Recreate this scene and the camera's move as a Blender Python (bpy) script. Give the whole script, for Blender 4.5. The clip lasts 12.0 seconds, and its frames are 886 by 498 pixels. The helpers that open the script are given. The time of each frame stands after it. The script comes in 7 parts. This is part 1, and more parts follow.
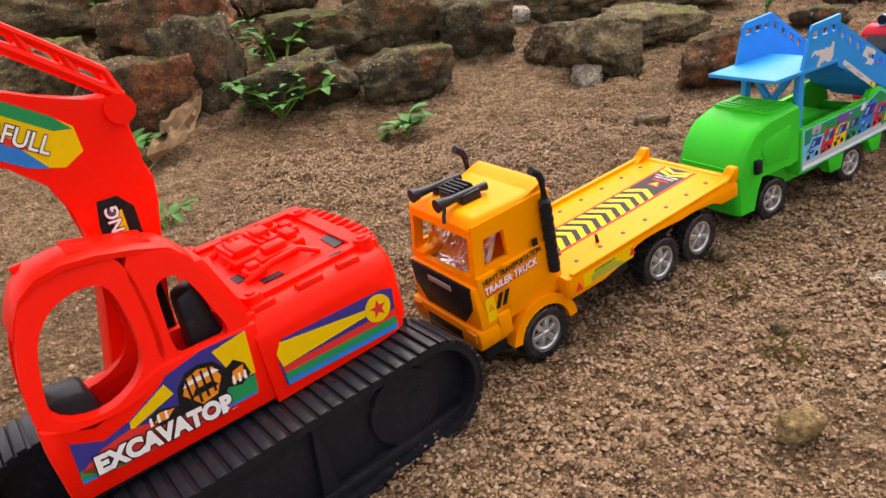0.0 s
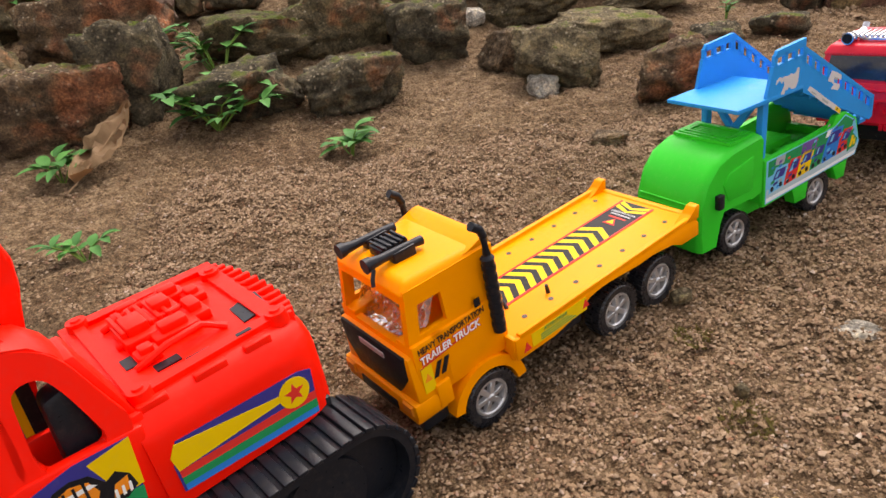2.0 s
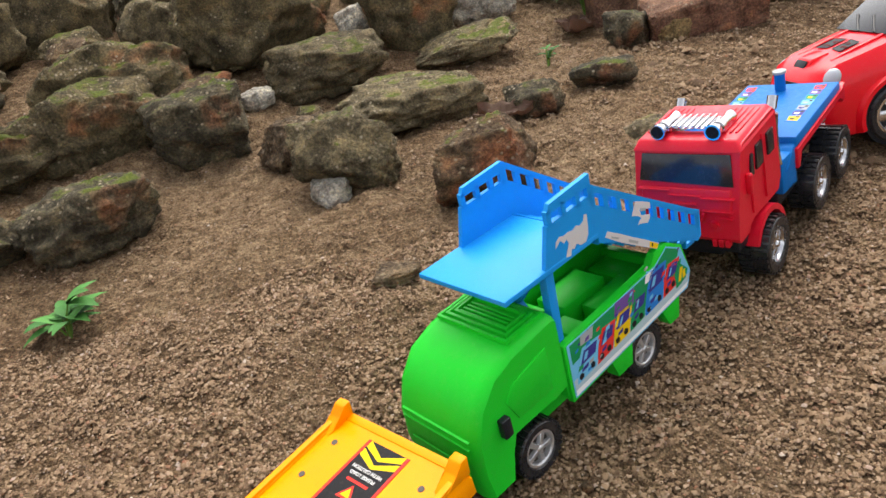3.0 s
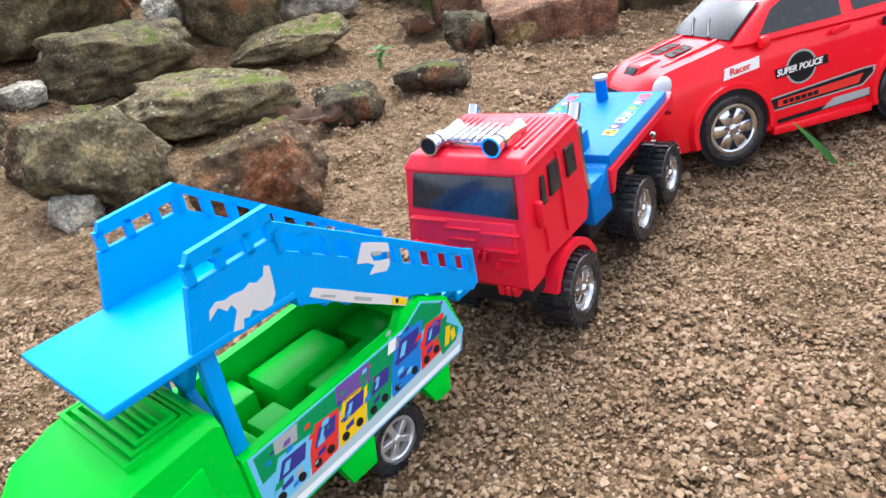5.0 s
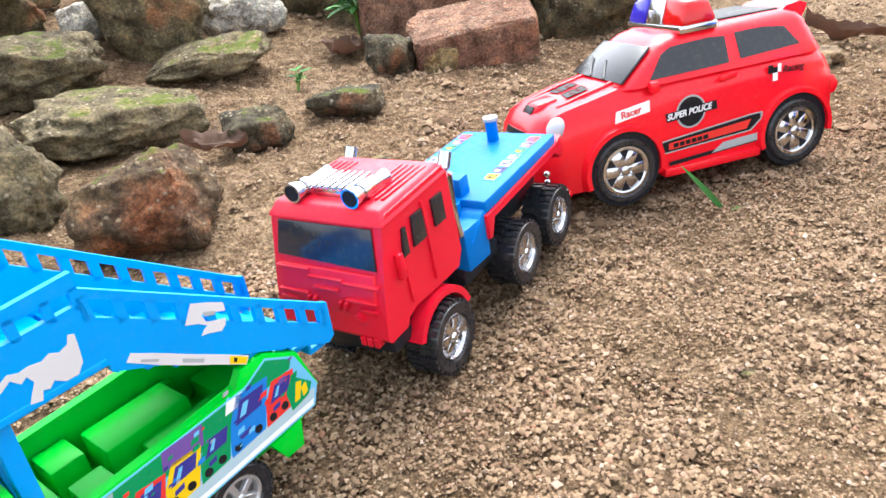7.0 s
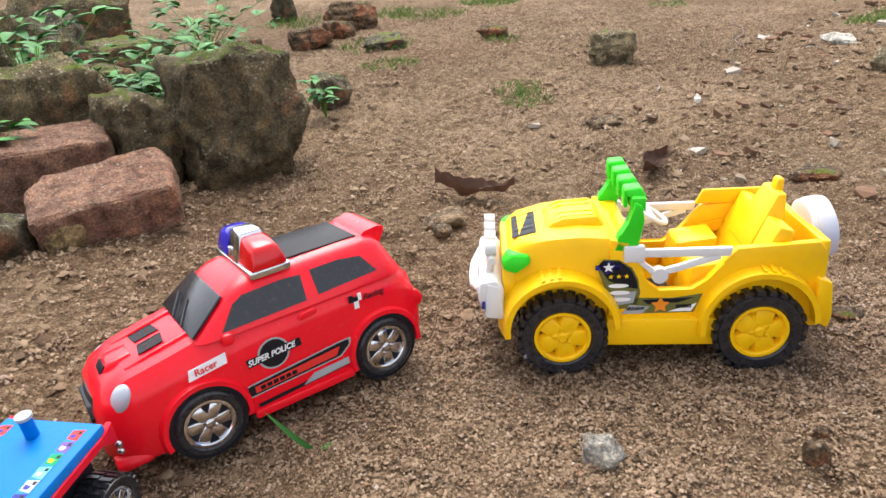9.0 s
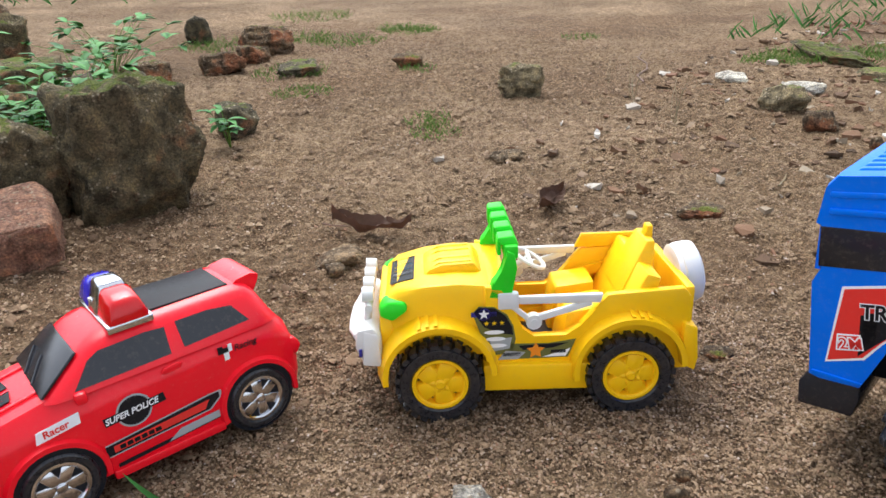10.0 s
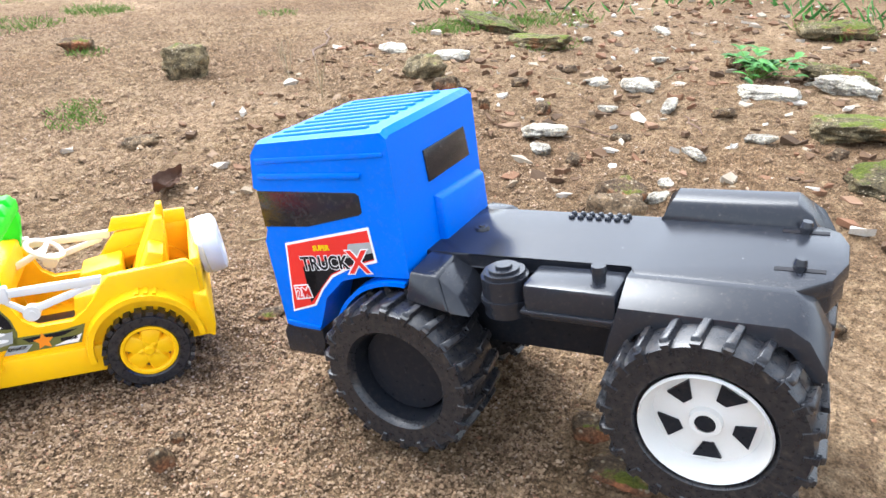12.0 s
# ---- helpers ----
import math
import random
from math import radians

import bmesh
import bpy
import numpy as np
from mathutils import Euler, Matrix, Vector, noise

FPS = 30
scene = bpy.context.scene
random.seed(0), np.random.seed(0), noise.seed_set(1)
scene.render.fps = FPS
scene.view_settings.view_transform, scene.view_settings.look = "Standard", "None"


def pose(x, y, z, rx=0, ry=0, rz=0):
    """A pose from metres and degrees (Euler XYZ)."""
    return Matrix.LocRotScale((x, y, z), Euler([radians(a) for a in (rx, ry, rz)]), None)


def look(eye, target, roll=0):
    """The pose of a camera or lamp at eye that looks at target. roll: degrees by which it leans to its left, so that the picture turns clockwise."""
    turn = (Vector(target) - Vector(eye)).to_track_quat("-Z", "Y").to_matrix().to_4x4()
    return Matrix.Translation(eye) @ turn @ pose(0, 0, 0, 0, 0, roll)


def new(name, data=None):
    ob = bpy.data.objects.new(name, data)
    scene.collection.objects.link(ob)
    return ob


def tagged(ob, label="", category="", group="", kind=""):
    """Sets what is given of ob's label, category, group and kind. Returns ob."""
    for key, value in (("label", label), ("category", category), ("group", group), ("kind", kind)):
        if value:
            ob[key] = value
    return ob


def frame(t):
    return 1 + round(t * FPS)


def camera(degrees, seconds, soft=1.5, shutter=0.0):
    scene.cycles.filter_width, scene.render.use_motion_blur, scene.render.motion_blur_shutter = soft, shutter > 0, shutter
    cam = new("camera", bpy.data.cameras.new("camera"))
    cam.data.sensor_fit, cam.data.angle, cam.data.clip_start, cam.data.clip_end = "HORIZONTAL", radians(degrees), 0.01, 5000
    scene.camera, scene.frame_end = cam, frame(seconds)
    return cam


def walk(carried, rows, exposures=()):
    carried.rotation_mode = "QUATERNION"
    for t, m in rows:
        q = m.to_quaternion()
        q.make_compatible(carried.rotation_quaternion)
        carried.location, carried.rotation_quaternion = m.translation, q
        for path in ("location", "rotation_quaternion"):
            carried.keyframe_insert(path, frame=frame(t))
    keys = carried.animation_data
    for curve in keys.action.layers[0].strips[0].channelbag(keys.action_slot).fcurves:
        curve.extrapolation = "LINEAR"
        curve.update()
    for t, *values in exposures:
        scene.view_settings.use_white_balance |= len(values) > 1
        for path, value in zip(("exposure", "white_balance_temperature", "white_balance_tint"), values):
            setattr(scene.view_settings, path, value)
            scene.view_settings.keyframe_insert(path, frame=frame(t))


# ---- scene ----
cam = camera(64.4, 12.0)
EXPOSURES = [(0.0, -0.04, 7250, 19), (2.5, -0.14, 6980, 15), (3.2, -0.04, 6500, 9), (4.8, 0.55, 5980, 9), (6.7, 0.92, 6120, 9), (8.3, 0.72, 6150, 10), (9.0, 0.24, 6230, 11), (9.5, 0.1, 6200, 10), (10.5, -0.02, 5850, 8), (12.0, 0.88, 5900, 8)]
PATH = [
    (0, (0.023, 0.006, 0.256), (-0.172, 1.815, -0.575), -10.7),
    (0.5, (0.032, 0.028, 0.244), (-0.129, 1.841, -0.586), -8.1),
    (1, (0.042, 0.036, 0.25), (-0.109, 1.854, -0.57), -8.9),
    (1.5, (0.043, 0.035, 0.258), (-0.114, 1.849, -0.571), -10.2),
    (2, (0.042, 0.064, 0.269), (-0.06, 1.858, -0.608), -10.0),
    (2.5, (0.08, 0.14, 0.285), (0.068, 1.941, -0.585), -7.7),
    (3, (0.185, 0.256, 0.282), (0.335, 2.042, -0.605), -15.3),
    (3.2, (0.21, 0.284, 0.269), (0.443, 2.073, -0.594), -15.3),
    (4.8, (0.272, 0.341, 0.219), (0.655, 2.066, -0.718), -11.8),
    (5, (0.289, 0.342, 0.228), (0.719, 2.065, -0.693), -11.2),
    (5.5, (0.324, 0.344, 0.238), (0.821, 2.051, -0.679), -10.7),
    (6, (0.339, 0.338, 0.234), (0.845, 2.043, -0.681), -9.5),
    (6.5, (0.34, 0.339, 0.231), (0.864, 2.04, -0.682), -9.2),
    (6.7, (0.336, 0.336, 0.231), (0.864, 2.034, -0.683), -9.1),
    (8.3, (0.409, 0.358, 0.308), (1.324, 1.87, -0.627), -4.7),
    (8.5, (0.436, 0.346, 0.312), (1.425, 1.817, -0.614), -5.7),
    (9, (0.502, 0.332, 0.35), (1.644, 1.718, -0.531), -4.2),
    (9.5, (0.521, 0.326, 0.362), (1.768, 1.638, -0.49), -1.7),
    (10, (0.543, 0.31, 0.366), (1.841, 1.579, -0.474), -1.8),
    (10.5, (0.592, 0.26, 0.354), (1.99, 1.419, -0.484), -3.5),
    (11, (0.614, 0.202, 0.355), (2.108, 1.201, -0.522), -0.0),
    (11.5, (0.634, 0.154, 0.373), (2.187, 1.064, -0.499), -0.4),
    (12, (0.656, 0.098, 0.371), (2.249, 0.891, -0.542), -0.9),
]
walk(cam, [(t, look(eye, target, roll)) for t, eye, target, roll in PATH], EXPOSURES)

# ---- light: a bright overcast sky with a faint, wide sun ----
world = bpy.data.worlds.new("world")
scene.world = world
world.use_nodes = True
wn, wl = world.node_tree.nodes, world.node_tree.links
sky = wn.new("ShaderNodeTexSky")
sky.sky_type, sky.sun_disc = "NISHITA", False
sky.sun_elevation, sky.sun_rotation = radians(58), radians(30)
sky.air_density, sky.dust_density, sky.ozone_density = 1.0, 4.0, 1.0
pale = wn.new("ShaderNodeHueSaturation")
pale.inputs["Saturation"].default_value = 0.25
wl.new(sky.outputs[0], pale.inputs["Color"])
wl.new(pale.outputs[0], wn["Background"].inputs["Color"])
wn["Background"].inputs["Strength"].default_value = 0.385
sun_data = bpy.data.lights.new("sun", "SUN")
sun_data.energy, sun_data.angle, sun_data.color = 1.7, radians(50), (1.0, 0.96, 0.9)
sun = new("sun", sun_data)
sun.matrix_world = look((0, 0, 0), (-math.sin(radians(30)) * 0.53, -math.cos(radians(30)) * 0.53, -0.85))


# ---- materials ----
def nodes_of(name, rough=0.5, metal=0.0):
    m = bpy.data.materials.new(name)
    m.use_nodes = True
    n, l = m.node_tree.nodes, m.node_tree.links
    p = n["Principled BSDF"]
    p.inputs["Roughness"].default_value, p.inputs["Metallic"].default_value = rough, metal
    tc = n.new("ShaderNodeTexCoord")
    return m, n, l, p, tc


def noise_node(n, l, tc, scale, detail=4, rough=0.55, out="Object"):
    t = n.new("ShaderNodeTexNoise")
    t.inputs["Scale"].default_value, t.inputs["Detail"].default_value, t.inputs["Roughness"].default_value = scale, detail, rough
    l.new(tc.outputs[out], t.inputs["Vector"])
    return t


def ramp_node(n, l, src, stops):
    r = n.new("ShaderNodeValToRGB")
    e = r.color_ramp.elements
    e[0].position, e[0].color = stops[0][0], (*stops[0][1], 1)
    e[1].position, e[1].color = stops[-1][0], (*stops[-1][1], 1)
    for pos, col in stops[1:-1]:
        e.new(pos).color = (*col, 1)
    l.new(src, r.inputs["Fac"])
    return r


def mix_node(n, l, fac, a, b, mode="MIX"):
    x = n.new("ShaderNodeMix")
    x.data_type, x.blend_type = "RGBA", mode
    if isinstance(fac, float):
        x.inputs["Factor"].default_value = fac
    else:
        l.new(fac, x.inputs["Factor"])
    for sock, v in ((x.inputs["A"], a), (x.inputs["B"], b)):
        if isinstance(v, tuple):
            sock.default_value = (*v, 1)
        else:
            l.new(v, sock)
    return x.outputs["Result"]


def bump_node(n, l, height, p, strength, dist):
    b = n.new("ShaderNodeBump")
    b.inputs["Strength"].default_value, b.inputs["Distance"].default_value = strength, dist
    l.new(height, b.inputs["Height"])
    l.new(b.outputs[0], p.inputs["Normal"])


def plastic(name, col, rough=0.34, dust=0.09, metal=0.0, gloss=0.2):
    """Moulded toy plastic with faint colour drift, fine scuffs and a thin film of dust."""
    m, n, l, p, tc = nodes_of(name, rough, metal)
    p.inputs["Specular IOR Level"].default_value = gloss
    big = noise_node(n, l, tc, 22, 3)
    deep = tuple(c * 0.86 for c in col)
    base = mix_node(n, l, big.outputs["Fac"], deep, tuple(min(1.0, c * 1.08) for c in col))
    fine = noise_node(n, l, tc, 260, 5, 0.7)
    film = ramp_node(n, l, fine.outputs["Fac"], [(0.52, (0, 0, 0)), (0.8, (dust, dust, dust))])
    l.new(mix_node(n, l, film.outputs["Color"], base, (0.36, 0.28, 0.2)), p.inputs["Base Color"])
    rr = ramp_node(n, l, fine.outputs["Fac"], [(0.3, (rough * 0.85,) * 3), (0.75, (min(1, rough * 1.45),) * 3)])
    l.new(rr.outputs["Color"], p.inputs["Roughness"])
    grain = noise_node(n, l, tc, 900, 2)
    bump_node(n, l, grain.outputs["Fac"], p, 0.12, 0.0003)
    return m


RED = plastic("excavator_red_plastic", (0.98, 0.012, 0.003), 0.36, 0.03, gloss=0.13)
RED_TRUCK = plastic("crimson_plastic", (0.68, 0.006, 0.026), 0.33, gloss=0.3)
RED_CAR = plastic("glossy_red_plastic", (0.82, 0.006, 0.018), 0.2, 0.06, gloss=0.36)
YELLOW = plastic("golden_yellow_plastic", (0.92, 0.3, 0.0004), 0.36, 0.02, gloss=0.1)
YELLOW_J = plastic("lemon_yellow_plastic", (0.95, 0.53, 0.001), 0.32)
GREEN = plastic("green_plastic", (0.006, 0.58, 0.025), 0.38)
LIME = plastic("lime_plastic", (0.04, 0.62, 0.015), 0.35)
SKYBLUE = plastic("sky_blue_plastic", (0.003, 0.29, 0.76), 0.42, 0.05)
BED_BLUE = plastic("azure_plastic", (0.0005, 0.15, 0.5), 0.45, 0.04, gloss=0.15)
HEADLAMP = plastic("pale_headlamp", (0.4, 0.44, 0.48), 0.15, gloss=0.6)
ROYAL = plastic("royal_blue_plastic", (0.004, 0.15, 0.76), 0.36)
BLACK = plastic("black_plastic", (0.011, 0.013, 0.018), 0.3, 0.07)
CHASSIS = plastic("charcoal_plastic", (0.016, 0.018, 0.024), 0.2, 0.06, gloss=0.46)
RUBBER = plastic("tyre_rubber", (0.014, 0.015, 0.019), 0.27, 0.2, gloss=0.5)
WHITE = plastic("white_plastic", (0.7, 0.69, 0.66), 0.38)
SILVER = plastic("silver_paint", (0.62, 0.62, 0.63), 0.3, 0.2, 0.75)
CHROME = plastic("chrome", (0.6, 0.6, 0.62), 0.15, 0.12, 1.0)
GLASS_DARK = plastic("smoked_window", (0.016, 0.016, 0.02), 0.16, 0.12, gloss=0.5)
GREY_D = plastic("dark_grey_plastic", (0.09, 0.08, 0.075), 0.6)


def ink(name, col, rough=0.32):
    return plastic(name, col, rough, 0.08, gloss=0.09)


INK_NAVY = ink("navy_print", (0.045, 0.04, 0.24))
INK_YELLOW = ink("yellow_print", (0.82, 0.54, 0.006))
INK_RED = ink("red_print", (0.72, 0.04, 0.03))
INK_GREEN = ink("green_print", (0.01, 0.27, 0.09))
INK_BLUE = ink("blue_print", (0.02, 0.2, 0.6))
INK_CYAN = ink("cyan_print", (0.16, 0.5, 0.75))
INK_WHITE = ink("white_print", (0.84, 0.84, 0.84))
INK_BLACK = ink("black_print", (0.015, 0.014, 0.016))
INK_ORANGE = ink("orange_print", (0.85, 0.27, 0.02))
INK_GREY = ink("grey_print", (0.36, 0.38, 0.38))
INK_PURPLE = ink("purple_print", (0.16, 0.08, 0.3))
INK_OLIVE = ink("olive_print", (0.15, 0.15, 0.045))
INK_PALE = ink("faded_print", (0.42, 0.55, 0.6))
PAPER = ink("torn_backing_paper", (0.62, 0.6, 0.6), 0.6)


def clear_plastic():
    m, n, l, p, tc = nodes_of("crinkled_clear_film", 0.08)
    p.inputs["Transmission Weight"].default_value = 1.0
    p.inputs["IOR"].default_value = 1.25
    p.inputs["Base Color"].default_value = (0.95, 0.93, 0.9, 1)
    c = noise_node(n, l, tc, 130, 3)
    bump_node(n, l, c.outputs["Fac"], p, 0.9, 0.004)
    return m


FILM = clear_plastic()


def lens_plastic(name, col):
    m, n, l, p, tc = nodes_of(name, 0.12)
    p.inputs["Base Color"].default_value = (*col, 1)
    p.inputs["Transmission Weight"].default_value = 0.15
    f = noise_node(n, l, tc, 200, 3)
    bump_node(n, l, f.outputs["Fac"], p, 0.15, 0.0005)
    return m


LENS_RED = lens_plastic("red_lens", (0.62, 0.004, 0.006))
LENS_BLUE = lens_plastic("blue_lens", (0.04, 0.03, 0.5))


DAMP = 0.62  # damp soil and stone are darker than dry


def damp(stops):
    return [(at, tuple(c * DAMP for c in col)) for at, col in stops]


def earth(name, stops, scale=9.0, bump=1.0):
    """Loose sandy soil: stains at two scales, gritty grain and crumbs."""
    m, n, l, p, tc = nodes_of(name, 0.95)
    p.inputs["Specular IOR Level"].default_value = 0.15
    big = noise_node(n, l, tc, scale * 0.35, 4)
    mid = noise_node(n, l, tc, scale * 9, 6, 0.65)
    fine = noise_node(n, l, tc, 420, 5, 0.75)
    c1 = ramp_node(n, l, mid.outputs["Fac"], damp(stops))
    c2 = mix_node(n, l, big.outputs["Fac"], (0.62, 0.58, 0.56), (1.25, 1.2, 1.12))
    c3 = mix_node(n, l, 1.0, c1.outputs["Color"], c2, "MULTIPLY")
    g = ramp_node(n, l, fine.outputs["Fac"], [(0.32, (0.28, 0.25, 0.22)), (0.5, (1, 1, 1)), (0.68, (1.75, 1.7, 1.6))])
    dry = noise_node(n, l, tc, scale * 0.16, 5, 0.65)
    patch = ramp_node(n, l, dry.outputs["Fac"], [(0.42, (0.82, 0.78, 0.76)), (0.52, (1, 1, 1)), (0.62, (1.28, 1.3, 1.36))])
    c3 = mix_node(n, l, 1.0, c3, patch.outputs["Color"], "MULTIPLY")
    l.new(mix_node(n, l, 1.0, c3, g.outputs["Color"], "MULTIPLY"), p.inputs["Base Color"])
    vor = n.new("ShaderNodeTexVoronoi")
    vor.inputs["Scale"].default_value = 210
    l.new(tc.outputs["Object"], vor.inputs["Vector"])
    add = n.new("ShaderNodeMath")
    add.operation = "SUBTRACT"
    l.new(fine.outputs["Fac"], add.inputs[0])
    l.new(vor.outputs["Distance"], add.inputs[1])
    bump_node(n, l, add.outputs[0], p, 1.0 * bump, 0.005)
    return m


SOIL = earth("damp_sandy_soil", [(0.3, (0.15, 0.098, 0.052)), (0.5, (0.325, 0.224, 0.134)), (0.7, (0.52, 0.39, 0.245))])


def grit(name, stops):
    m, n, l, p, tc = nodes_of(name, 0.9)
    p.inputs["Specular IOR Level"].default_value = 0.2
    geo = n.new("ShaderNodeNewGeometry")
    c = ramp_node(n, l, geo.outputs["Random Per Island"], damp(stops))
    f = noise_node(n, l, tc, 500, 3)
    v = mix_node(n, l, f.outputs["Fac"], (0.7, 0.68, 0.66), (1.2, 1.18, 1.15))
    l.new(mix_node(n, l, 1.0, c.outputs["Color"], v, "MULTIPLY"), p.inputs["Base Color"])
    bump_node(n, l, f.outputs["Fac"], p, 0.5, 0.001)
    return m


GRIT = grit("soil_crumbs", [(0.0, (0.1, 0.06, 0.035)), (0.2, (0.23, 0.148, 0.088)), (0.5, (0.38, 0.255, 0.155)), (0.8, (0.48, 0.335, 0.21)), (0.93, (0.56, 0.42, 0.3)), (0.97, (0.4, 0.2, 0.115)), (1.0, (0.66, 0.56, 0.47))])

LUMPS = grit("soil_lumps", [(0.0, (0.13, 0.078, 0.045)), (0.5, (0.32, 0.215, 0.13)), (1.0, (0.45, 0.32, 0.2))])


def stone(name, dark, light, moss=0.0, red=0.0):
    """Weathered rubble: mottled body, pale lichen grains, moss on what faces up, bared brick where it has any."""
    m, n, l, p, tc = nodes_of(name, 0.92)
    p.inputs["Specular IOR Level"].default_value = 0.2
    info = n.new("ShaderNodeObjectInfo")
    big = noise_node(n, l, tc, 26, 5, 0.6)
    c = ramp_node(n, l, big.outputs["Fac"], damp([(0.3, dark), (0.72, light)])).outputs["Color"]
    if red:
        rn = noise_node(n, l, tc, 13, 3)
        mask = ramp_node(n, l, rn.outputs["Fac"], [(0.62 - red * 0.25, (0, 0, 0)), (0.72 - red * 0.2, (0.66, 0.66, 0.66))])
        c = mix_node(n, l, mask.outputs["Color"], c, (0.25, 0.085, 0.04))
    fine = noise_node(n, l, tc, 330, 5, 0.75)
    g = ramp_node(n, l, fine.outputs["Fac"], [(0.3, (0.35, 0.34, 0.32)), (0.5, (1, 1, 1)), (0.7, (2.1, 2.0, 1.8))])
    c = mix_node(n, l, 1.0, c, g.outputs["Color"], "MULTIPLY")
    blot = noise_node(n, l, tc, 48, 5, 0.7)
    bm_ = ramp_node(n, l, blot.outputs["Fac"], [(0.34, (0.45, 0.43, 0.4)), (0.5, (1, 1, 1)), (0.66, (1.45, 1.38, 1.2))])
    c = mix_node(n, l, 1.0, c, bm_.outputs["Color"], "MULTIPLY")
    geo = n.new("ShaderNodeNewGeometry")
    speck = n.new("ShaderNodeTexVoronoi")
    speck.inputs["Scale"].default_value = 170
    l.new(tc.outputs["Object"], speck.inputs["Vector"])
    near = ramp_node(n, l, speck.outputs["Distance"], [(0.2, (1, 1, 1)), (0.36, (0, 0, 0))])
    hue = n.new("ShaderNodeSeparateColor")
    l.new(speck.outputs["Color"], hue.inputs[0])
    some = ramp_node(n, l, hue.outputs[0], [(0.42, (0, 0, 0)), (0.48, (1, 1, 1))])
    lying = n.new("ShaderNodeSeparateXYZ")
    l.new(geo.outputs["Normal"], lying.inputs[0])
    flat = ramp_node(n, l, lying.outputs["Z"], [(-0.1, (0, 0, 0)), (0.5, (0.85, 0.85, 0.85))])
    sand = mix_node(n, l, 1.0, mix_node(n, l, 1.0, near.outputs["Color"], some.outputs["Color"], "MULTIPLY"), flat.outputs["Color"], "MULTIPLY")
    grain = ramp_node(n, l, hue.outputs[1], damp([(0.0, (0.3, 0.22, 0.13)), (1.0, (0.72, 0.6, 0.42))]))
    c = mix_node(n, l, sand, c, grain.outputs["Color"])
    if moss:
        sep = n.new("ShaderNodeSeparateXYZ")
        l.new(geo.outputs["Normal"], sep.inputs[0])
        mn = noise_node(n, l, tc, 21, 6, 0.7)
        mul = n.new("ShaderNodeMath")
        mul.operation = "MULTIPLY"
        l.new(mn.outputs["Fac"], mul.inputs[0])
        l.new(sep.outputs["Z"], mul.inputs[1])
        mk = ramp_node(n, l, mul.outputs[0], [(0.5 - moss * 0.17, (0, 0, 0)), (0.57 - moss * 0.14, (0.9, 0.9, 0.9))])
        green = ramp_node(n, l, fine.outputs["Fac"], [(0.3, (0.025, 0.04, 0.004)), (0.7, (0.14, 0.175, 0.015))])
        c = mix_node(n, l, mk.outputs["Color"], c, green.outputs["Color"])
    tone = n.new("ShaderNodeMapRange")
    tone.inputs["To Min"].default_value, tone.inputs["To Max"].default_value = 0.8, 1.2
    l.new(info.outputs["Random"], tone.inputs["Value"])
    hv = n.new("ShaderNodeHueSaturation")
    l.new(tone.outputs[0], hv.inputs["Value"])
    l.new(c, hv.inputs["Color"])
    l.new(hv.outputs[0], p.inputs["Base Color"])
    add = n.new("ShaderNodeMath")
    add.operation = "ADD"
    l.new(fine.outputs["Fac"], add.inputs[0])
    l.new(blot.outputs["Fac"], add.inputs[1])
    high = n.new("ShaderNodeMath")
    high.operation, high.inputs[2].default_value = "MULTIPLY_ADD", 0.0
    l.new(sand, high.inputs[0])
    high.inputs[1].default_value = 0.35
    l.new(add.outputs[0], high.inputs[2])
    bump_node(n, l, high.outputs[0], p, 0.9, 0.005)
    return m


STONE_MOSS = stone("mossy_rubble", (0.1, 0.082, 0.046), (0.28, 0.22, 0.125), moss=0.44, red=0.12)
STONE_DARK = stone("dark_damp_stone", (0.075, 0.064, 0.043), (0.22, 0.185, 0.12), moss=0.2, red=0.1)
STONE_GREY = stone("grey_brown_stone", (0.13, 0.105, 0.062), (0.34, 0.275, 0.165), moss=0.15)
STONE_RED = stone("broken_brick", (0.11, 0.07, 0.042), (0.27, 0.19, 0.115), moss=0.14, red=0.45)
BRICK = stone("old_red_brick", (0.3, 0.15, 0.1), (0.48, 0.29, 0.2), red=0.12)
CLOD = stone("soil_clod", (0.17, 0.115, 0.07), (0.34, 0.25, 0.16))
STONE_PALE = stone("pale_plaster_chip", (0.46, 0.42, 0.35), (0.8, 0.76, 0.68))
CLAY = stone("yellow_clay_lump", (0.3, 0.2, 0.08), (0.5, 0.38, 0.2))


def leafy(name, dark, light, rough=0.5):
    m, n, l, p, tc = nodes_of(name, rough)
    geo = n.new("ShaderNodeNewGeometry")
    c = ramp_node(n, l, geo.outputs["Random Per Island"], [(0.0, dark), (1.0, light)])
    f = noise_node(n, l, tc, 90, 4)
    v = mix_node(n, l, f.outputs["Fac"], (0.75, 0.75, 0.75), (1.25, 1.25, 1.2))
    l.new(mix_node(n, l, 1.0, c.outputs["Color"], v, "MULTIPLY"), p.inputs["Base Color"])
    p.inputs["Specular IOR Level"].default_value = 0.2
    bump_node(n, l, f.outputs["Fac"], p, 0.4, 0.001)
    return m


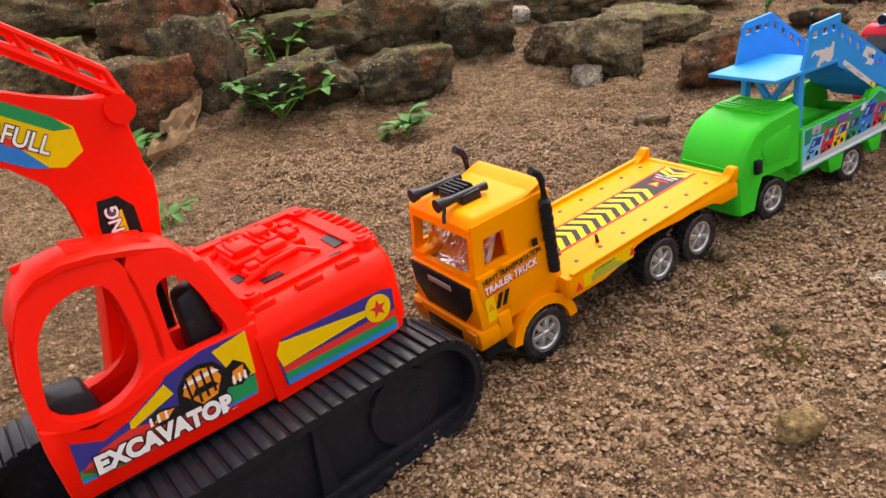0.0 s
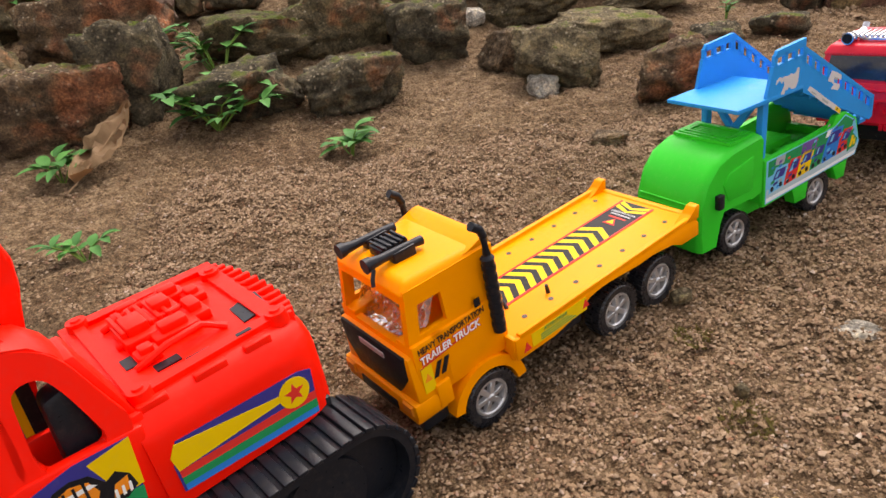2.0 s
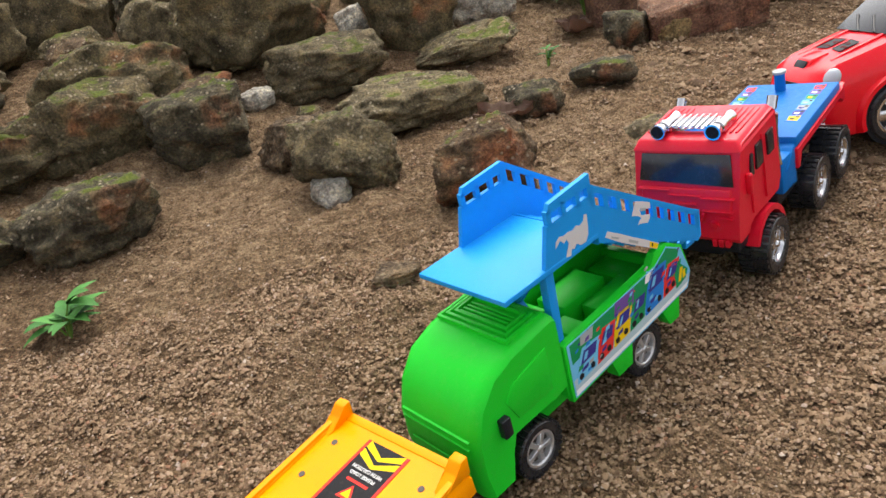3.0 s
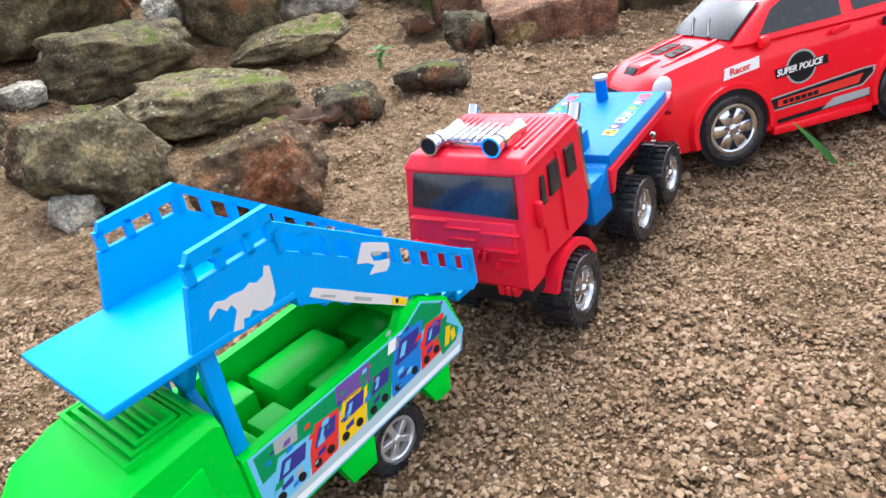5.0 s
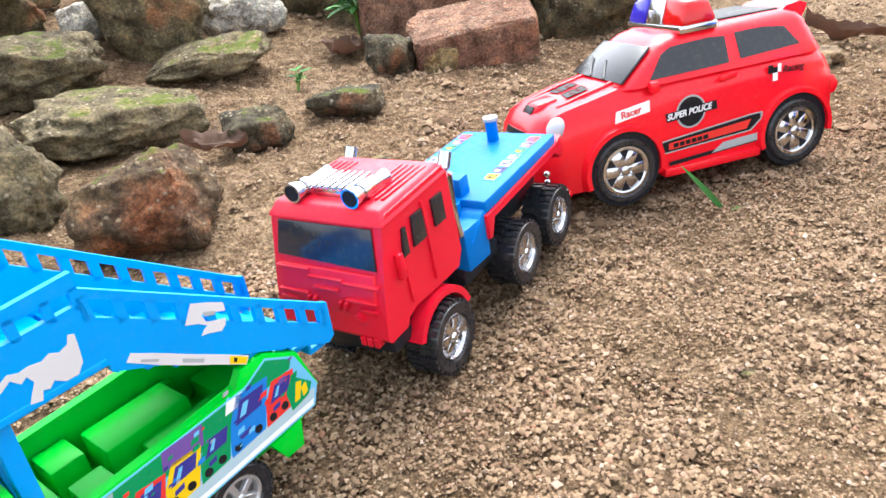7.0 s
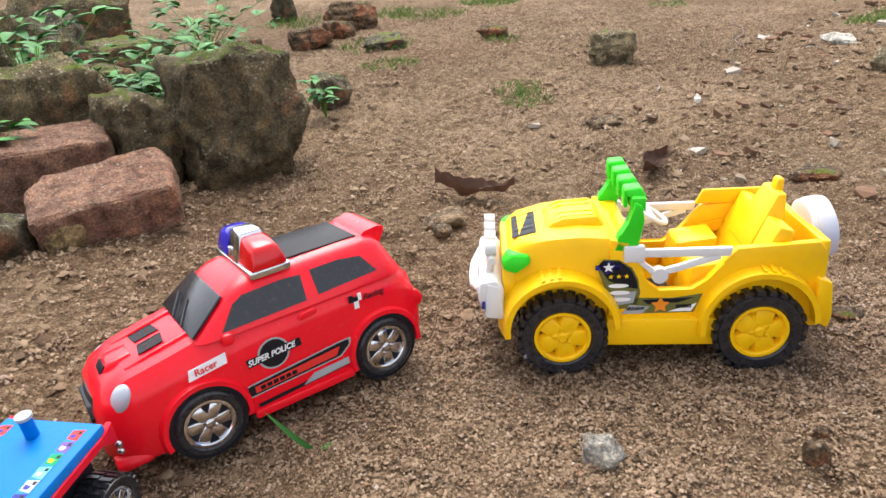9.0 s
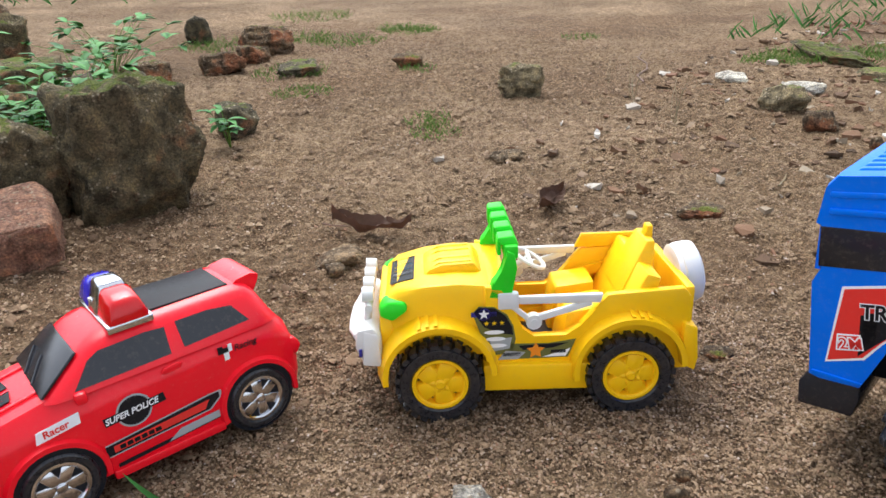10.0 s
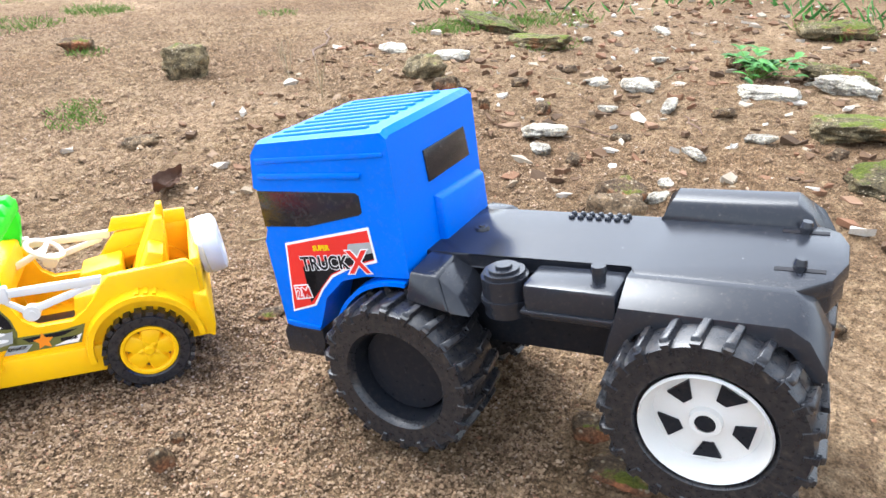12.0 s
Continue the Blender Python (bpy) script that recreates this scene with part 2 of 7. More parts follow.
LEAF = leafy("weed_leaf", (0.025, 0.105, 0.02), (0.085, 0.25, 0.05), 0.62)
BLADE = leafy("grass_blade", (0.06, 0.14, 0.02), (0.17, 0.28, 0.05))
TUFT = leafy("yellowish_moss", (0.15, 0.12, 0.035), (0.27, 0.23, 0.08), 0.9)
DRY = leafy("dry_leaf", (0.12, 0.07, 0.05), (0.22, 0.14, 0.105), 0.7)
DRY_PALE = leafy("pale_dry_leaf", (0.27, 0.16, 0.085), (0.38, 0.25, 0.14), 0.6)
STRAW = leafy("dry_straw", (0.2, 0.15, 0.08), (0.35, 0.3, 0.2), 0.8)


# ---- making meshes: models in millimetres, x ahead, y to the thing's left ----
def quick(bm, smooth=30):
    bmesh.ops.recalc_face_normals(bm, faces=bm.faces)
    return bm


def mesh_of(name, bm, mats, scale=0.001, smooth=True):
    quick(bm)
    bmesh.ops.scale(bm, vec=(scale,) * 3, verts=bm.verts)
    me = bpy.data.meshes.new(name)
    bm.to_mesh(me)
    bm.free()
    for m in mats if isinstance(mats, (list, tuple)) else [mats]:
        me.materials.append(m)
    if smooth:
        me.shade_smooth()
        me.set_sharp_from_angle(angle=radians(38))
    return me


def pieces(name, bm, mat, parent, label=""):
    """Each separate piece of bm as a part of its own."""
    left = set(bm.verts)
    while left:
        seed, isle = [left.pop()], []
        while seed:
            v = seed.pop()
            isle.append(v)
            for e in v.link_edges:
                o = e.other_vert(v)
                if o in left:
                    left.discard(o)
                    seed.append(o)
        one, at = bmesh.new(), {}
        for v in isle:
            at[v] = one.verts.new(v.co)
        for f in {f for v in isle for f in v.link_faces}:
            one.faces.new([at[v] for v in f.verts])
        part(name, one, mat, parent, label)
    bm.free()


def part(name, bm, mat, parent, label="", at=None):
    ob = new(name, mesh_of(name, bm, mat) if isinstance(bm, bmesh.types.BMesh) else bm)
    ob.parent = parent
    if at is not None:
        ob.matrix_basis = at
    return tagged(ob, label)


def thing(name, m, label, category, group=""):
    ob = new(name)
    ob.matrix_basis = m
    ob.empty_display_size = 0.02
    return tagged(ob, label, category, group)


def rest(x, y, z, heading, nose_up=0.0, left_up=0.0):
    return pose(x, y, z, 0, 0, heading) @ pose(0, 0, 0, 0, -nose_up, 0) @ pose(0, 0, 0, left_up, 0, 0)


def bev(bm, geom_faces, b, seg=2):
    if b:
        edges = list({e for f in geom_faces for e in f.edges})
        bmesh.ops.bevel(bm, geom=edges, offset=b, segments=seg, affect="EDGES", profile=0.5, clamp_overlap=True)


def solid(bm, low, high, b=0.0, seg=2):
    """A block between two loops of corners of the same count."""
    a = [bm.verts.new(p) for p in low]
    c = [bm.verts.new(p) for p in high]
    fs = [bm.faces.new(a[::-1]), bm.faces.new(c)]
    k = len(a)
    fs += [bm.faces.new((a[i], a[(i + 1) % k], c[(i + 1) % k], c[i])) for i in range(k)]
    bev(bm, fs, b, seg)
    return bm


def box(bm, x0, x1, y0, y1, z0, z1, b=0.6):
    q = ((x0, y0), (x1, y0), (x1, y1), (x0, y1))
    return solid(bm, [(*p, z0) for p in q], [(*p, z1) for p in q], b)


def side_prism(bm, pts, y0, y1, b=0.6):
    """A profile in x and z, drawn out from y0 to y1."""
    return solid(bm, [(x, y0, z) for x, z in pts], [(x, y1, z) for x, z in pts], b)


def front_prism(bm, pts, x0, x1, b=0.6):
    return solid(bm, [(x0, y, z) for y, z in pts], [(x1, y, z) for y, z in pts], b)


def top_prism(bm, pts, z0, z1, b=0.6):
    return solid(bm, [(x, y, z0) for x, y in pts], [(x, y, z1) for x, y in pts], b)


def framed(bm, outer, inner, depth):
    """A wall with an opening: a ring between two loops, drawn out by the vector depth."""
    k = len(outer)
    d = Vector(depth)
    o0, i0 = [bm.verts.new(p) for p in outer], [bm.verts.new(p) for p in inner]
    o1, i1 = [bm.verts.new(Vector(p) + d) for p in outer], [bm.verts.new(Vector(p) + d) for p in inner]
    for i in range(k):
        j = (i + 1) % k
        for q in ((o0[i], o0[j], i0[j], i0[i]), (o1[j], o1[i], i1[i], i1[j]), (o0[j], o0[i], o1[i], o1[j]), (i0[i], i0[j], i1[j], i1[i])):
            bm.faces.new(q)
    return bm


def cyl(bm, p0, p1, r0, r1=None, seg=20, cap=True):
    p0, p1 = Vector(p0), Vector(p1)
    r1 = r0 if r1 is None else r1
    q = (p1 - p0).to_track_quat("Z", "Y")
    ring = [q @ Vector((math.cos(a), math.sin(a), 0)) for a in (2 * math.pi * i / seg for i in range(seg))]
    a = [bm.verts.new(p0 + r0 * v) for v in ring]
    c = [bm.verts.new(p1 + r1 * v) for v in ring]
    for i in range(seg):
        bm.faces.new((a[i], a[(i + 1) % seg], c[(i + 1) % seg], c[i]))
    if cap:
        bm.faces.new(a[::-1])
        bm.faces.new(c)
    return bm


def tube(bm, pts, r, seg=10):
    pts = [Vector(p) for p in pts]
    rings = []
    for i, p in enumerate(pts):
        d = (pts[min(i + 1, len(pts) - 1)] - pts[max(i - 1, 0)]).normalized()
        q = d.to_track_quat("Z", "Y")
        rr = r[i] if isinstance(r, (list, tuple)) else r
        rings.append([bm.verts.new(p + q @ Vector((rr * math.cos(a), rr * math.sin(a), 0))) for a in (2 * math.pi * k / seg for k in range(seg))])
    for a, c in zip(rings, rings[1:]):
        for k in range(seg):
            bm.faces.new((a[k], a[(k + 1) % seg], c[(k + 1) % seg], c[k]))
    bm.faces.new(rings[0][::-1])
    bm.faces.new(rings[-1])
    return bm


def loft(bm, loops, cap=True, closed=True):
    rows = [[bm.verts.new(p) for p in loop] for loop in loops]
    k = len(rows[0])
    for a, c in zip(rows, rows[1:]):
        for i in range(k if closed else k - 1):
            bm.faces.new((a[i], a[(i + 1) % k], c[(i + 1) % k], c[i]))
    if cap and closed:
        bm.faces.new(rows[0][::-1])
        bm.faces.new(rows[-1])
    return bm


def lathe_y(bm, profile, seg=36, centre=(0, 0, 0)):
    """Turns (radius, y) round the y axis."""
    rows = []
    for i in range(seg):
        a = 2 * math.pi * i / seg
        rows.append([bm.verts.new((centre[0] + r * math.cos(a), centre[1] + y, centre[2] + r * math.sin(a))) for r, y in profile])
    for i in range(seg):
        a, c = rows[i], rows[(i + 1) % seg]
        for k in range(len(profile) - 1):
            bm.faces.new((a[k], a[k + 1], c[k + 1], c[k]))
    bmesh.ops.remove_doubles(bm, verts=bm.verts, dist=0.001)
    return bm


def rounded(pts, times=2):
    """A closed loop of points with its corners cut round."""
    for _ in range(times):
        nxt = []
        for a, b in zip(pts, list(pts[1:]) + [pts[0]]):
            nxt += [tuple(p * 0.75 + q * 0.25 for p, q in zip(a, b)), tuple(p * 0.25 + q * 0.75 for p, q in zip(a, b))]
        pts = nxt
    return pts


def decal(name, parent, m, shapes, label=""):
    """A printed sheet: flat shapes (points, ink, layer) laid on one another in the plane of m, u to the right, v up, in millimetres."""
    bm = bmesh.new()
    inks = []
    for pts, mat, layer in shapes:
        if mat not in inks:
            inks.append(mat)
        area = sum(a[0] * b[1] - b[0] * a[1] for a, b in zip(pts, list(pts[1:]) + [pts[0]]))
        pts = list(pts) if area > 0 else list(pts)[::-1]
        lo = [bm.verts.new((u, v, -0.15)) for u, v in pts]
        hi = [bm.verts.new((u, v, 0.12 + 0.1 * layer)) for u, v in pts]
        fs = [bm.faces.new(hi)]
        k = len(pts)
        fs += [bm.faces.new((lo[i], lo[(i + 1) % k], hi[(i + 1) % k], hi[i])) for i in range(k)]
        for f in fs:
            f.material_index = inks.index(mat)
    bmesh.ops.scale(bm, vec=(0.001,) * 3, verts=bm.verts)
    me = bpy.data.meshes.new(name)
    bm.to_mesh(me)
    bm.free()
    for mat in inks:
        me.materials.append(mat)
    ob = new(name, me)
    ob.parent = parent
    ob.matrix_basis = m
    return tagged(ob, label)


def plane_at(o, u, v):
    """The matrix of a plane through o (millimetres) with u to the right and v up."""
    u = Vector(u).normalized()
    n = u.cross(Vector(v)).normalized()
    v = n.cross(u)
    m = Matrix((u, v, n)).transposed().to_4x4()
    m.translation = Vector(o) * 0.001
    return m


def lettering(name, text, size, mat, parent, m, lift=0.5, shear=0.0, bold=0.0, align="LEFT", wide=1.0, label=""):
    cu = bpy.data.curves.new(name, "FONT")
    cu.body, cu.size, cu.shear, cu.offset, cu.align_x, cu.extrude = text, size * 0.001, shear, bold * 0.001, align, 0.00012
    tmp = bpy.data.objects.new(name, cu)
    scene.collection.objects.link(tmp)
    me = bpy.data.meshes.new_from_object(tmp.evaluated_get(bpy.context.evaluated_depsgraph_get()))
    bpy.data.objects.remove(tmp)
    me.materials.clear()
    me.materials.append(mat)
    ob = new(name, me)
    ob.parent = parent
    ob.matrix_basis = m @ Matrix.Translation((0, 0, lift * 0.001)) @ Matrix.Diagonal((wide, 1, 1, 1))
    return tagged(ob, label)


def ring_pts(cx, cy, r, k=20, ry=None):
    return [(cx + r * math.cos(2 * math.pi * i / k), cy + (ry or r) * math.sin(2 * math.pi * i / k)) for i in range(k)]


def star_pts(cx, cy, r, k=5, inner=0.42, turn=90):
    return [(cx + (r if i % 2 == 0 else r * inner) * math.cos(radians(turn + 180 * i / k)), cy + (r if i % 2 == 0 else r * inner) * math.sin(radians(turn + 180 * i / k))) for i in range(2 * k)]


def rect(u0, v0, u1, v1):
    return [(u0, v0), (u1, v0), (u1, v1), (u0, v1)]


# ---- ground ----
def sstep(a, b, v):
    t = min(1.0, max(0.0, (v - a) / (b - a)))
    return t * t * (3 - 2 * t)


def swell(x, y, cx, cy, s, h):
    return h * math.exp(-((x - cx) ** 2 + (y - cy) ** 2) / (2 * s * s))


def ground(x, y):
    """The lie of the land: level under the toys, rising to the rubble bank and to the littered slope."""
    line = 0.42 + 0.55 * min(max(x, -0.6), 0.7)
    d = max(0.0, y - line)
    z = 0.055 * (1 - math.exp(-d / 0.28)) * (1 - 0.65 * sstep(0.3, 1.1, x))
    z += 0.14 * sstep(0.45, 1.3, d) * (1 - sstep(0.2, 0.85, x))
    z += 0.04 * sstep(1.15, 1.95, x) * (1 - sstep(0.8, 1.3, y))
    z += swell(x, y, 1.08, 0.09, 0.07, 0.02)
    return z


def crumble(x, y):
    v = Vector((x, y, 0.3))
    return 0.006 * noise.noise(v * 9) + 0.005 * noise.noise(v * 31) + 0.0045 * noise.noise(v * 78) + 0.003 * noise.noise(v * 170)


def surface(x, y):
    near = 1 - sstep(2.5, 5.0, max(abs(x - 0.6), abs(y - 0.8)))
    return ground(x, y) + near * crumble(x, y)


def spread(lo, hi, step, far):
    vals = list(np.arange(lo, hi, step))
    s, v = step, hi
    while v < far:
        vals.append(v)
        s *= 1.1
        v += s
    vals.append(far)
    s, v = step, lo
    while v > -far:
        s *= 1.1
        v -= s
        vals.insert(0, max(v, -far))
    return vals


def build_ground():
    xs, ys = spread(-0.6, 2.4, 0.006, 60.0), spread(0.1, 1.75, 0.006, 60.0)
    verts = [(x, y, surface(x, y)) for y in ys for x in xs]
    w = len(xs)
    faces = [(j * w + i, j * w + i + 1, (j + 1) * w + i + 1, (j + 1) * w + i) for j in range(len(ys) - 1) for i in range(w - 1)]
    me = bpy.data.meshes.new("ground")
    me.from_pydata(verts, [], faces)
    me.materials.append(SOIL)
    me.shade_smooth()
    return tagged(new("ground", me), "damp brown sandy soil strewn with grit", "ground", kind="structure")


build_ground()

OCTA = np.array([(1, 0, 0), (-1, 0, 0), (0, 1, 0), (0, -1, 0), (0, 0, 1), (0, 0, -1)], float)
OCTA_F = np.array([(0, 2, 4), (2, 1, 4), (1, 3, 4), (3, 0, 4)])  # the underside is in the soil


def scatter_crumbs(name, count, x0, x1, y0, y1, smin, smax, seed, label, mat, clumped=0.0):
    """Loose grains; a share of them sticks together in small raised clumps."""
    rng = np.random.default_rng(seed)
    verts = np.empty((count * 6, 3))
    faces = np.empty((count * 4, 3), int)
    heap = [(x0, y0)]
    for i in range(count):
        up = 0.0
        if rng.random() < clumped:
            if rng.random() < 0.07:
                heap = [(rng.uniform(x0, x1), rng.uniform(y0, y1))]
            x, y = heap[0][0] + rng.normal(0, 0.0034), heap[0][1] + rng.normal(0, 0.0034)
            up = 0.0016 * abs(rng.normal())
        else:
            x, y = rng.uniform(x0, x1), rng.uniform(y0, y1)
        s = (smin + (smax - smin) * rng.random() ** 3) * (1 + 0.45 * noise.noise(Vector((x * 14, y * 14, 7))))
        a = rng.uniform(0, 6.283)
        p = OCTA * (s * rng.uniform(0.7, 1.2, (6, 1))) * (1, 1, 0.85) + rng.normal(0, 0.18 * s, (6, 3))
        c, n = math.cos(a), math.sin(a)
        verts[i * 6 : i * 6 + 6, 0] = x + c * p[:, 0] - n * p[:, 1]
        verts[i * 6 : i * 6 + 6, 1] = y + n * p[:, 0] + c * p[:, 1]
        verts[i * 6 : i * 6 + 6, 2] = surface(x, y) + 0.25 * s + up + p[:, 2]
        faces[i * 4 : i * 4 + 4] = OCTA_F + i * 6
    me = bpy.data.meshes.new(name)
    me.from_pydata(verts.tolist(), [], faces.tolist())
    me.materials.append(mat)
    me.shade_smooth()
    return tagged(new(name, me), label, "grit", kind="stuff")


scatter_crumbs("grit", 370000, -0.25, 1.2, 0.2, 0.78, 0.0008, 0.0019, 5, "coarse golden-brown sand grains and soil crumbs", GRIT, 0.35)
scatter_crumbs("sand", 110000, -0.6, 1.7, 0.14, 1.3, 0.0009, 0.0022, 15, "sand grains and soil crumbs at the foot of the stones", GRIT, 0.4)
scatter_crumbs("coarse_sand", 60000, 0.3, 2.7, -0.1, 2.2, 0.0012, 0.0026, 6, "loose sandy crumbs over the farther soil", GRIT, 0.3)
scatter_crumbs("gravel", 7000, -0.7, 2.7, -0.2, 2.2, 0.0013, 0.0032, 9, "small soil lumps and gravel over the ground", LUMPS)
scatter_crumbs("soil_lumps", 11000, 0.5, 2.3, 0.72, 2.1, 0.002, 0.0062, 19, "crumbly soil lumps on the open ground", LUMPS, 0.3)


# ---- rubble ----
def rock_mesh(name, w, d, h, seed, mat, sub=4, rough=1.0):
    bm = bmesh.new()
    bmesh.ops.create_icosphere(bm, subdivisions=sub, radius=1.0)
    off = Vector((seed * 3.17, seed * 1.31, seed * 0.77))
    rng = random.Random(seed)
    cuts = []
    for _ in range(9):
        n = Vector((rng.gauss(0, 1), rng.gauss(0, 1), rng.gauss(0, 0.8))).normalized()
        cuts.append((n, rng.uniform(0.58, 0.88)))
    for v in bm.verts:
        p = v.co.lerp(v.co / max(abs(c) for c in v.co), 0.62) * 0.8
        for n, k in cuts:
            e = p.dot(n) - k
            if e > 0:
                p -= n * e * 0.97
        p *= 1 + rough * (0.14 * noise.noise(p * 1.3 + off) + 0.12 * noise.noise(p * 3.1 + off) + 0.075 * noise.noise(p * 7 + off) + 0.055 * noise.noise(p * 15 + off) + 0.045 * noise.noise(p * 32 + off))
        v.co = (p.x * w * 0.64, p.y * d * 0.66, p.z * h * 0.74)
    me = bpy.data.meshes.new(name)
    bm.to_mesh(me)
    bm.free()
    me.materials.append(mat)
    me.shade_smooth()
    return me


def rock(name, mat, label, category, x, y, w, d, h, turn, seed, lift=0.0):
    sub = 5 if w > 0.085 and seed < 200 else 4 if w > 0.03 else 3
    ob = new(name, rock_mesh(name, w, d, h, seed, mat, sub))
    rng = random.Random(seed + 500)
    ob.matrix_basis = pose(x, y, surface(x, y) + h * 0.36 + lift, rng.uniform(-8, 8), rng.uniform(-8, 8), turn + rng.uniform(-15, 15))
    return tagged(ob, label, category, "rubble stones")


def R(*a, **k):
    return rock("broken_brick", STONE_RED, "weathered piece of red-brown brick rubble lying on the soil", "brick piece", *a, **k)


def D(*a, **k):
    return rock("dark_stone", STONE_DARK, "damp dark stone resting on the soil", "stone", *a, **k)


def M(*a, **k):
    return rock("mossy_stone", STONE_MOSS, "rubble stone with yellow-green moss in the bank", "stone", *a, **k)


def G(*a, **k):
    return rock("grey_stone", STONE_GREY, "grey-brown gritty stone on the soil", "stone", *a, **k)


def S(*a, **k):
    return rock("soil_clod", CLOD, "crumbly brown lump of soil", "clod", *a, **k)


def W(*a, **k):
    return rock("pale_chip", STONE_PALE, "pale broken plaster chip on the soil", "chip", *a, **k)


def Y(*a, **k):
    return rock("clay_lump", CLAY, "yellowish lump of dry clay on the soil", "clod", *a, **k)


R(-0.431, 0.917, 0.147, 0.110, 0.083, 27, 1)
D(-0.354, 0.960, 0.105, 0.079, 0.116, 22, 2)
R(-0.463, 1.145, 0.195, 0.146, 0.095, 23, 3)
M(-0.676, 1.201, 0.202, 0.152, 0.098, 30, 4)
M(-0.595, 1.017, 0.156, 0.117, 0.077, 31, 5)
D(-0.227, 0.959, 0.143, 0.107, 0.065, 15, 6)
D(-0.082, 0.962, 0.125, 0.094, 0.057, 6, 7)
M(-0.232, 1.129, 0.161, 0.121, 0.067, 13, 8)
M(-0.128, 1.170, 0.181, 0.136, 0.076, 7, 9)
D(0.022, 1.122, 0.127, 0.095, 0.073, 0, 10)
S(0.124, 1.035, 0.087, 0.065, 0.051, -6, 11)
G(0.172, 0.955, 0.105, 0.08, 0.074, -12, 12)
R(0.292, 0.852, 0.094, 0.08, 0.064, -17, 13)
M(-0.097, 1.273, 0.190, 0.143, 0.084, 17, 14)
M(0.093, 1.383, 0.207, 0.155, 0.118, 6, 15)
G(0.178, 1.252, 0.155, 0.116, 0.059, 2, 16)
G(0.266, 1.104, 0.158, 0.119, 0.051, -4, 17)
M(0.321, 1.364, 0.136, 0.102, 0.106, -6, 18)
G(0.378, 1.278, 0.139, 0.104, 0.040, -10, 19)
D(0.395, 1.008, 0.061, 0.046, 0.035, -14, 20)
D(0.489, 1.047, 0.073, 0.055, 0.027, -20, 21)
W(0.081, 1.207, 0.045, 0.034, 0.027, 8, 22)
W(0.148, 0.920, 0.038, 0.028, 0.026, 6, 23)
W(0.236, 1.404, 0.049, 0.037, 0.041, -1, 24)
G(-0.086, 1.499, 0.069, 0.052, 0.076, 14, 25)
G(-0.029, 1.468, 0.067, 0.050, 0.073, 11, 26)
M(-0.234, 1.632, 0.197, 0.147, 0.163, 18, 27)
M(0.093, 1.687, 0.226, 0.170, 0.077, 5, 28)
R(0.794, 1.525, 0.170, 0.127, 0.071, -18, 30)
W(0.448, 1.457, 0.118, 0.088, 0.062, -2, 31)
M(0.537, 1.678, 0.171, 0.128, 0.082, -6, 32)
M(0.684, 1.700, 0.162, 0.121, 0.113, -12, 33)
M(0.980, 2.029, 0.248, 0.186, 0.114, -19, 34)
Y(0.642, 1.165, 0.046, 0.036, 0.03, -16, 36)
D(0.582, 1.179, 0.062, 0.047, 0.044, -12, 37)
G(0.465, 0.881, 0.052, 0.039, 0.016, -6, 38)
M(0.925, 1.275, 0.18, 0.15, 0.175, -21, 39)
M(0.808, 1.345, 0.13, 0.12, 0.125, -10, 82)
R(1.121, 2.869, 0.266, 0.200, 0.185, -13, 41)
M(0.881, 1.802, 0.181, 0.136, 0.092, -14, 42)
D(1.200, 1.476, 0.076, 0.057, 0.059, -31, 43)
G(1.780, 1.263, 0.101, 0.076, 0.067, -53, 44)
R(1.780, 2.246, 0.146, 0.110, 0.083, -33, 45)
R(1.516, 2.058, 0.112, 0.084, 0.056, -30, 46)
R(1.656, 2.135, 0.086, 0.064, 0.047, -32, 47)
D(1.759, 2.626, 0.084, 0.063, 0.092, -28, 48)
R(1.869, 1.719, 0.078, 0.059, 0.031, -44, 49)
D(1.618, 1.865, 0.106, 0.080, 0.030, -35, 50)
S(1.405, 1.001, 0.055, 0.041, 0.018, -53, 51)
G(1.891, 0.747, 0.081, 0.061, 0.039, -73, 52)
R(1.805, 0.655, 0.054, 0.041, 0.033, -76, 53)
S(0.991, 0.923, 0.053, 0.040, 0.013, -38, 54)
S(0.967, 0.895, 0.022, 0.017, 0.012, -38, 55)
R(1.397, 0.668, 0.056, 0.042, 0.012, -69, 56)
R(1.104, 0.512, 0.028, 0.021, 0.008, -72, 57)
R(1.486, 0.261, 0.065, 0.049, 0.024, -79, 58)
M(2.159, 0.017, 0.121, 0.091, 0.027, -93, 59)
W(2.057, 0.766, 0.075, 0.057, 0.017, -64, 60)
W(1.977, 0.423, 0.039, 0.029, 0.013, -76, 61)
W(1.954, 0.343, 0.059, 0.045, 0.020, -79, 62)
W(2.078, 0.004, 0.104, 0.078, 0.024, -94, 63)
W(1.552, 0.217, 0.019, 0.015, 0.010, -82, 64)
W(2.065, 0.920, 0.066, 0.050, 0.015, -60, 65)
W(1.974, 0.125, 0.091, 0.068, 0.020, -89, 66)
W(1.666, 0.423, 0.066, 0.050, 0.015, -72, 67)
R(0.907, 0.452, 0.016, 0.012, 0.016, -35, 68)
R(0.930, 0.459, 0.010, 0.008, 0.007, -37, 69)
R(1.030, 0.149, 0.046, 0.034, 0.011, -82, 70)
R(1.067, 0.178, 0.035, 0.027, 0.014, -79, 71)
R(1.733, 0.552, 0.018, 0.013, 0.019, -67, 72)
W(0.812, 0.552, 0.027, 0.020, 0.016, -64, 73)
W(0.260, 0.419, 0.028, 0.021, 0.006, -30, 74)
Y(0.147, 0.281, 0.020, 0.015, 0.016, -24, 75)
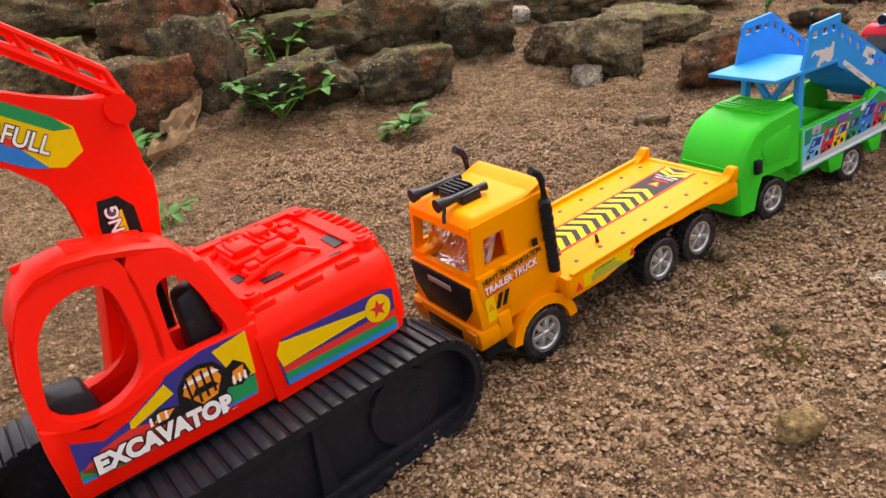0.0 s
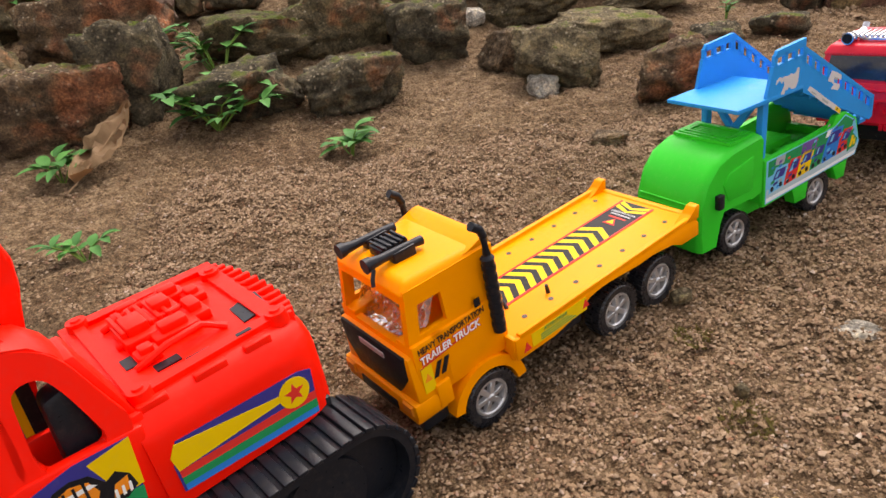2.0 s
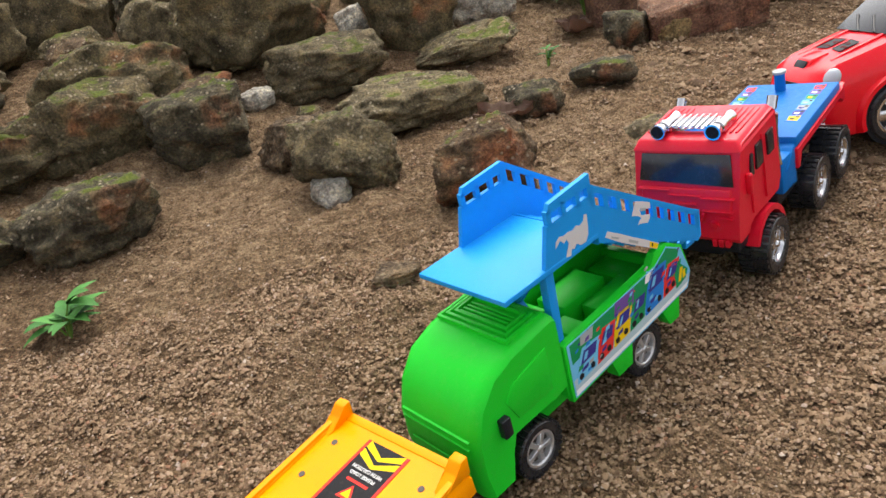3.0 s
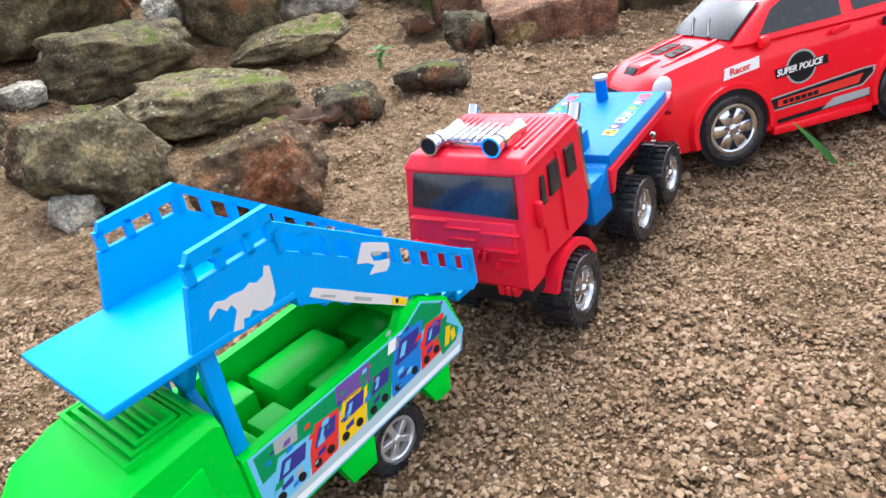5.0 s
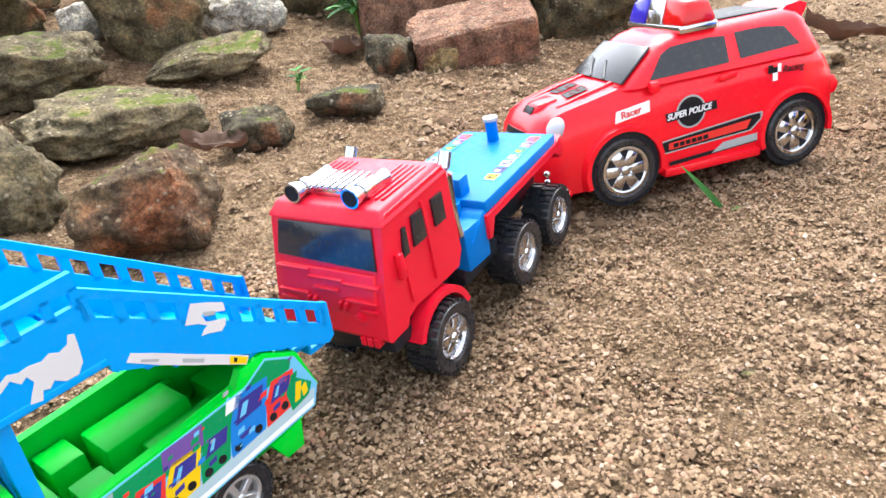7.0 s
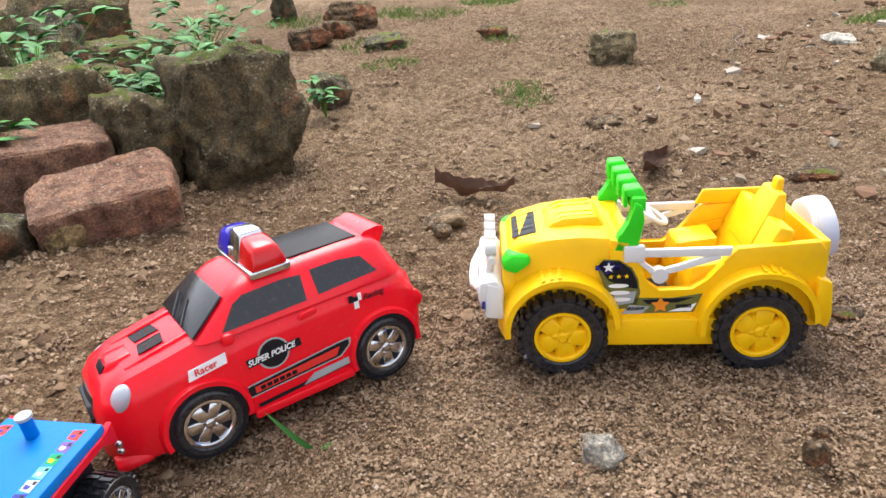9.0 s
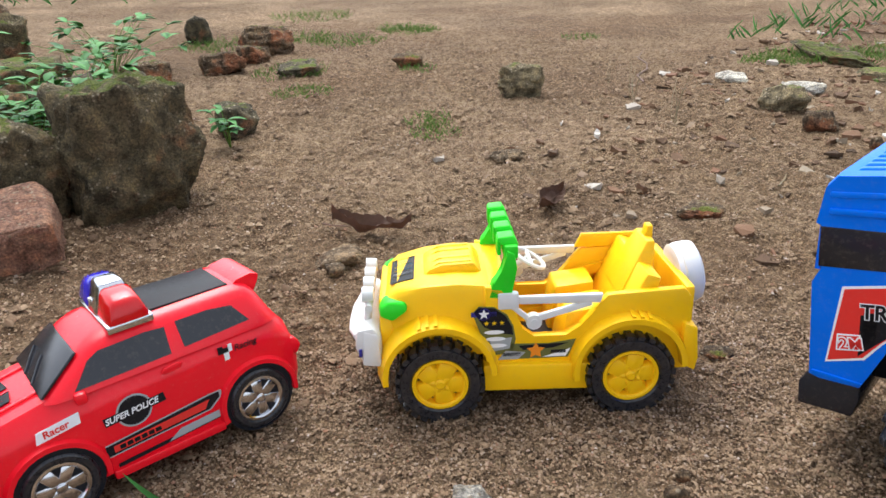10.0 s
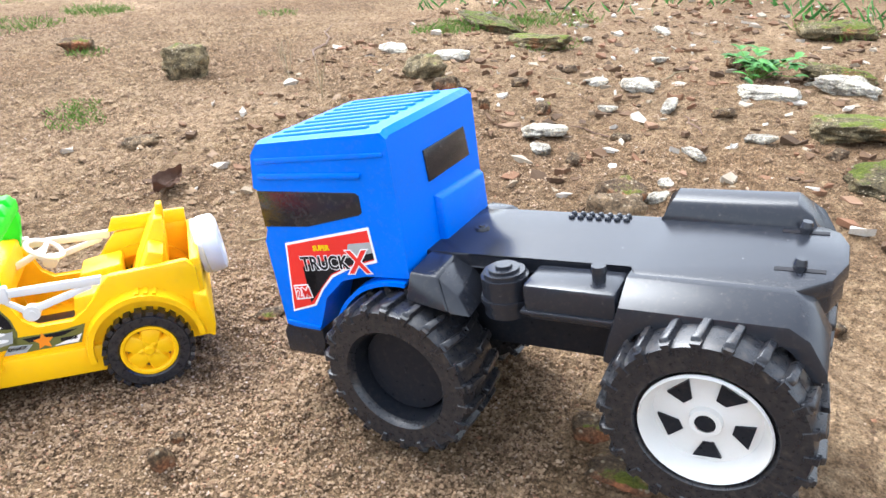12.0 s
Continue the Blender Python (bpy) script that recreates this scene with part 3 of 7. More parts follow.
G(0.175, 0.379, 0.008, 0.006, 0.008, -22, 76)
S(0.186, 0.739, 0.042, 0.032, 0.009, -13, 77)
G(0.172, 0.476, 0.015, 0.011, 0.009, -16, 78)
R(0.246, 0.513, 0.006, 0.005, 0.006, -24, 79)
G(0.557, 0.554, 0.009, 0.007, 0.002, -48, 80)

M(0.62, 1.64, 0.22, 0.16, 0.17, -8, 83)
D(0.85, 2.05, 0.2, 0.15, 0.17, -12, 84)
M(0.72, 1.9, 0.24, 0.18, 0.19, -5, 85)
D(1.03, 1.77, 0.15, 0.11, 0.1, -20, 86)
M(1.0, 2.35, 0.26, 0.2, 0.2, -15, 87)
R(1.3, 2.05, 0.11, 0.08, 0.07, -25, 88)
S(1.415, 0.25, 0.066, 0.05, 0.05, -40, 94)
M(2.44, 0.84, 0.26, 0.1, 0.03, 50, 95)
M(2.28, 0.66, 0.2, 0.09, 0.025, 40, 96)
M(1.82, -0.02, 0.15, 0.1, 0.03, -80, 97)
M(1.65, -0.05, 0.12, 0.08, 0.024, -70, 98)
M(2.62, 0.02, 0.16, 0.1, 0.04, -80, 99)
for i, (cx, cy, cw) in enumerate(((2.0, 0.36, 0.05), (1.98, 0.43, 0.04), (1.985, 0.13, 0.07), (1.61, 0.41, 0.055), (1.66, 0.2, 0.05), (2.11, 0.03, 0.08), (1.99, 0.33, 0.045), (1.51, 0.22, 0.04), (2.36, 0.55, 0.07), (2.5, 0.4, 0.06), (1.8, 0.36, 0.035), (1.74, 0.12, 0.05), (2.2, 0.35, 0.06), (1.86, 0.27, 0.06))):
    W(cx, cy, cw, cw * (0.3 + 0.06 * (i % 4)), 0.01, -95 + 37 * (i % 5), 110 + i)
for i, (cx, cy, cw) in enumerate(((1.58, 0.35, 0.03), (1.77, 0.46, 0.035), (1.9, 0.55, 0.04), (2.05, 0.5, 0.03), (1.69, 0.31, 0.028), (1.83, 0.18, 0.035), (1.72, 0.02, 0.03), (2.2, 0.2, 0.05), (1.5, 0.09, 0.03), (1.38, 0.1, 0.024), (1.3, 0.02, 0.026), (1.25, 0.33, 0.016))):
    R(cx, cy, cw, cw * 0.7, cw * 0.4, 25 * i, 130 + i)


def old_brick(x, y, w, d, h, turn, tilt, roll, seed):
    bm = bmesh.new()
    solid(bm, [(-w / 2, -d / 2, 0), (w * 0.42, -d / 2, 0), (w / 2, d * 0.3, 0), (w * 0.44, d / 2, 0), (-w * 0.4, d / 2, 0), (-w / 2, d * 0.2, 0)], [(-w / 2, -d * 0.48, h), (w * 0.4, -d / 2, h), (w * 0.5, d * 0.28, h * 0.96), (w * 0.42, d / 2, h), (-w * 0.36, d * 0.48, h), (-w * 0.5, d * 0.16, h * 0.97)], 0.008, 3)
    bmesh.ops.triangulate(bm, faces=bm.faces[:])
    bmesh.ops.subdivide_edges(bm, edges=bm.edges[:], cuts=7, use_grid_fill=True)
    bmesh.ops.recalc_face_normals(bm, faces=bm.faces)
    for v in bm.verts:
        v.co += v.normal * (0.004 * noise.noise(v.co * 45) + 0.0022 * noise.noise(v.co * 130) + 0.0014 * noise.noise(v.co * 300))
    me = mesh_of("red_brick", bm, BRICK, 1.0)
    ob = new("red_brick", me)
    ob.matrix_basis = pose(x, y, surface(x, y) - 0.004, tilt, roll, turn)
    return tagged(ob, "old weathered red brick with worn edges lying on soil", "brick")


old_brick(0.706, 1.2, 0.17, 0.115, 0.062, -12, 10, -3, 1)
old_brick(0.68, 1.345, 0.17, 0.11, 0.085, -10, 4, 2, 2)
M(0.7, 1.5, 0.24, 0.12, 0.15, -10, 81)

# smaller stones packed between the large ones of the bank
TAKEN = [(o.location.x, o.location.y, max(o.dimensions.x, 0.03) * 0.45) for o in scene.objects if o.get("group") == "rubble stones"]
bank = random.Random(31)
made = 0
for _ in range(2600):
    x, y = bank.uniform(-0.95, 0.62), bank.uniform(0.95, 2.1)
    if y < 1.0 + 0.25 * max(0, x) + 0.12 * bank.random() or made > 95 or (x > 0.3 and y < 1.5):
        continue
    s = bank.choice((0.04, 0.06, 0.09, 0.13, 0.16))
    if any((x - a) ** 2 + (y - c) ** 2 < (r + s * 0.36) ** 2 for a, c, r in TAKEN):
        continue
    TAKEN.append((x, y, s * 0.45))
    made += 1
    bank.choice((M, M, M, D, G, R))(x, y, s, s * bank.uniform(0.6, 0.9), s * bank.uniform(0.45, 0.8), bank.uniform(0, 180), 200 + made, lift=bank.uniform(0, 0.02))

# ---- wheels ----
WHEELS = {}


def wheel_meshes(style, r, w):
    """Tyre, rim and inner dish of one kind of wheel, its axle along y, its face towards +y."""
    key = (style, r, w)
    if key in WHEELS:
        return WHEELS[key]
    h = w / 2
    ri = r * {"low": 0.72, "big": 0.6, "dish": 0.6, "deep": 0.62}.get(style, 0.64)
    tread = 0.93 if style in ("big", "dish", "jeep") else 0.96
    bm = bmesh.new()
    lathe_y(bm, [(ri * 0.96, h * 0.2), (ri, h * 0.82), (ri * 1.08, h * 0.98), (r * 0.9, h), (r * tread, h * 0.8), (r * (tread + 0.01), 0), (r * tread, -h * 0.8), (r * 0.9, -h), (ri * 0.6, -h * 0.95), (ri * 0.5, h * 0.15)], 48)
    lugs = {"low": 0, "big": 22, "dish": 22, "deep": 26, "jeep": 24}.get(style, 30)
    for i in range(lugs):
        a = 2 * math.pi * i / lugs
        for s in (1, -1):
            lug = bmesh.new()
            if style in ("big", "dish"):
                solid(lug, [(-r * 0.055, s * h * 0.1, r * 0.91), (r * 0.045, s * h * 0.1, r * 0.91), (r * 0.1, s * h * 0.99, r * 0.9), (-r * 0.01, s * h * 0.99, r * 0.9)][:: s], [(-r * 0.04, s * h * 0.1, r * 1.005), (r * 0.03, s * h * 0.1, r * 1.005), (r * 0.085, s * h * 0.93, r * 0.995), (r * 0.005, s * h * 0.93, r * 0.995)][:: s], 0.5, 1)
                solid(lug, [(r * 0.0, s * h * 0.9, r * 0.8), (r * 0.08, s * h * 0.9, r * 0.8), (r * 0.1, s * h * 0.9, r * 0.96), (-r * 0.01, s * h * 0.9, r * 0.96)][:: -s], [(r * 0.02, s * h * 1.04, r * 0.83), (r * 0.06, s * h * 1.04, r * 0.83), (r * 0.085, s * h * 1.04, r * 0.94), (r * 0.005, s * h * 1.04, r * 0.94)][:: -s], 0)
            else:
                d = 0.5 if s > 0 else 0.0
                k = 2 * math.pi / lugs * r * 0.3
                box(lug, -k + d * k * 2, k + d * k * 2, min(s * h * 0.08, s * h * 0.94), max(s * h * 0.08, s * h * 0.94), r * 0.92, r * 1.015, 0)
            rot = Matrix.Rotation(a, 4, "Y")
            bmesh.ops.transform(lug, matrix=rot, verts=lug.verts)
            tmp = bpy.data.meshes.new("tmp")
            lug.to_mesh(tmp)
            lug.free()
            bm.from_mesh(tmp)
            bpy.data.meshes.remove(tmp)
    tyre = mesh_of("tyre", bm, RUBBER)
    bm = bmesh.new()
    if style == "dish":
        lathe_y(bm, [(0.01, -h * 0.1), (ri * 0.2, -h * 0.1), (ri * 0.25, -h * 0.25), (ri * 0.93, -h * 0.3), (ri * 0.99, h * 0.75)], 40)
        cyl(bm, (0, -h * 0.3, 0), (0, h * 0.25, 0), r * 0.075)
        box(bm, -r * 0.02, r * 0.02, h * 0.2, h * 0.32, -r * 0.05, r * 0.05, 0.3)
        rim = mesh_of("rim", bm, BLACK)
    elif style == "big":
        lathe_y(bm, [(ri * 0.2, h * 0.52), (ri * 0.82, h * 0.42), (ri * 0.88, h * 0.72), (ri * 0.97, h * 0.98), (ri * 1.0, h * 0.9)], 48)
        lathe_y(bm, [(ri * 0.16, h * 0.66), (ri * 0.24, h * 0.66), (ri * 0.26, h * 0.5)], 24)
        rim = mesh_of("rim", bm, WHITE)
    else:
        mat = {"jeep": YELLOW_J, "low": CHROME, "deep": CHROME}.get(style, SILVER)
        lathe_y(bm, [(ri * 0.8, h * 0.3), (ri * 0.84, h * 0.8), (ri * 0.9, h * 0.9), (ri * 1.0, h * 0.88), (ri * 1.02, h * 0.6)], 40)
        n = {"jeep": 5, "six": 6, "low": 6, "deep": 6}.get(style, 5)
        if style == "jeep":
            lathe_y(bm, [(ri * 0.5, h * 0.62), (ri * 0.56, h * 0.72), (ri * 0.62, h * 0.6)], 40)
        for i in range(n):
            a = 2 * math.pi * i / n + 0.3
            sp = bmesh.new()
            k = ri * {"jeep": 0.44, "low": 0.32, "deep": 0.28}.get(style, 0.2)
            solid(sp, [(-k * 0.75, h * 0.35, ri * 0.12), (k * 0.75, h * 0.35, ri * 0.12), (k, h * 0.35, ri * 0.88), (-k, h * 0.35, ri * 0.88)], [(-k * 0.55, h * 0.86, ri * 0.12), (k * 0.55, h * 0.86, ri * 0.12), (k * 0.75, h * 0.72, ri * 0.88), (-k * 0.75, h * 0.72, ri * 0.88)], 0.25, 1)
            bmesh.ops.transform(sp, matrix=Matrix.Rotation(a, 4, "Y"), verts=sp.verts)
            tmp = bpy.data.meshes.new("tmp")
            sp.to_mesh(tmp)
            sp.free()
            bm.from_mesh(tmp)
            bpy.data.meshes.remove(tmp)
        lathe_y(bm, [(0.01, h * 0.98), (ri * 0.13, h * 0.98), (ri * 0.2, h * 0.88), (ri * 0.26, h * 0.55)], 24)
        if style == "deep":
            for i in range(36):
                a = 2 * math.pi * i / 36
                box(bm, ri * 0.93 * math.cos(a) - 0.35, ri * 0.93 * math.cos(a) + 0.35, h * 0.85, h * 1.0, ri * 0.93 * math.sin(a) - 0.35, ri * 0.93 * math.sin(a) + 0.35, 0)
        rim = mesh_of("rim", bm, mat)
    bm = bmesh.new()
    if style == "big":
        # rim isn't pierced; five black prisms paint the dark of its holes
        for i in range(5):
            a0 = 2 * math.pi * i / 5 + 0.25
            pts = [(rr * ri * math.cos(a0 + da), rr * ri * math.sin(a0 + da)) for rr, da in ((0.42, -0.26), (0.72, -0.3), (0.74, 0.3), (0.42, 0.14))]
            side_prism(bm, pts, h * 0.3, h * 0.52, 0)
        cyl(bm, (0, h * 0.4, 0), (0, h * 0.64, 0), ri * 0.15)
    else:
        cyl(bm, (0, h * 0.0, 0), (0, h * 0.3, 0), ri * 0.9)
    dish = mesh_of("wheel_dish", bm, BLACK if style in ("big", "dish") else CHROME if style in ("low", "deep") else GREY_D)
    WHEELS[key] = (tyre, rim, dish)
    return WHEELS[key]


def wheel(parent, x, y_out, z, r, w, style, side=1, spin=0.0):
    tyre, rim, dish = wheel_meshes(style, r, w)
    m = pose(x * 0.001, side * (y_out - w / 2) * 0.001, z * 0.001, 0, 0, 0 if side > 0 else 180) @ pose(0, 0, 0, 0, spin, 0)
    hub = part("wheel", dish, None, parent, at=m)
    part("tyre", tyre, None, hub)
    if style != "dish":
        part("rim", rim, None, hub)
    else:
        part("hub", rim, None, hub)
    return hub


def arch(bm, cx, cz, r0, r1, y0, y1, a0, a1, seg=14, lip=0.0):
    """A mudguard: a strip bent round (cx, cz) between two angles, from y0 to y1."""
    prev = None
    for i in range(seg + 1):
        a = radians(a0 + (a1 - a0) * i / seg)
        c, s = math.cos(a), math.sin(a)
        q = [bm.verts.new((cx + rr * c, y, cz + rr * s)) for rr, y in ((r0, y0), (r1, y0), (r1 - lip, y1), (r0, y1))]
        if prev:
            for k in range(4):
                bm.faces.new((prev[k], prev[(k + 1) % 4], q[(k + 1) % 4], q[k]))
        else:
            bm.faces.new(q[::-1])
        prev = q
    bm.faces.new(prev)
    return bm


LEFT_U, LEFT_V = (-1, 0, 0), (0, 0, 1)


# ---- excavator ----
def excavator():
    ex = thing("toy_excavator", rest(-0.082, 0.347, -0.018, -140, -2, 0) @ Matrix.Scale(1.07, 4), "red plastic toy excavator with black tracks and printed stickers", "toy excavator")
    for s in (1, -1):
        y0, y1 = (27, 59) if s > 0 else (-71, -39)
        loop, r, x0, x1, zc = [], 27.5, -20, 146, 45.5
        for i in range(13):
            a = radians(90 + 180 * i / 12)
            loop.append((x0 + r * math.cos(a), zc + r * math.sin(a)))
        for i in range(13):
            a = radians(-90 + 180 * i / 12)
            loop.append((x1 + r * math.cos(a), zc + r * math.sin(a)))
        inner = [(x0 + (x - x0) * 0.86 if x < x0 else x1 + (x - x1) * 0.86 if x > x1 else x, zc + (z - zc) * 0.86) for x, z in loop]
        bm = framed(bmesh.new(), [(x, y0, z) for x, z in loop], [(x, y0, z) for x, z in inner], (0, y1 - y0, 0))
        track = part("track", bm, BLACK, ex, "black ribbed rubber track")
        bm = bmesh.new()
        pads = 24
        for i in range(pads):
            x = x0 + (x1 - x0) * (i + 0.5) / pads
            for z0, z1 in ((72.4, 74.4), (16.6, 18.6)):
                box(bm, x - 2.3, x + 2.3, y0 - 0.8, y1 + 0.8, z0, z1, 0.5)
        for cx, a0 in ((x0, 90), (x1, -90)):
            for i in range(15):
                a = radians(a0 + 180 * (i + 0.5) / 15)
                lug = box(bmesh.new(), r - 0.6, r + 1.8, y0 - 0.8, y1 + 0.8, -2.3, 2.3, 0.5)
                bmesh.ops.transform(lug, matrix=Matrix.Translation((cx, 0, zc)) @ Matrix.Rotation(-a, 4, "Y"), verts=lug.verts)
                tmp = bpy.data.meshes.new("tmp")
                lug.to_mesh(tmp)
                lug.free()
                bm.from_mesh(tmp)
                bpy.data.meshes.remove(tmp)
        pieces("track_pad", bm, BLACK, track)
        bm = bmesh.new()
        side_prism(bm, [(x0 + (x - x0) * 0.98 if x < x0 else x, z) for x, z in inner], min(y0, y1) + 11, max(y0, y1) - 9, 0.4)
        yf = y1 - 9 if s > 0 else y0 + 9
        for cx in (-4,):
            cyl(bm, (cx, yf - 2, zc), (cx, yf + 2.5 * s, zc), 21, 20, 32)
        side_prism(bm, [(-40, 22), (160, 22), (160, 28), (-40, 28)], min(yf, yf + 5 * s), max(yf, yf + 5 * s), 0.5)
        for cx in (44, 112):
            side_prism(bm, [(cx - 3, 24), (cx + 6, 24), (cx + 1, 66), (cx - 2, 66)], min(yf, yf + 4 * s), max(yf, yf + 4 * s), 0.5)
        part("track_frame", bm, BLACK, ex)
    bm = cyl(bmesh.new(), (52, -6, 40), (52, -6, 78), 34, 34, 32)
    box(bm, -10, 118, -40, 28, 26, 62, 2)
    part("undercarriage", bm, BLACK, ex)
    bm = bmesh.new()
    side_prism(bm, [(-28, 72), (132, 76), (132, 82), (-28, 78)], -46, 32, 1)
    part("base_plate", bm, BLACK, ex)
    # engine housing: rounded shoulders, its back bowed in plan
    def housing(x, inset, top):
        half = [(36, 75), (36.5, 90), (36.5, 107), (35, 113), (31, 118), (25, 120.6), (10, 121.4)]
        near = [(x, y - inset, 75 + (z - 75) * (top - 75) / 46.4) for y, z in half]
        far = [(x, -34 - (y + inset * -1 - 1), 75 + (z - 75) * (top - 75) / 46.4) for y, z in half[::-1]]
        return near + far
    bm = loft(bmesh.new(), [housing(*q) for q in ((49, 0, 121.4), (46, 0, 121.4), (20, 0, 121.4), (-8, 0, 121.4), (-18, 1.2, 121), (-25, 4, 119.5), (-30, 9, 116.5), (-33, 16, 111), (-34.5, 25, 103))])
    eng = part("engine_housing", bm, RED, ex)
    bm = bmesh.new()
    framed(bm, [(45, -62, 120.6), (45, 26, 120.6), (-22, 24, 120.6), (-24, -58, 120.6)], [(40, -55, 120.6), (40, 20, 120.6), (-15, 18, 120.6), (-16, -52, 120.6)], (0, 0, 2.4))
    for x, y, a, b2, hh in ((26, -20, 8, 12, 7), (12, -26, 7, 8, 8), (14, -6, 10, 6, 6), (2, -14, 5, 9, 6), (29, 1, 5, 5, 4), (4, -38, 7, 5, 6), (22, -42, 8, 4, 5), (-4, -30, 5, 6, 4)):
        box(bm, x - a, x + a, y - b2, y + b2, 120.8, 123.4 + hh * 0.5, 1.2)
        box(bm, x - a * 0.6, x + a * 0.6, y - b2 * 0.6, y + b2 * 0.6, 122.4, 124 + hh, 1)
    for i in range(6):
        box(bm, 31 - 4 * i, 33 - 4 * i, -36, -14, 123, 129.5, 0.5)
    for x, y in ((-19, -44), (-20, 22), (41, 24), (42, -58)):
        cyl(bm, (x, y, 119), (x, y, 124.8), 5.2, 4.6, 20)
        cyl(bm, (x, y, 124), (x, y, 125.8), 2.6, 2.2, 14)
    for i in range(13):
        a = radians(-62 + 124 * i / 12)
        x, y = -14 - 19.5 * math.cos(a) ** 0.6, -17 + 44 * math.sin(a)
        box(bm, x - 1, x + 8.5, y - 1.3, y + 1.3, 113, 121.9 - 1.6 * abs(math.cos(a)), 0.6)
    for y in (-40, -18, 6):
        tube(bm, [(36, y, 122), (22, y + 2, 127), (6, y - 1, 126.5), (-3, y + 3, 122)], 1.6, 8)
    for x0, x1, y0, y1 in ((33, 45, 27, 31), (8, 22, 27, 31), (-12, 0, 27, 31), (46, 48.5, -50, 24)):
        box(bm, x0, x1, y0, y1, 116, 121.2, 0.8)
    pieces("engine_detail", bm, RED, eng, "moulded engine part in red plastic")
    # no recesses here: black blocks paint the shade inside the cover's slots
    bm = bmesh.new()
    top_prism(bm, [(-10, -4), (-25, -8), (-23, 10), (-9, 13)], 120.9, 121.9, 0)
    box(bm, 20, 30.5, 9, 14.5, 120.9, 121.9, 0)
    box(bm, 9, 19.5, 16.2, 19.6, 120.9, 121.9, 0)
    box(bm, -8, -1, 21, 23.4, 120.9, 123.3, 0)
    box(bm, 34, 39, -8, 2, 120.9, 121.9, 0)
    pieces("opening", bm, BLACK, eng, "black block painting the dark of a slot in the engine cover")
    # cab: lower wall, posts and roof
    bm = bmesh.new()
    wall = [(48, 77), (137, 80), (136, 118), (129, 113), (119, 106.5), (111, 108.5), (97, 116.5), (88, 119), (46, 117)]
    side_prism(bm, wall, 30, 35.5, 1.2)
    side_prism(bm, wall, 5, 9, 1.2)
    front_prism(bm, [(7, 78), (35, 78), (35, 104), (32, 108), (10, 108), (7, 104)], 131, 137, 1.2)
    box(bm, 48, 134, 8, 32, 77, 82, 0.5)
    box(bm, 44, 50, -68, 32, 78, 120, 0.8)
    box(bm, 48, 116, -48, -14, 77, 88, 1)
    pieces("cab_wall", bm, RED, ex)
    bm = bmesh.new()
    out = [(136.5, 113), (134, 134), (128, 152), (121, 165), (113, 170.5), (103, 171.5), (84, 167), (82, 140), (85, 115), (108, 108)]
    inn = [(130.5, 117), (127, 134), (123, 146), (117, 154), (110, 158), (101, 159.5), (92, 157), (90.5, 138), (93, 119), (112, 110)]
    for y0, y1, lean in ((20, 26, 11), (5, 9, 1)):
        framed(bm, [(x, y0 + (165 - z) / 60 * lean, z) for x, z in rounded(out)], [(x, y0 + (165 - z) / 60 * lean, z) for x, z in rounded(inn)], (0, y1 - y0, 0))
    out = [(88, 113), (84, 140), (85, 166), (68, 161), (59, 153), (53, 135), (46, 117), (60, 112)]
    inn = [(81, 117), (78.5, 140), (77, 150), (67, 150), (63, 141), (60, 130), (56.5, 117), (68, 115.5)]
    framed(bm, [(x, 20 + (165 - z) / 60 * 11, z) for x, z in rounded(out)], [(x, 20 + (165 - z) / 60 * 11, z) for x, z in rounded(inn)], (0, 6, 0))
    loops = [[(x, 3.5, z - 4), (x, 26.5, z - 4), (x, 26.5, z - 1.5), (x, 23, z + 0.6), (x, 14, z + 1.2), (x, 7, z + 0.6), (x, 3.5, z - 1.5)] for x, z in ((129, 152), (126, 158.5), (121.5, 165.5), (114, 170.5), (104, 172), (92, 170.4), (78, 166.6), (66, 162), (60, 155), (57.5, 149))]
    loft(bm, loops)
    for i in range(6):
        solid(bm, [(70, 5.4 + 3.2 * i, 162), (101, 5.4 + 3.2 * i, 170.5), (101, 7.2 + 3.2 * i, 170.5), (70, 7.2 + 3.2 * i, 162)], [(71, 5.6 + 3.2 * i, 165.8), (100, 5.6 + 3.2 * i, 173.6), (100, 7 + 3.2 * i, 173.6), (71, 7 + 3.2 * i, 165.8)], 0.4)
    box(bm, 112, 119, 5, 8, 166, 171, 0.6)
    solid(bm, [(44, 4, 116), (50, 4, 116), (50, 30, 116), (44, 30, 116)], [(55, 4, 150), (60, 4, 150), (60, 26, 150), (55, 26, 150)], 0.8)
    part("cab_frame", bm, RED, ex)
    bm = bmesh.new()
    box(bm, 60, 82, 12, 28, 82, 100, 3)
    solid(bm, [(56, 11, 90), (74, 11, 90), (74, 28, 90), (56, 28, 90)], [(60, 12, 141), (71, 12, 138), (71, 25, 138), (60, 25, 141)], 3)
    part("seat", bm, BLACK, ex, "black plastic driver seat")
    bm = bmesh.new()
    solid(bm, [(108, 11, 82), (130, 11, 82), (130, 29, 82), (108, 29, 82)], [(115, 11, 121), (130, 11, 123), (130, 29, 123), (115, 29, 121)], 2)
    part("console", bm, BLACK, ex)
    # boom and arm, standing beside the cab
    bm = bmesh.new()
    boom = [(112, 80), (72, 80), (70, 130), (66, 154), (58, 172), (56, 184), (60, 197), (57, 208), (57, 219), (70, 221), (84, 224), (98, 233), (140, 258), (190, 276), (196, 252), (150, 231), (122, 217), (103, 207), (92, 195), (88, 181), (89, 166), (94, 140)]
    side_prism(bm, boom, -13, 5, 2.0)
    bo = part("boom", bm, RED, ex, "red plastic boom with printed labels")
    bm = bmesh.new()
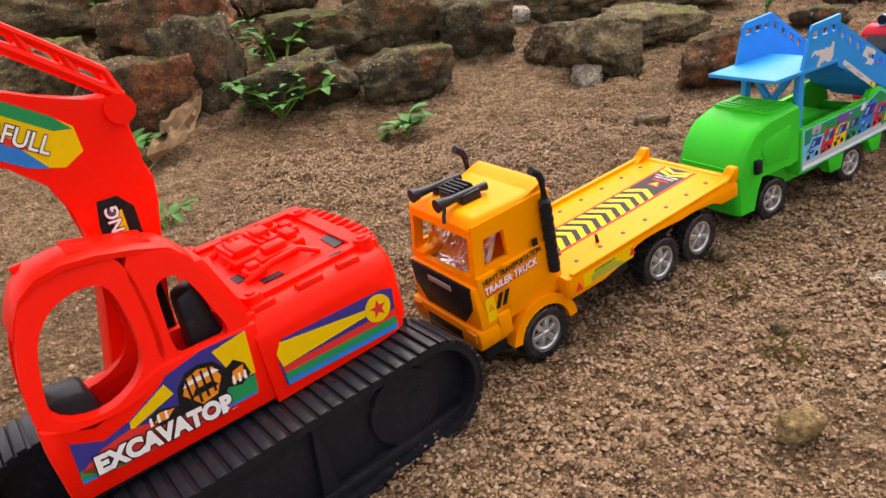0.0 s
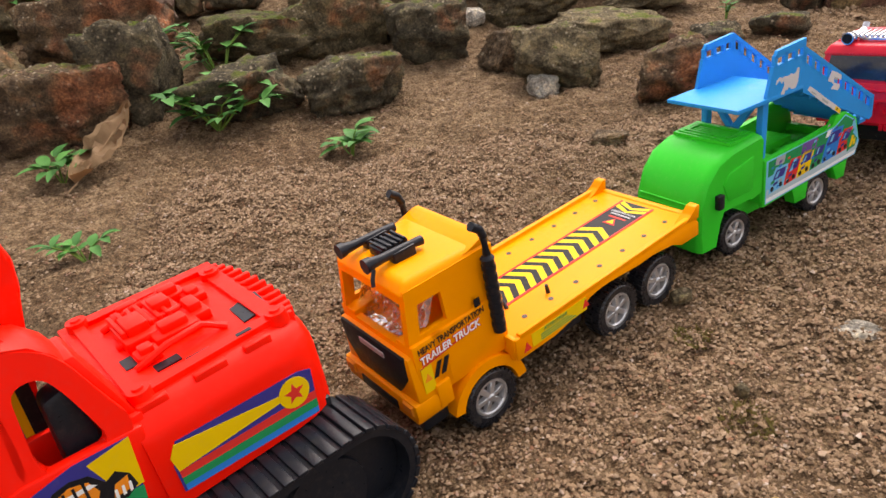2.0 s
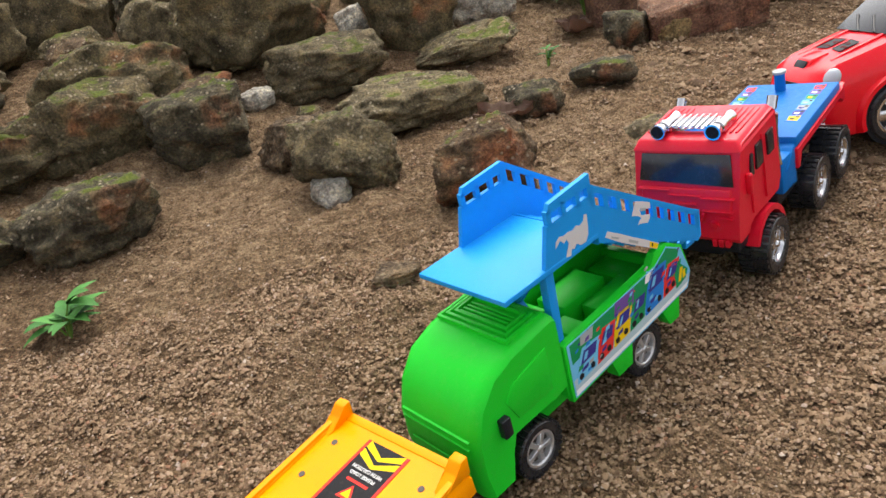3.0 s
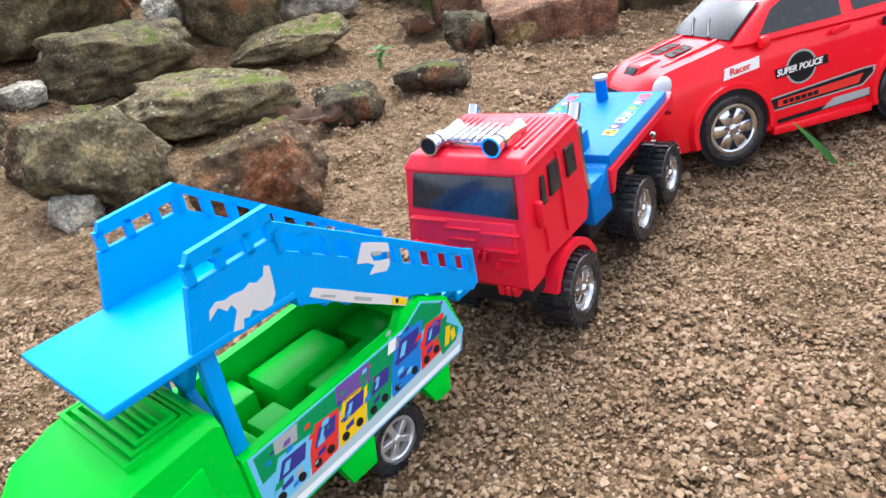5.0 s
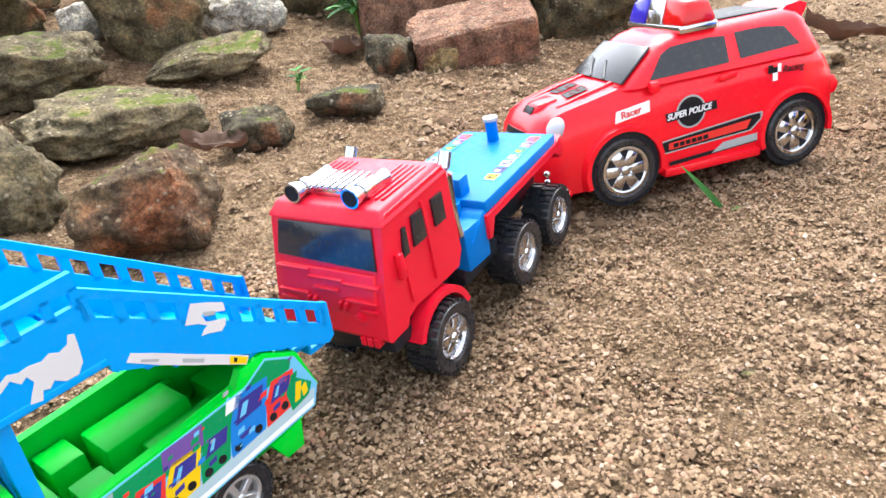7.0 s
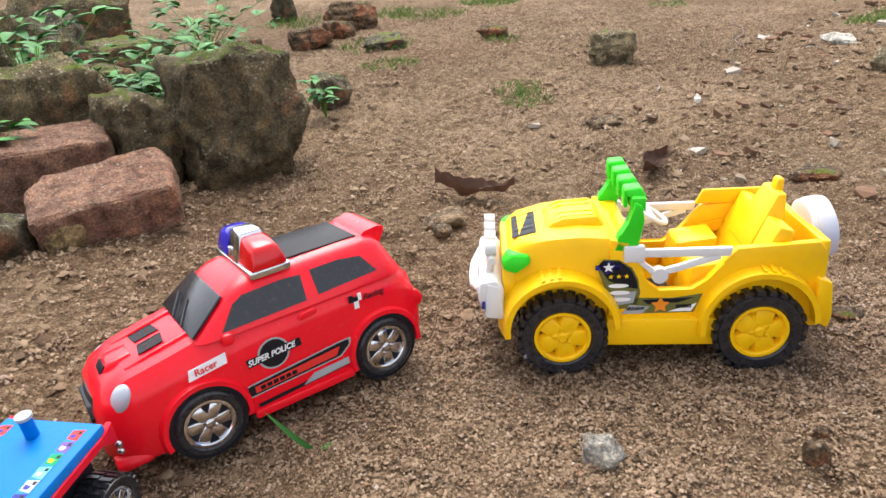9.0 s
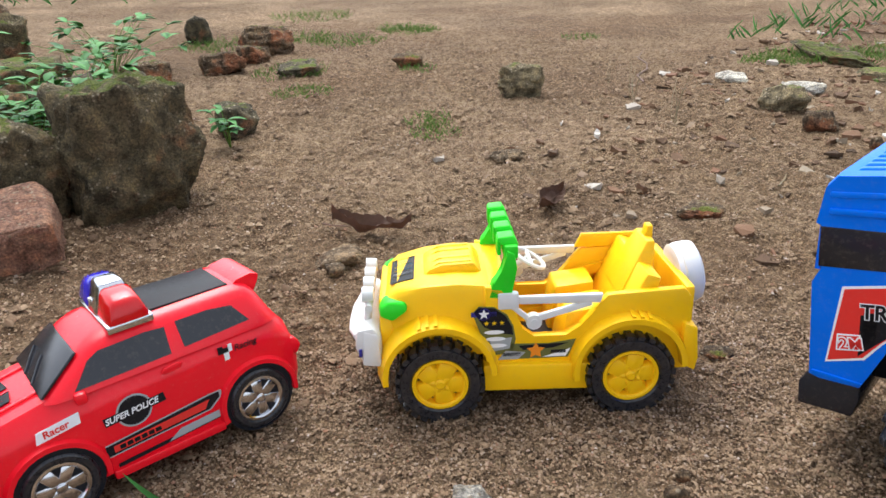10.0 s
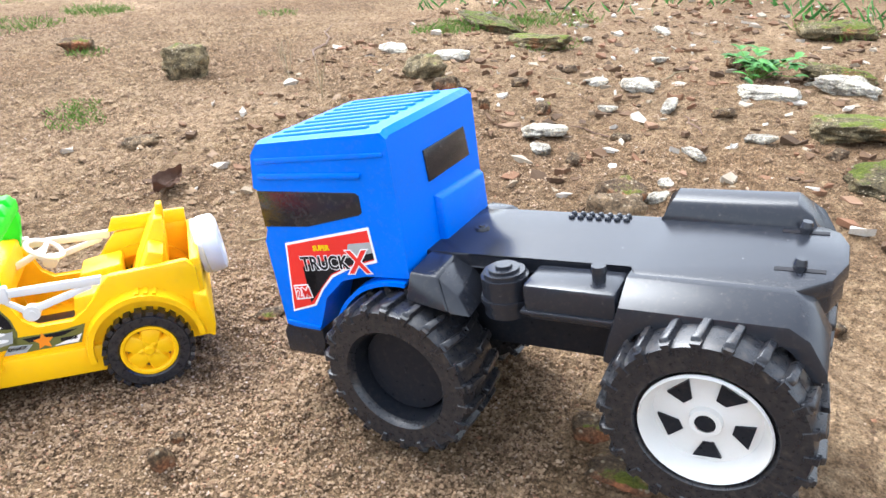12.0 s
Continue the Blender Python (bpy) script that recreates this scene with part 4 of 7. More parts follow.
    def rung(t):
        return 56 + 110 * t, 218 + 100 * t - 14 * t * t
    for y in (-11, 4):
        tube(bm, [(rung(k / 6)[0], y, rung(k / 6)[1]) for k in range(7)], 2.3, 8)
        tube(bm, [(rung(k / 6)[0] + 3, y, rung(k / 6)[1] + 11) for k in range(7)], 1.8, 8)
    for i in range(10):
        x, z = rung(i / 9)
        tube(bm, [(x + 1.5, -11, z + 5), (x + 1.5, 4, z + 5)], 1.7, 6)
        for y in (-11, 4):
            tube(bm, [(x, y, z), (x + 3, y, z + 11.5)], 1.7, 6)
    cyl(bm, (59, -15, 214), (59, 7, 214), 6, 6, 20)
    part("ram", bm, RED, bo, "red plastic hydraulic ram")
    m = plane_at((123, 5.1, 235.5), (-0.79, 0, -0.61), (-0.61, 0, 0.79))
    decal("label", bo, m, [([(-20, -10), (40, -10), (52, -6), (56, 2), (50, 10), (40, 11), (-20, 11)], INK_YELLOW, 0), ([(-20, -10), (40, -10), (47, -8), (36, -4), (-20, -3)], INK_BLUE, 1), ([(-20, 11), (42, 11), (50, 9), (44, 6), (-20, 6)], INK_GREEN, 1), ([(-20, -3), (36, -4), (40, -3), (30, -1), (-20, 0)], INK_RED, 1)], "printed label in yellow, green and blue")
    lettering("boom_lettering_edge", "POWERFULL", 10, INK_BLACK, bo, m @ Matrix.Translation((0.001, -0.0032, 0)), 0.4, 0, 0.5, wide=0.78)
    lettering("boom_lettering", "POWERFULL", 10, INK_WHITE, bo, m @ Matrix.Translation((0.001, -0.0032, 0)), 0.55, 0, 0.12, wide=0.78)
    m = plane_at((79, 5.1, 112), (-0.06, 0, 1), (1, 0, 0.06))
    decal("label", bo, m, [([(0, -7), (64, -7), (70, -2), (70, 6), (60, 8), (0, 8), (-6, 2)], INK_BLACK, 0), (rect(0, -2, 64, 1), INK_YELLOW, 1), (rect(0, 1, 66, 3), INK_PURPLE, 1), (rect(-4, 1, 26, 7), INK_ORANGE, 1)], "dark label with yellow stripe")
    lettering("boom_lettering_edge", "STRONG", 7.4, INK_BLACK, bo, m @ Matrix.Translation((0.037, -0.0005, 0)), 0.45, 0, 0.5)
    lettering("boom_lettering", "STRONG", 7.4, INK_WHITE, bo, m @ Matrix.Translation((0.037, -0.0005, 0)), 0.6, 0, 0.16)
    # side stickers
    m = plane_at((134, 35.6, 80), LEFT_U, LEFT_V)
    head = [(46, 19), (48, 26), (53, 31), (59, 32), (65, 30), (69, 24), (73, 26), (77, 22), (78, 16), (73, 13), (67, 15), (62, 10), (54, 10), (49, 14), (42, 13), (36, 15), (33, 20), (38, 22)]
    decal("sticker", ex, m, [([(3, 8), (78, 5), (82, 36), (62, 37), (46, 34), (42, 31), (27, 23.5), (16, 21), (5, 27)], INK_NAVY, 0), ([(3, 8), (78, 5), (78.4, 8), (3.4, 11)], INK_BLUE, 1), ([(3, 10), (20, 6.5), (16, 12), (4, 14)], INK_GREEN, 2), ([(66, 7), (78.4, 6), (79.4, 14), (66, 16)], INK_GREEN, 2), ([(26, 19), (46, 25), (44, 31), (27, 23)], INK_YELLOW, 1), ([(66, 34), (82, 36), (80, 15), (72, 15)], INK_YELLOW, 1), ([(4, 13), (14, 18), (26, 20), (42, 16), (54, 11), (66, 7), (30, 5.5), (10, 9)], INK_RED, 2), (head, INK_BLACK, 3), ([(49, 22), (52, 28), (58, 30), (64, 28), (66, 22), (62, 15), (55, 14)], INK_ORANGE, 4), ([(35, 17), (40, 16), (44, 19), (38, 20.5)], INK_ORANGE, 4), ([(69, 16), (75, 16), (76, 22), (71, 21)], INK_ORANGE, 4), ([(52, 19), (64, 19), (62, 22), (54, 22)], INK_BLACK, 5), ([(50, 25), (66, 25), (64, 27), (52, 27)], INK_WHITE, 5)] + [([(33 + k, 16.4), (34.2 + k, 16.4), (34.6 + k, 20), (33.6 + k, 20)], INK_WHITE, 6) for k in (0, 3.2, 6.4)] + [([(69.4 + k, 15), (70.6 + k, 15), (71 + k, 19), (70 + k, 19)], INK_WHITE, 6) for k in (0, 2.6, 5.2)] + [([(50 + k, 14 + 0.25 * k), (51.2 + k, 14 + 0.25 * k), (51.6 + k, 29), (50.6 + k, 29)], INK_BLACK, 6) for k in (1, 4.4, 7.8, 11.2)], "printed sticker in navy, red and yellow with a plain animal head shape")
    tm = m @ plane_at((9, 9.4, 0), (1, -0.075, 0), (0, 1, 0))
    lettering("excavator_lettering_edge", "EXCAVATOR", 10.6, INK_BLACK, ex, tm, 0.95, 0.05, 1.15, wide=0.92)
    lettering("excavator_lettering", "EXCAVATOR", 10.6, INK_WHITE, ex, tm, 1.1, 0.05, 0.62, wide=0.92)
    m = plane_at((43, 36.8, 80), LEFT_U, LEFT_V)
    decal("sticker", ex, m, [([(0, 1), (62, -2), (64, 20), (58, 22), (4, 24), (0, 14)], INK_NAVY, 0), ([(1, 1), (62, -2), (62.3, 1), (1, 4)], INK_BLUE, 1), ([(1, 4), (62.3, 1), (62.6, 5), (1, 7.5)], INK_GREEN, 1), ([(1, 7.5), (62.6, 5), (63, 9), (1, 11)], INK_RED, 1), ([(1, 11), (48, 13), (48, 16), (3, 23), (0, 18)], INK_YELLOW, 2), (ring_pts(54, 13.8, 7.2, 24), INK_YELLOW, 3), (star_pts(54, 13.6, 5), INK_RED, 4)], "printed sticker in navy, yellow and green with a red star")


excavator()


# ---- yellow flatbed truck ----
def flatbed_truck():
    tr = thing("toy_flatbed_truck", rest(0.0153, 0.4168, -0.004, -143, -3.3, -1.5), "golden yellow plastic toy trailer truck with an empty flatbed", "toy truck")
    bm = bmesh.new()
    # cab shell
    panels = bmesh.new()
    framed(bm, [(43, -33, 68), (43, 33, 68), (37, 32, 109), (37, -32, 109)], [(42, -29, 76), (42, 29, 76), (38.5, 28, 102), (38.5, -28, 102)], (-4, 0, 0))
    for s in (1, -1):
        o = [(43, s * 33, 58), (37, s * 32, 109), (-20, s * 32, 109), (-20, s * 34, 58)]
        i = [(34, s * 33, 82), (31, s * 32.4, 99), (16, s * 32.4, 99), (16, s * 33, 82)]
        framed(panels, o, i, (0, -3 * s, 0))
    box(panels, -21, -17, -33, 33, 40, 110, 0.8)
    solid(panels, [(40, -33, 106), (40, 33, 106), (-20, 33, 106), (-20, -33, 106)], [(34, -29, 113.5), (34, 29, 113.5), (-20, 30, 112), (-20, -30, 112)], 3.4, 4)
    solid(panels, [(0, -31, 110), (0, 31, 110), (-21, 31, 110), (-21, -31, 110)], [(-17, -31, 114.5), (-17, 31, 114.5), (-21, 31, 115), (-21, -31, 115)], 0.8)
    cab = part("cab", bm, YELLOW, tr)
    pieces("cab_panel", panels, YELLOW, cab)
    bm = bmesh.new()
    front_prism(bm, [(-34, 33), (34, 33), (35.5, 46), (33.5, 73), (-33.5, 73), (-35.5, 46)], 30, 45.5, 2)
    front_prism(bm, [(-35, 31), (35, 31), (36.5, 37), (36, 45), (-36, 45), (-36.5, 37)], 27, 49, 2)
    for s in (1, -1):
        y0, y1 = sorted((s * 22, s * 37.5))
        arch(bm, 0, 18, 20.5, 27, y0, y1, 10, 175, 16)
        box(bm, -21, 30, y0 + (2 if s > 0 else 0), y1 - (0 if s > 0 else 2) - (2.5 if s > 0 else 0), 42, 79, 1.5)
        box(bm, 20, 42, *sorted((s * 20, s * 35)), 44, 79, 1.5)
        box(bm, 24, 34, y0, y1 - 0.5, 34, 50, 1.5)
    box(bm, -20, 30, -22, 22, 40, 70, 1)
    pieces("front_fender", bm, YELLOW, cab)
    bm = bmesh.new()
    front_prism(bm, [(-30, 58), (-20, 46), (20, 46), (30, 58), (31, 73), (-31, 73)], 44.8, 46.6, 0.5)
    box(bm, 48.6, 49.6, -18, 18, 34, 40, 0.3)
    part("grille", bm, INK_BLACK, tr, "black grille print")
    bm = bmesh.new()
    box(bm, 46.2, 47.2, -12, 12, 65, 68.5, 0.2)
    part("badge", bm, INK_GREY, tr, "plain grey badge bar")
    bm = bmesh.new()
    for s in (1, -1):
        solid(bm, [(48.5, s * 24, 37), (48.5, s * 34, 37), (48.5, s * 34, 44), (48.5, s * 24, 44)], [(50, s * 25, 38), (50, s * 33, 38), (50, s * 33, 43), (50, s * 25, 43)], 0)
    part("headlight", bm, INK_ORANGE, tr)
    bm = bmesh.new()
    solid(bm, [(30, -27, 74), (38, -27, 74), (38, 27, 74), (30, 27, 74)], [(14, -27, 101), (20, -27, 101), (20, 27, 101), (14, 27, 101)], 0)
    bmesh.ops.subdivide_edges(bm, edges=bm.edges[:], cuts=5, use_grid_fill=True)
    for v in bm.verts:
        v.co += Vector((2.4, 1.5, 2.2)) * noise.noise(v.co * 0.16)
    part("windscreen_film", bm, FILM, tr, "crinkled clear film behind the windows")
    bm = box(bmesh.new(), -16, 30, -30, 30, 66, 74, 1)
    part("cab_floor", bm, YELLOW, tr)
    # roof horns
    bm = bmesh.new()
    for y in (-17, 9):
        tube(bm, [(42, y, 119), (38, y, 119), (32, y, 118.5), (14, y, 118), (6, y, 117)], [3.6, 3.4, 2.6, 2.2, 2.8], 14)
        cyl(bm, (42.1, y, 119), (38, y, 119), 4.2, 3.8, 18)
        box(bm, 12, 26, y - 3, y + 3, 112, 119, 0.8)
    box(bm, 10, 28, -10, 3, 113, 119, 1.5)
    for i in range(5):
        box(bm, 11.5 + 3.4 * i, 13 + 3.4 * i, -10.5, 3.5, 118, 120.2, 0.4)
    tube(bm, [(40, 14, 118), (43, 16, 114), (44, 17, 111)], 1.2, 8)
    part("air_horn", bm, BLACK, tr, "black plastic roof horns")
    for s in (1, -1):
        y = s * 36.5
        bm = tube(bmesh.new(), [(-14, y, 58), (-14, y, 104), (-14, y, 105), (-14, y, 107), (-14, y, 118), (-12, y, 123), (-7, y, 127)], [3.6, 3.6, 4.0, 2.3, 2.3, 2.4, 2.5], 16)
        for i in range(7):
            cyl(bm, (-14, y, 62 + 6 * i), (-14, y, 65 + 6 * i), 4.0, 4.0, 16)
        part("exhaust_pipe", bm, BLACK, tr, "black ribbed upright exhaust")
    # flatbed
    bm = bmesh.new()
    box(bm, -186, -19, -42, 42, 45, 50, 0.8)
    bed = part("flatbed", bm, YELLOW, tr)
    bm = bmesh.new()
    for s in (1, -1):
        y0, y1 = sorted((s * 39, s * 43))
        side_prism(bm, [(-18, 50.5), (-18, 36), (-48, 36), (-62, 38), (-80, 46), (-92, 47), (-104, 46), (-124, 44), (-140, 44), (-160, 42), (-170, 36), (-189, 35), (-189, 45), (-180, 51)], y0, y1, 0.6)
        box(bm, -188, -22, min(s * 39.5, s * 43), max(s * 39.5, s * 43), 49, 52.5, 0.6)
        side_prism(bm, [(-171, 50), (-181, 53.5), (-185, 58), (-190, 58), (-189, 48)], min(s * 36, s * 43.3), max(s * 36, s * 43.3), 0.8)
    box(bm, -189, -184, -42, 42, 40, 50.5, 0.6)
    box(bm, -20, -17, -42, 42, 36, 51, 0.8)
    pieces("side_board", bm, YELLOW, bed)
    # dark grey discs on the whole deck paint the shade in its bolt holes
    bm = bmesh.new()
    for y in (-30, 30):
        for i in range(7):
            cyl(bm, (-38 - 22 * i, y, 49.8), (-38 - 22 * i, y, 50.35), 1.7, 1.7, 10)
    pieces("bolt_hole_shade", bm, GREY_D, bed)
    bm = tube(bmesh.new(), [(-45, -10, 50), (-44, -10, 55), (-40, -2, 56), (-39, 6, 54), (-38, 13, 52), (-37, 16, 50)], 1.3, 8)
    cyl(bm, (-64, 24, 50), (-63, 24, 56), 1.4, 1.1, 8)
    part("hook", bm, BLACK, bed, "thin black plastic hook")
    m = plane_at((-30, 0, 50.1), (-1, 0, 0), (0, -1, 0))
    shapes = [(rect(0, -14, 150, 14), INK_BLACK, 0), (rect(0, -14, 150, -12.4), INK_RED, 2), (rect(0, 12.4, 150, 14), INK_RED, 2)]
    for i in range(11):
        u = 2 + 9.8 * i
        shapes.append(([(u, -12), (u + 4.8, -12), (u + 12, 0), (u + 4.8, 12), (u, 12), (u + 7.2, 0)], INK_YELLOW, 1))
    for i in range(2):
        u = 142 + 5 * i
        shapes.append(([(u - 1, -12), (u + 3, -12), (u - 3, 0), (u + 3, 12), (u - 1, 12), (u - 5.4, 0)], INK_YELLOW, 1))
    shapes += [([(118, -5), (118, 5), (126, 0)], INK_RED, 2), ([(119.2, -3), (119.2, 3), (124, 0)], INK_YELLOW, 3)]
    shapes.append((rect(127, -7, 128.4, 7), INK_RED, 2))
    for text, x in (("PLEASE LOAD", -162.2), ("WITH CAUTION", -165.6)):
        lettering("deck_lettering", text, 2.7, INK_WHITE, bed, plane_at((x, 0, 50.1), (0, -1, 0), (1, 0, 0)), 0.5, 0, 0.0, "CENTER", 1.0)
    decal("deck_sticker", bed, m, shapes, "black and yellow chevron sticker with red edges")
    m = plane_at((-22, 43.1, 37), LEFT_U, LEFT_V)
    decal("warning_sticker", bed, m, [(rect(8, 2, 54, 11), INK_YELLOW, 0), ([(1, 2), (7, 2), (4, 8)], INK_RED, 1), ([(50, 4), (56, 4), (53, 10)], INK_RED, 1)] + [(rect(15, 3 + 1.6 * i, 44 - 3 * i, 3.7 + 1.6 * i), INK_GREEN, 1) for i in range(3)], "yellow warning sticker with red triangles")
    lettering("warning_lettering", "ATTENTION!", 3.2, INK_GREEN, bed, m @ Matrix.Translation((0.018, 0.0082, 0)), 0.35)
    m = plane_at((40, 35.3, 68), LEFT_U, LEFT_V)
    decal("door_print", tr, m, [(rect(0, -20, 7, -3), INK_YELLOW, 1), ([(7, -14), (10, -14), (14, -5), (11, -5)], INK_BLACK, 1), ([(12, -14), (15, -14), (19, -5), (16, -5)], INK_BLACK, 1), ([(0, -4), (40, 1), (40, 1.8), (0, -3.2)], INK_RED, 1), (rect(41, 12, 45, 17), INK_BLACK, 1), ([(1, -13), (6, -13), (3.5, -8)], INK_ORANGE, 2)], "printed door stripes in black and red")
    up = (1, 0.05, 0)
    lettering("door_lettering", "HEAVY TRANSPORTATION", 5.2, INK_BLACK, tr, m @ plane_at((1, 4.8, 0), up, (0, 1, 0)), 0.3, 0, 0.08, wide=0.72)
    lettering("door_lettering_edge", "TRAILER TRUCK", 6.4, INK_RED, tr, m @ plane_at((1, -1.4, 0), up, (0, 1, 0)), 0.3, 0.1, 0.5, wide=0.88)
    lettering("door_lettering", "TRAILER TRUCK", 6.4, INK_WHITE, tr, m @ plane_at((1, -1.4, 0), up, (0, 1, 0)), 0.5, 0.1, 0.14, wide=0.88)
    bm = bmesh.new()
    box(bm, -180, 40, -20, 20, 22, 45, 1)
    box(bm, 26, 44, -31, 31, 20, 32, 2)
    box(bm, -78, -52, 20, 36, 26, 36, 1)
    part("chassis", bm, BLACK, tr)
    for x in (0, -107, -149):
        for s in (1, -1):
            wheel(tr, x, 37 if x == 0 else 40, 18, 18.5, 13, "six", s, 20 + x)


flatbed_truck()


# ---- green truck with boarding stairs ----
def green_truck():
    tr = thing("toy_stairs_truck", rest(0.2355, 0.567, 0.002, -149, 0, 0), "green plastic toy truck with picture stickers, carrying blue boarding stairs", "toy truck")
    loops = []
    for y, k in ((-30, 3.5), (-28, 1), (-24, 0), (24, 0), (28, 1), (30, 3.5)):
        loops.append([(63 - k, y, 14), (65 - k, y, 30), (64 - k, y, 48), (58 - k, y, 64), (47 - k, y, 77 - k * 0.5), (30, y, 83 - k), (0, y, 86 - k), (-3, y, 84 - k), (-3, y, 40), (8, y, 38), (10, y, 14 + 25), (38, y, 39), (42, y, 30), (46, y, 14)])
    cab = part("cab", loft(bmesh.new(), loops), GREEN, tr)
    bm = bmesh.new()
    for k in range(3):
        y0, y1, x0, x1 = -25 + 3 * k, 25 - 3 * k, 0.5 + 2.2 * k, 27 - 3.4 * k
        framed(bm, [(x0, y0, 84.4), (x1, y0, 83.6), (x1, y1, 83.6), (x0, y1, 84.4)], [(x0 + 1.3, y0 + 1.6, 84.4), (x1 - 1.8, y0 + 1.6, 83.6), (x1 - 1.8, y1 - 1.6, 83.6), (x0 + 1.3, y1 - 1.6, 84.4)], (0, 0, 2.2 + 0.5 * k))
    for i in range(4):
        box(bm, 9 + 2.8 * i, 10.4 + 2.8 * i, -16, 16, 84.4, 86.6, 0.4)
    for z in (50, 46):
        loft(bm, [[(65 - (z - 44) * 0.2 + a, y, z + b) for a, b in ((-1, -0.8), (0.4, -0.3), (0.4, 0.5), (-1, 0.8))] for y in (-25, 25)])
    side_prism(bm, [(8, 46), (34, 46), (40, 60), (34, 67), (8, 72)], 28.5, 30.8, 0.6)
    side_prism(bm, [(8, 46), (34, 46), (40, 60), (34, 67), (8, 72)], -30.8, -28.5, 0.6)
    front_prism(bm, [(-20, 22), (20, 22), (22, 34), (-22, 34)], 62, 65.4, 0.6)
    pieces("rib", bm, GREEN, cab)
    bm = box(bmesh.new(), 42, 48, 29.5, 34, 44, 55, 1)
    cyl(bm, (50, -22, 20), (60, -22, 20), 1.6, 1.6, 10)
    part("mirror", bm, BLACK, tr, "small black mirror")
    # open bed: floor, side walls splaying to the top, seats
    bm = bmesh.new()
    box(bm, -112, -4, -29, 29, 30, 36, 0.8)
    for s in (1, -1):
        prof = [(-4, 27), (-4, 64), (-10, 64), (-60, 66), (-84, 67), (-88, 74), (-100, 74.5), (-116, 65), (-123, 43), (-112, 34)]
        ys = sorted((s * 26.5, s * 31))
        side_prism(bm, prof, ys[0], ys[1], 0.7)
        ys = sorted((s * 22, s * 30))
        side_prism(bm, [(-26, 30), (-40, 30), (-44, 16), (-58, 16), (-60, 30)], ys[0], ys[1], 0.5)
        side_prism(bm, [(-92, 30), (-98, 18), (-108, 18), (-110, 32)], ys[0], ys[1], 0.5)
    box(bm, -7, -3, -29, 29, 30, 62, 0.7)
    box(bm, -118, -112, -28, 28, 32, 52, 0.7)
    bed = part("bed", bm, GREEN, tr)
    bm = bmesh.new()
    for x0, x1, y0, y1, h in ((-78, -40, -20, 2, 57), (-84, -50, -26, -21.5, 53), (-90, -52, 3.5, 20, 53), (-36, -22, 4, 26, 56), (-36, -22, -26, -8, 56), (-112, -92, -24, 24, 47)):
        box(bm, x0, x1, y0, y1, 35, h, 1.2)
    box(bm, -18, -12, -12, 24, 36, 58, 1)
    pieces("seat", bm, GREEN, bed)
    m = plane_at((-6, 31.1, 30), LEFT_U, (0, 0, 1))
    buses = []
    smudge = random.Random(8)
    shapes = [([(0, -1), (112, 4), (116, 14), (108, 34), (94, 42), (82, 36), (50, 34.5), (0, 33)], INK_CYAN, 0), ([(1, 0), (111, 5), (112.5, 8), (60, 5), (1, 3.5)], INK_WHITE, 1), ([(1, 3.5), (60, 5), (112.5, 8), (114, 13), (60, 11), (1, 10)], INK_PALE, 1), ([(2, 20), (30, 24), (62, 22), (84, 28), (104, 30), (106, 34), (94, 41), (82, 35), (2, 32)], INK_GREEN, 1), ([(40, 26), (58, 25), (60, 34), (42, 34)], INK_PURPLE, 2), ([(10, 27), (20, 26), (22, 32.5), (11, 32.5)], INK_GREY, 2), ([(70, 30), (78, 30), (80, 35), (72, 35)], INK_WHITE, 2)]
    for i, (u, w, col) in enumerate(((3, 17, INK_CYAN), (21, 14, INK_RED), (36, 15, INK_YELLOW), (52, 14, INK_GREEN), (67, 18, INK_BLUE), (86, 14, INK_RED))):
        v = 6 + 0.06 * u
        hgt = 18 if i != 4 else 24
        k = hgt * 0.32
        bus = [([(u, v), (u + w, v + 1.5), (u + w + k, v + hgt), (u + k + 2, v + hgt + 1), (u + k * 0.4, v + hgt * 0.55)], col, 2), ([(u + 1 + k * 0.6, v + hgt * 0.52), (u + w * 0.82 + k * 0.6, v + hgt * 0.57), (u + w * 0.84 + k, v + hgt * 0.92), (u + 3 + k, v + hgt * 0.92)], INK_NAVY, 3), ([(u + 3 + k * 0.7, v + hgt * 0.62), (u + w * 0.34 + k * 0.7, v + hgt * 0.62), (u + w * 0.38 + k, v + hgt * 0.84), (u + 4 + k, v + hgt * 0.84)], INK_CYAN, 4), (ring_pts(u + 4, v + 3, 2.0, 10), INK_BLACK, 3), (ring_pts(u + w - 3, v + 4, 2.0, 10), INK_BLACK, 3), ([(u + 3 + k * 0.3, v + 5), (u + w * 0.5 + k * 0.3, v + 5.6), (u + w * 0.5 + k * 0.4, v + 8), (u + 3 + k * 0.4, v + 7)], INK_NAVY, 3)]
        for _ in range(7):
            a, c2, e = smudge.uniform(u, u + w + k), smudge.uniform(v + 2, v + hgt + 5), smudge.uniform(0.8, 2.6)
            bus.append(([(a, c2), (a + e * 1.5, c2 + 0.2), (a + e * 1.9, c2 + e), (a + e * 0.5, c2 + e * 0.9)], smudge.choice((INK_NAVY, INK_GREY, INK_CYAN, INK_GREEN, INK_PURPLE, col, INK_BLUE, INK_RED)), 4))
        buses.append(bus)
    shapes += [([(100, 10), (110, 12), (113, 17), (104, 26), (99, 20)], INK_GREEN, 4), ([(102, 13), (105, 13), (108, 21), (105, 22)], INK_YELLOW, 5), ([(107, 13), (110, 14), (110, 19), (107, 18)], INK_YELLOW, 5)]
    sheet = decal("picture_sticker", tr, m, shapes, "worn picture sticker with plain colourful bus shapes")
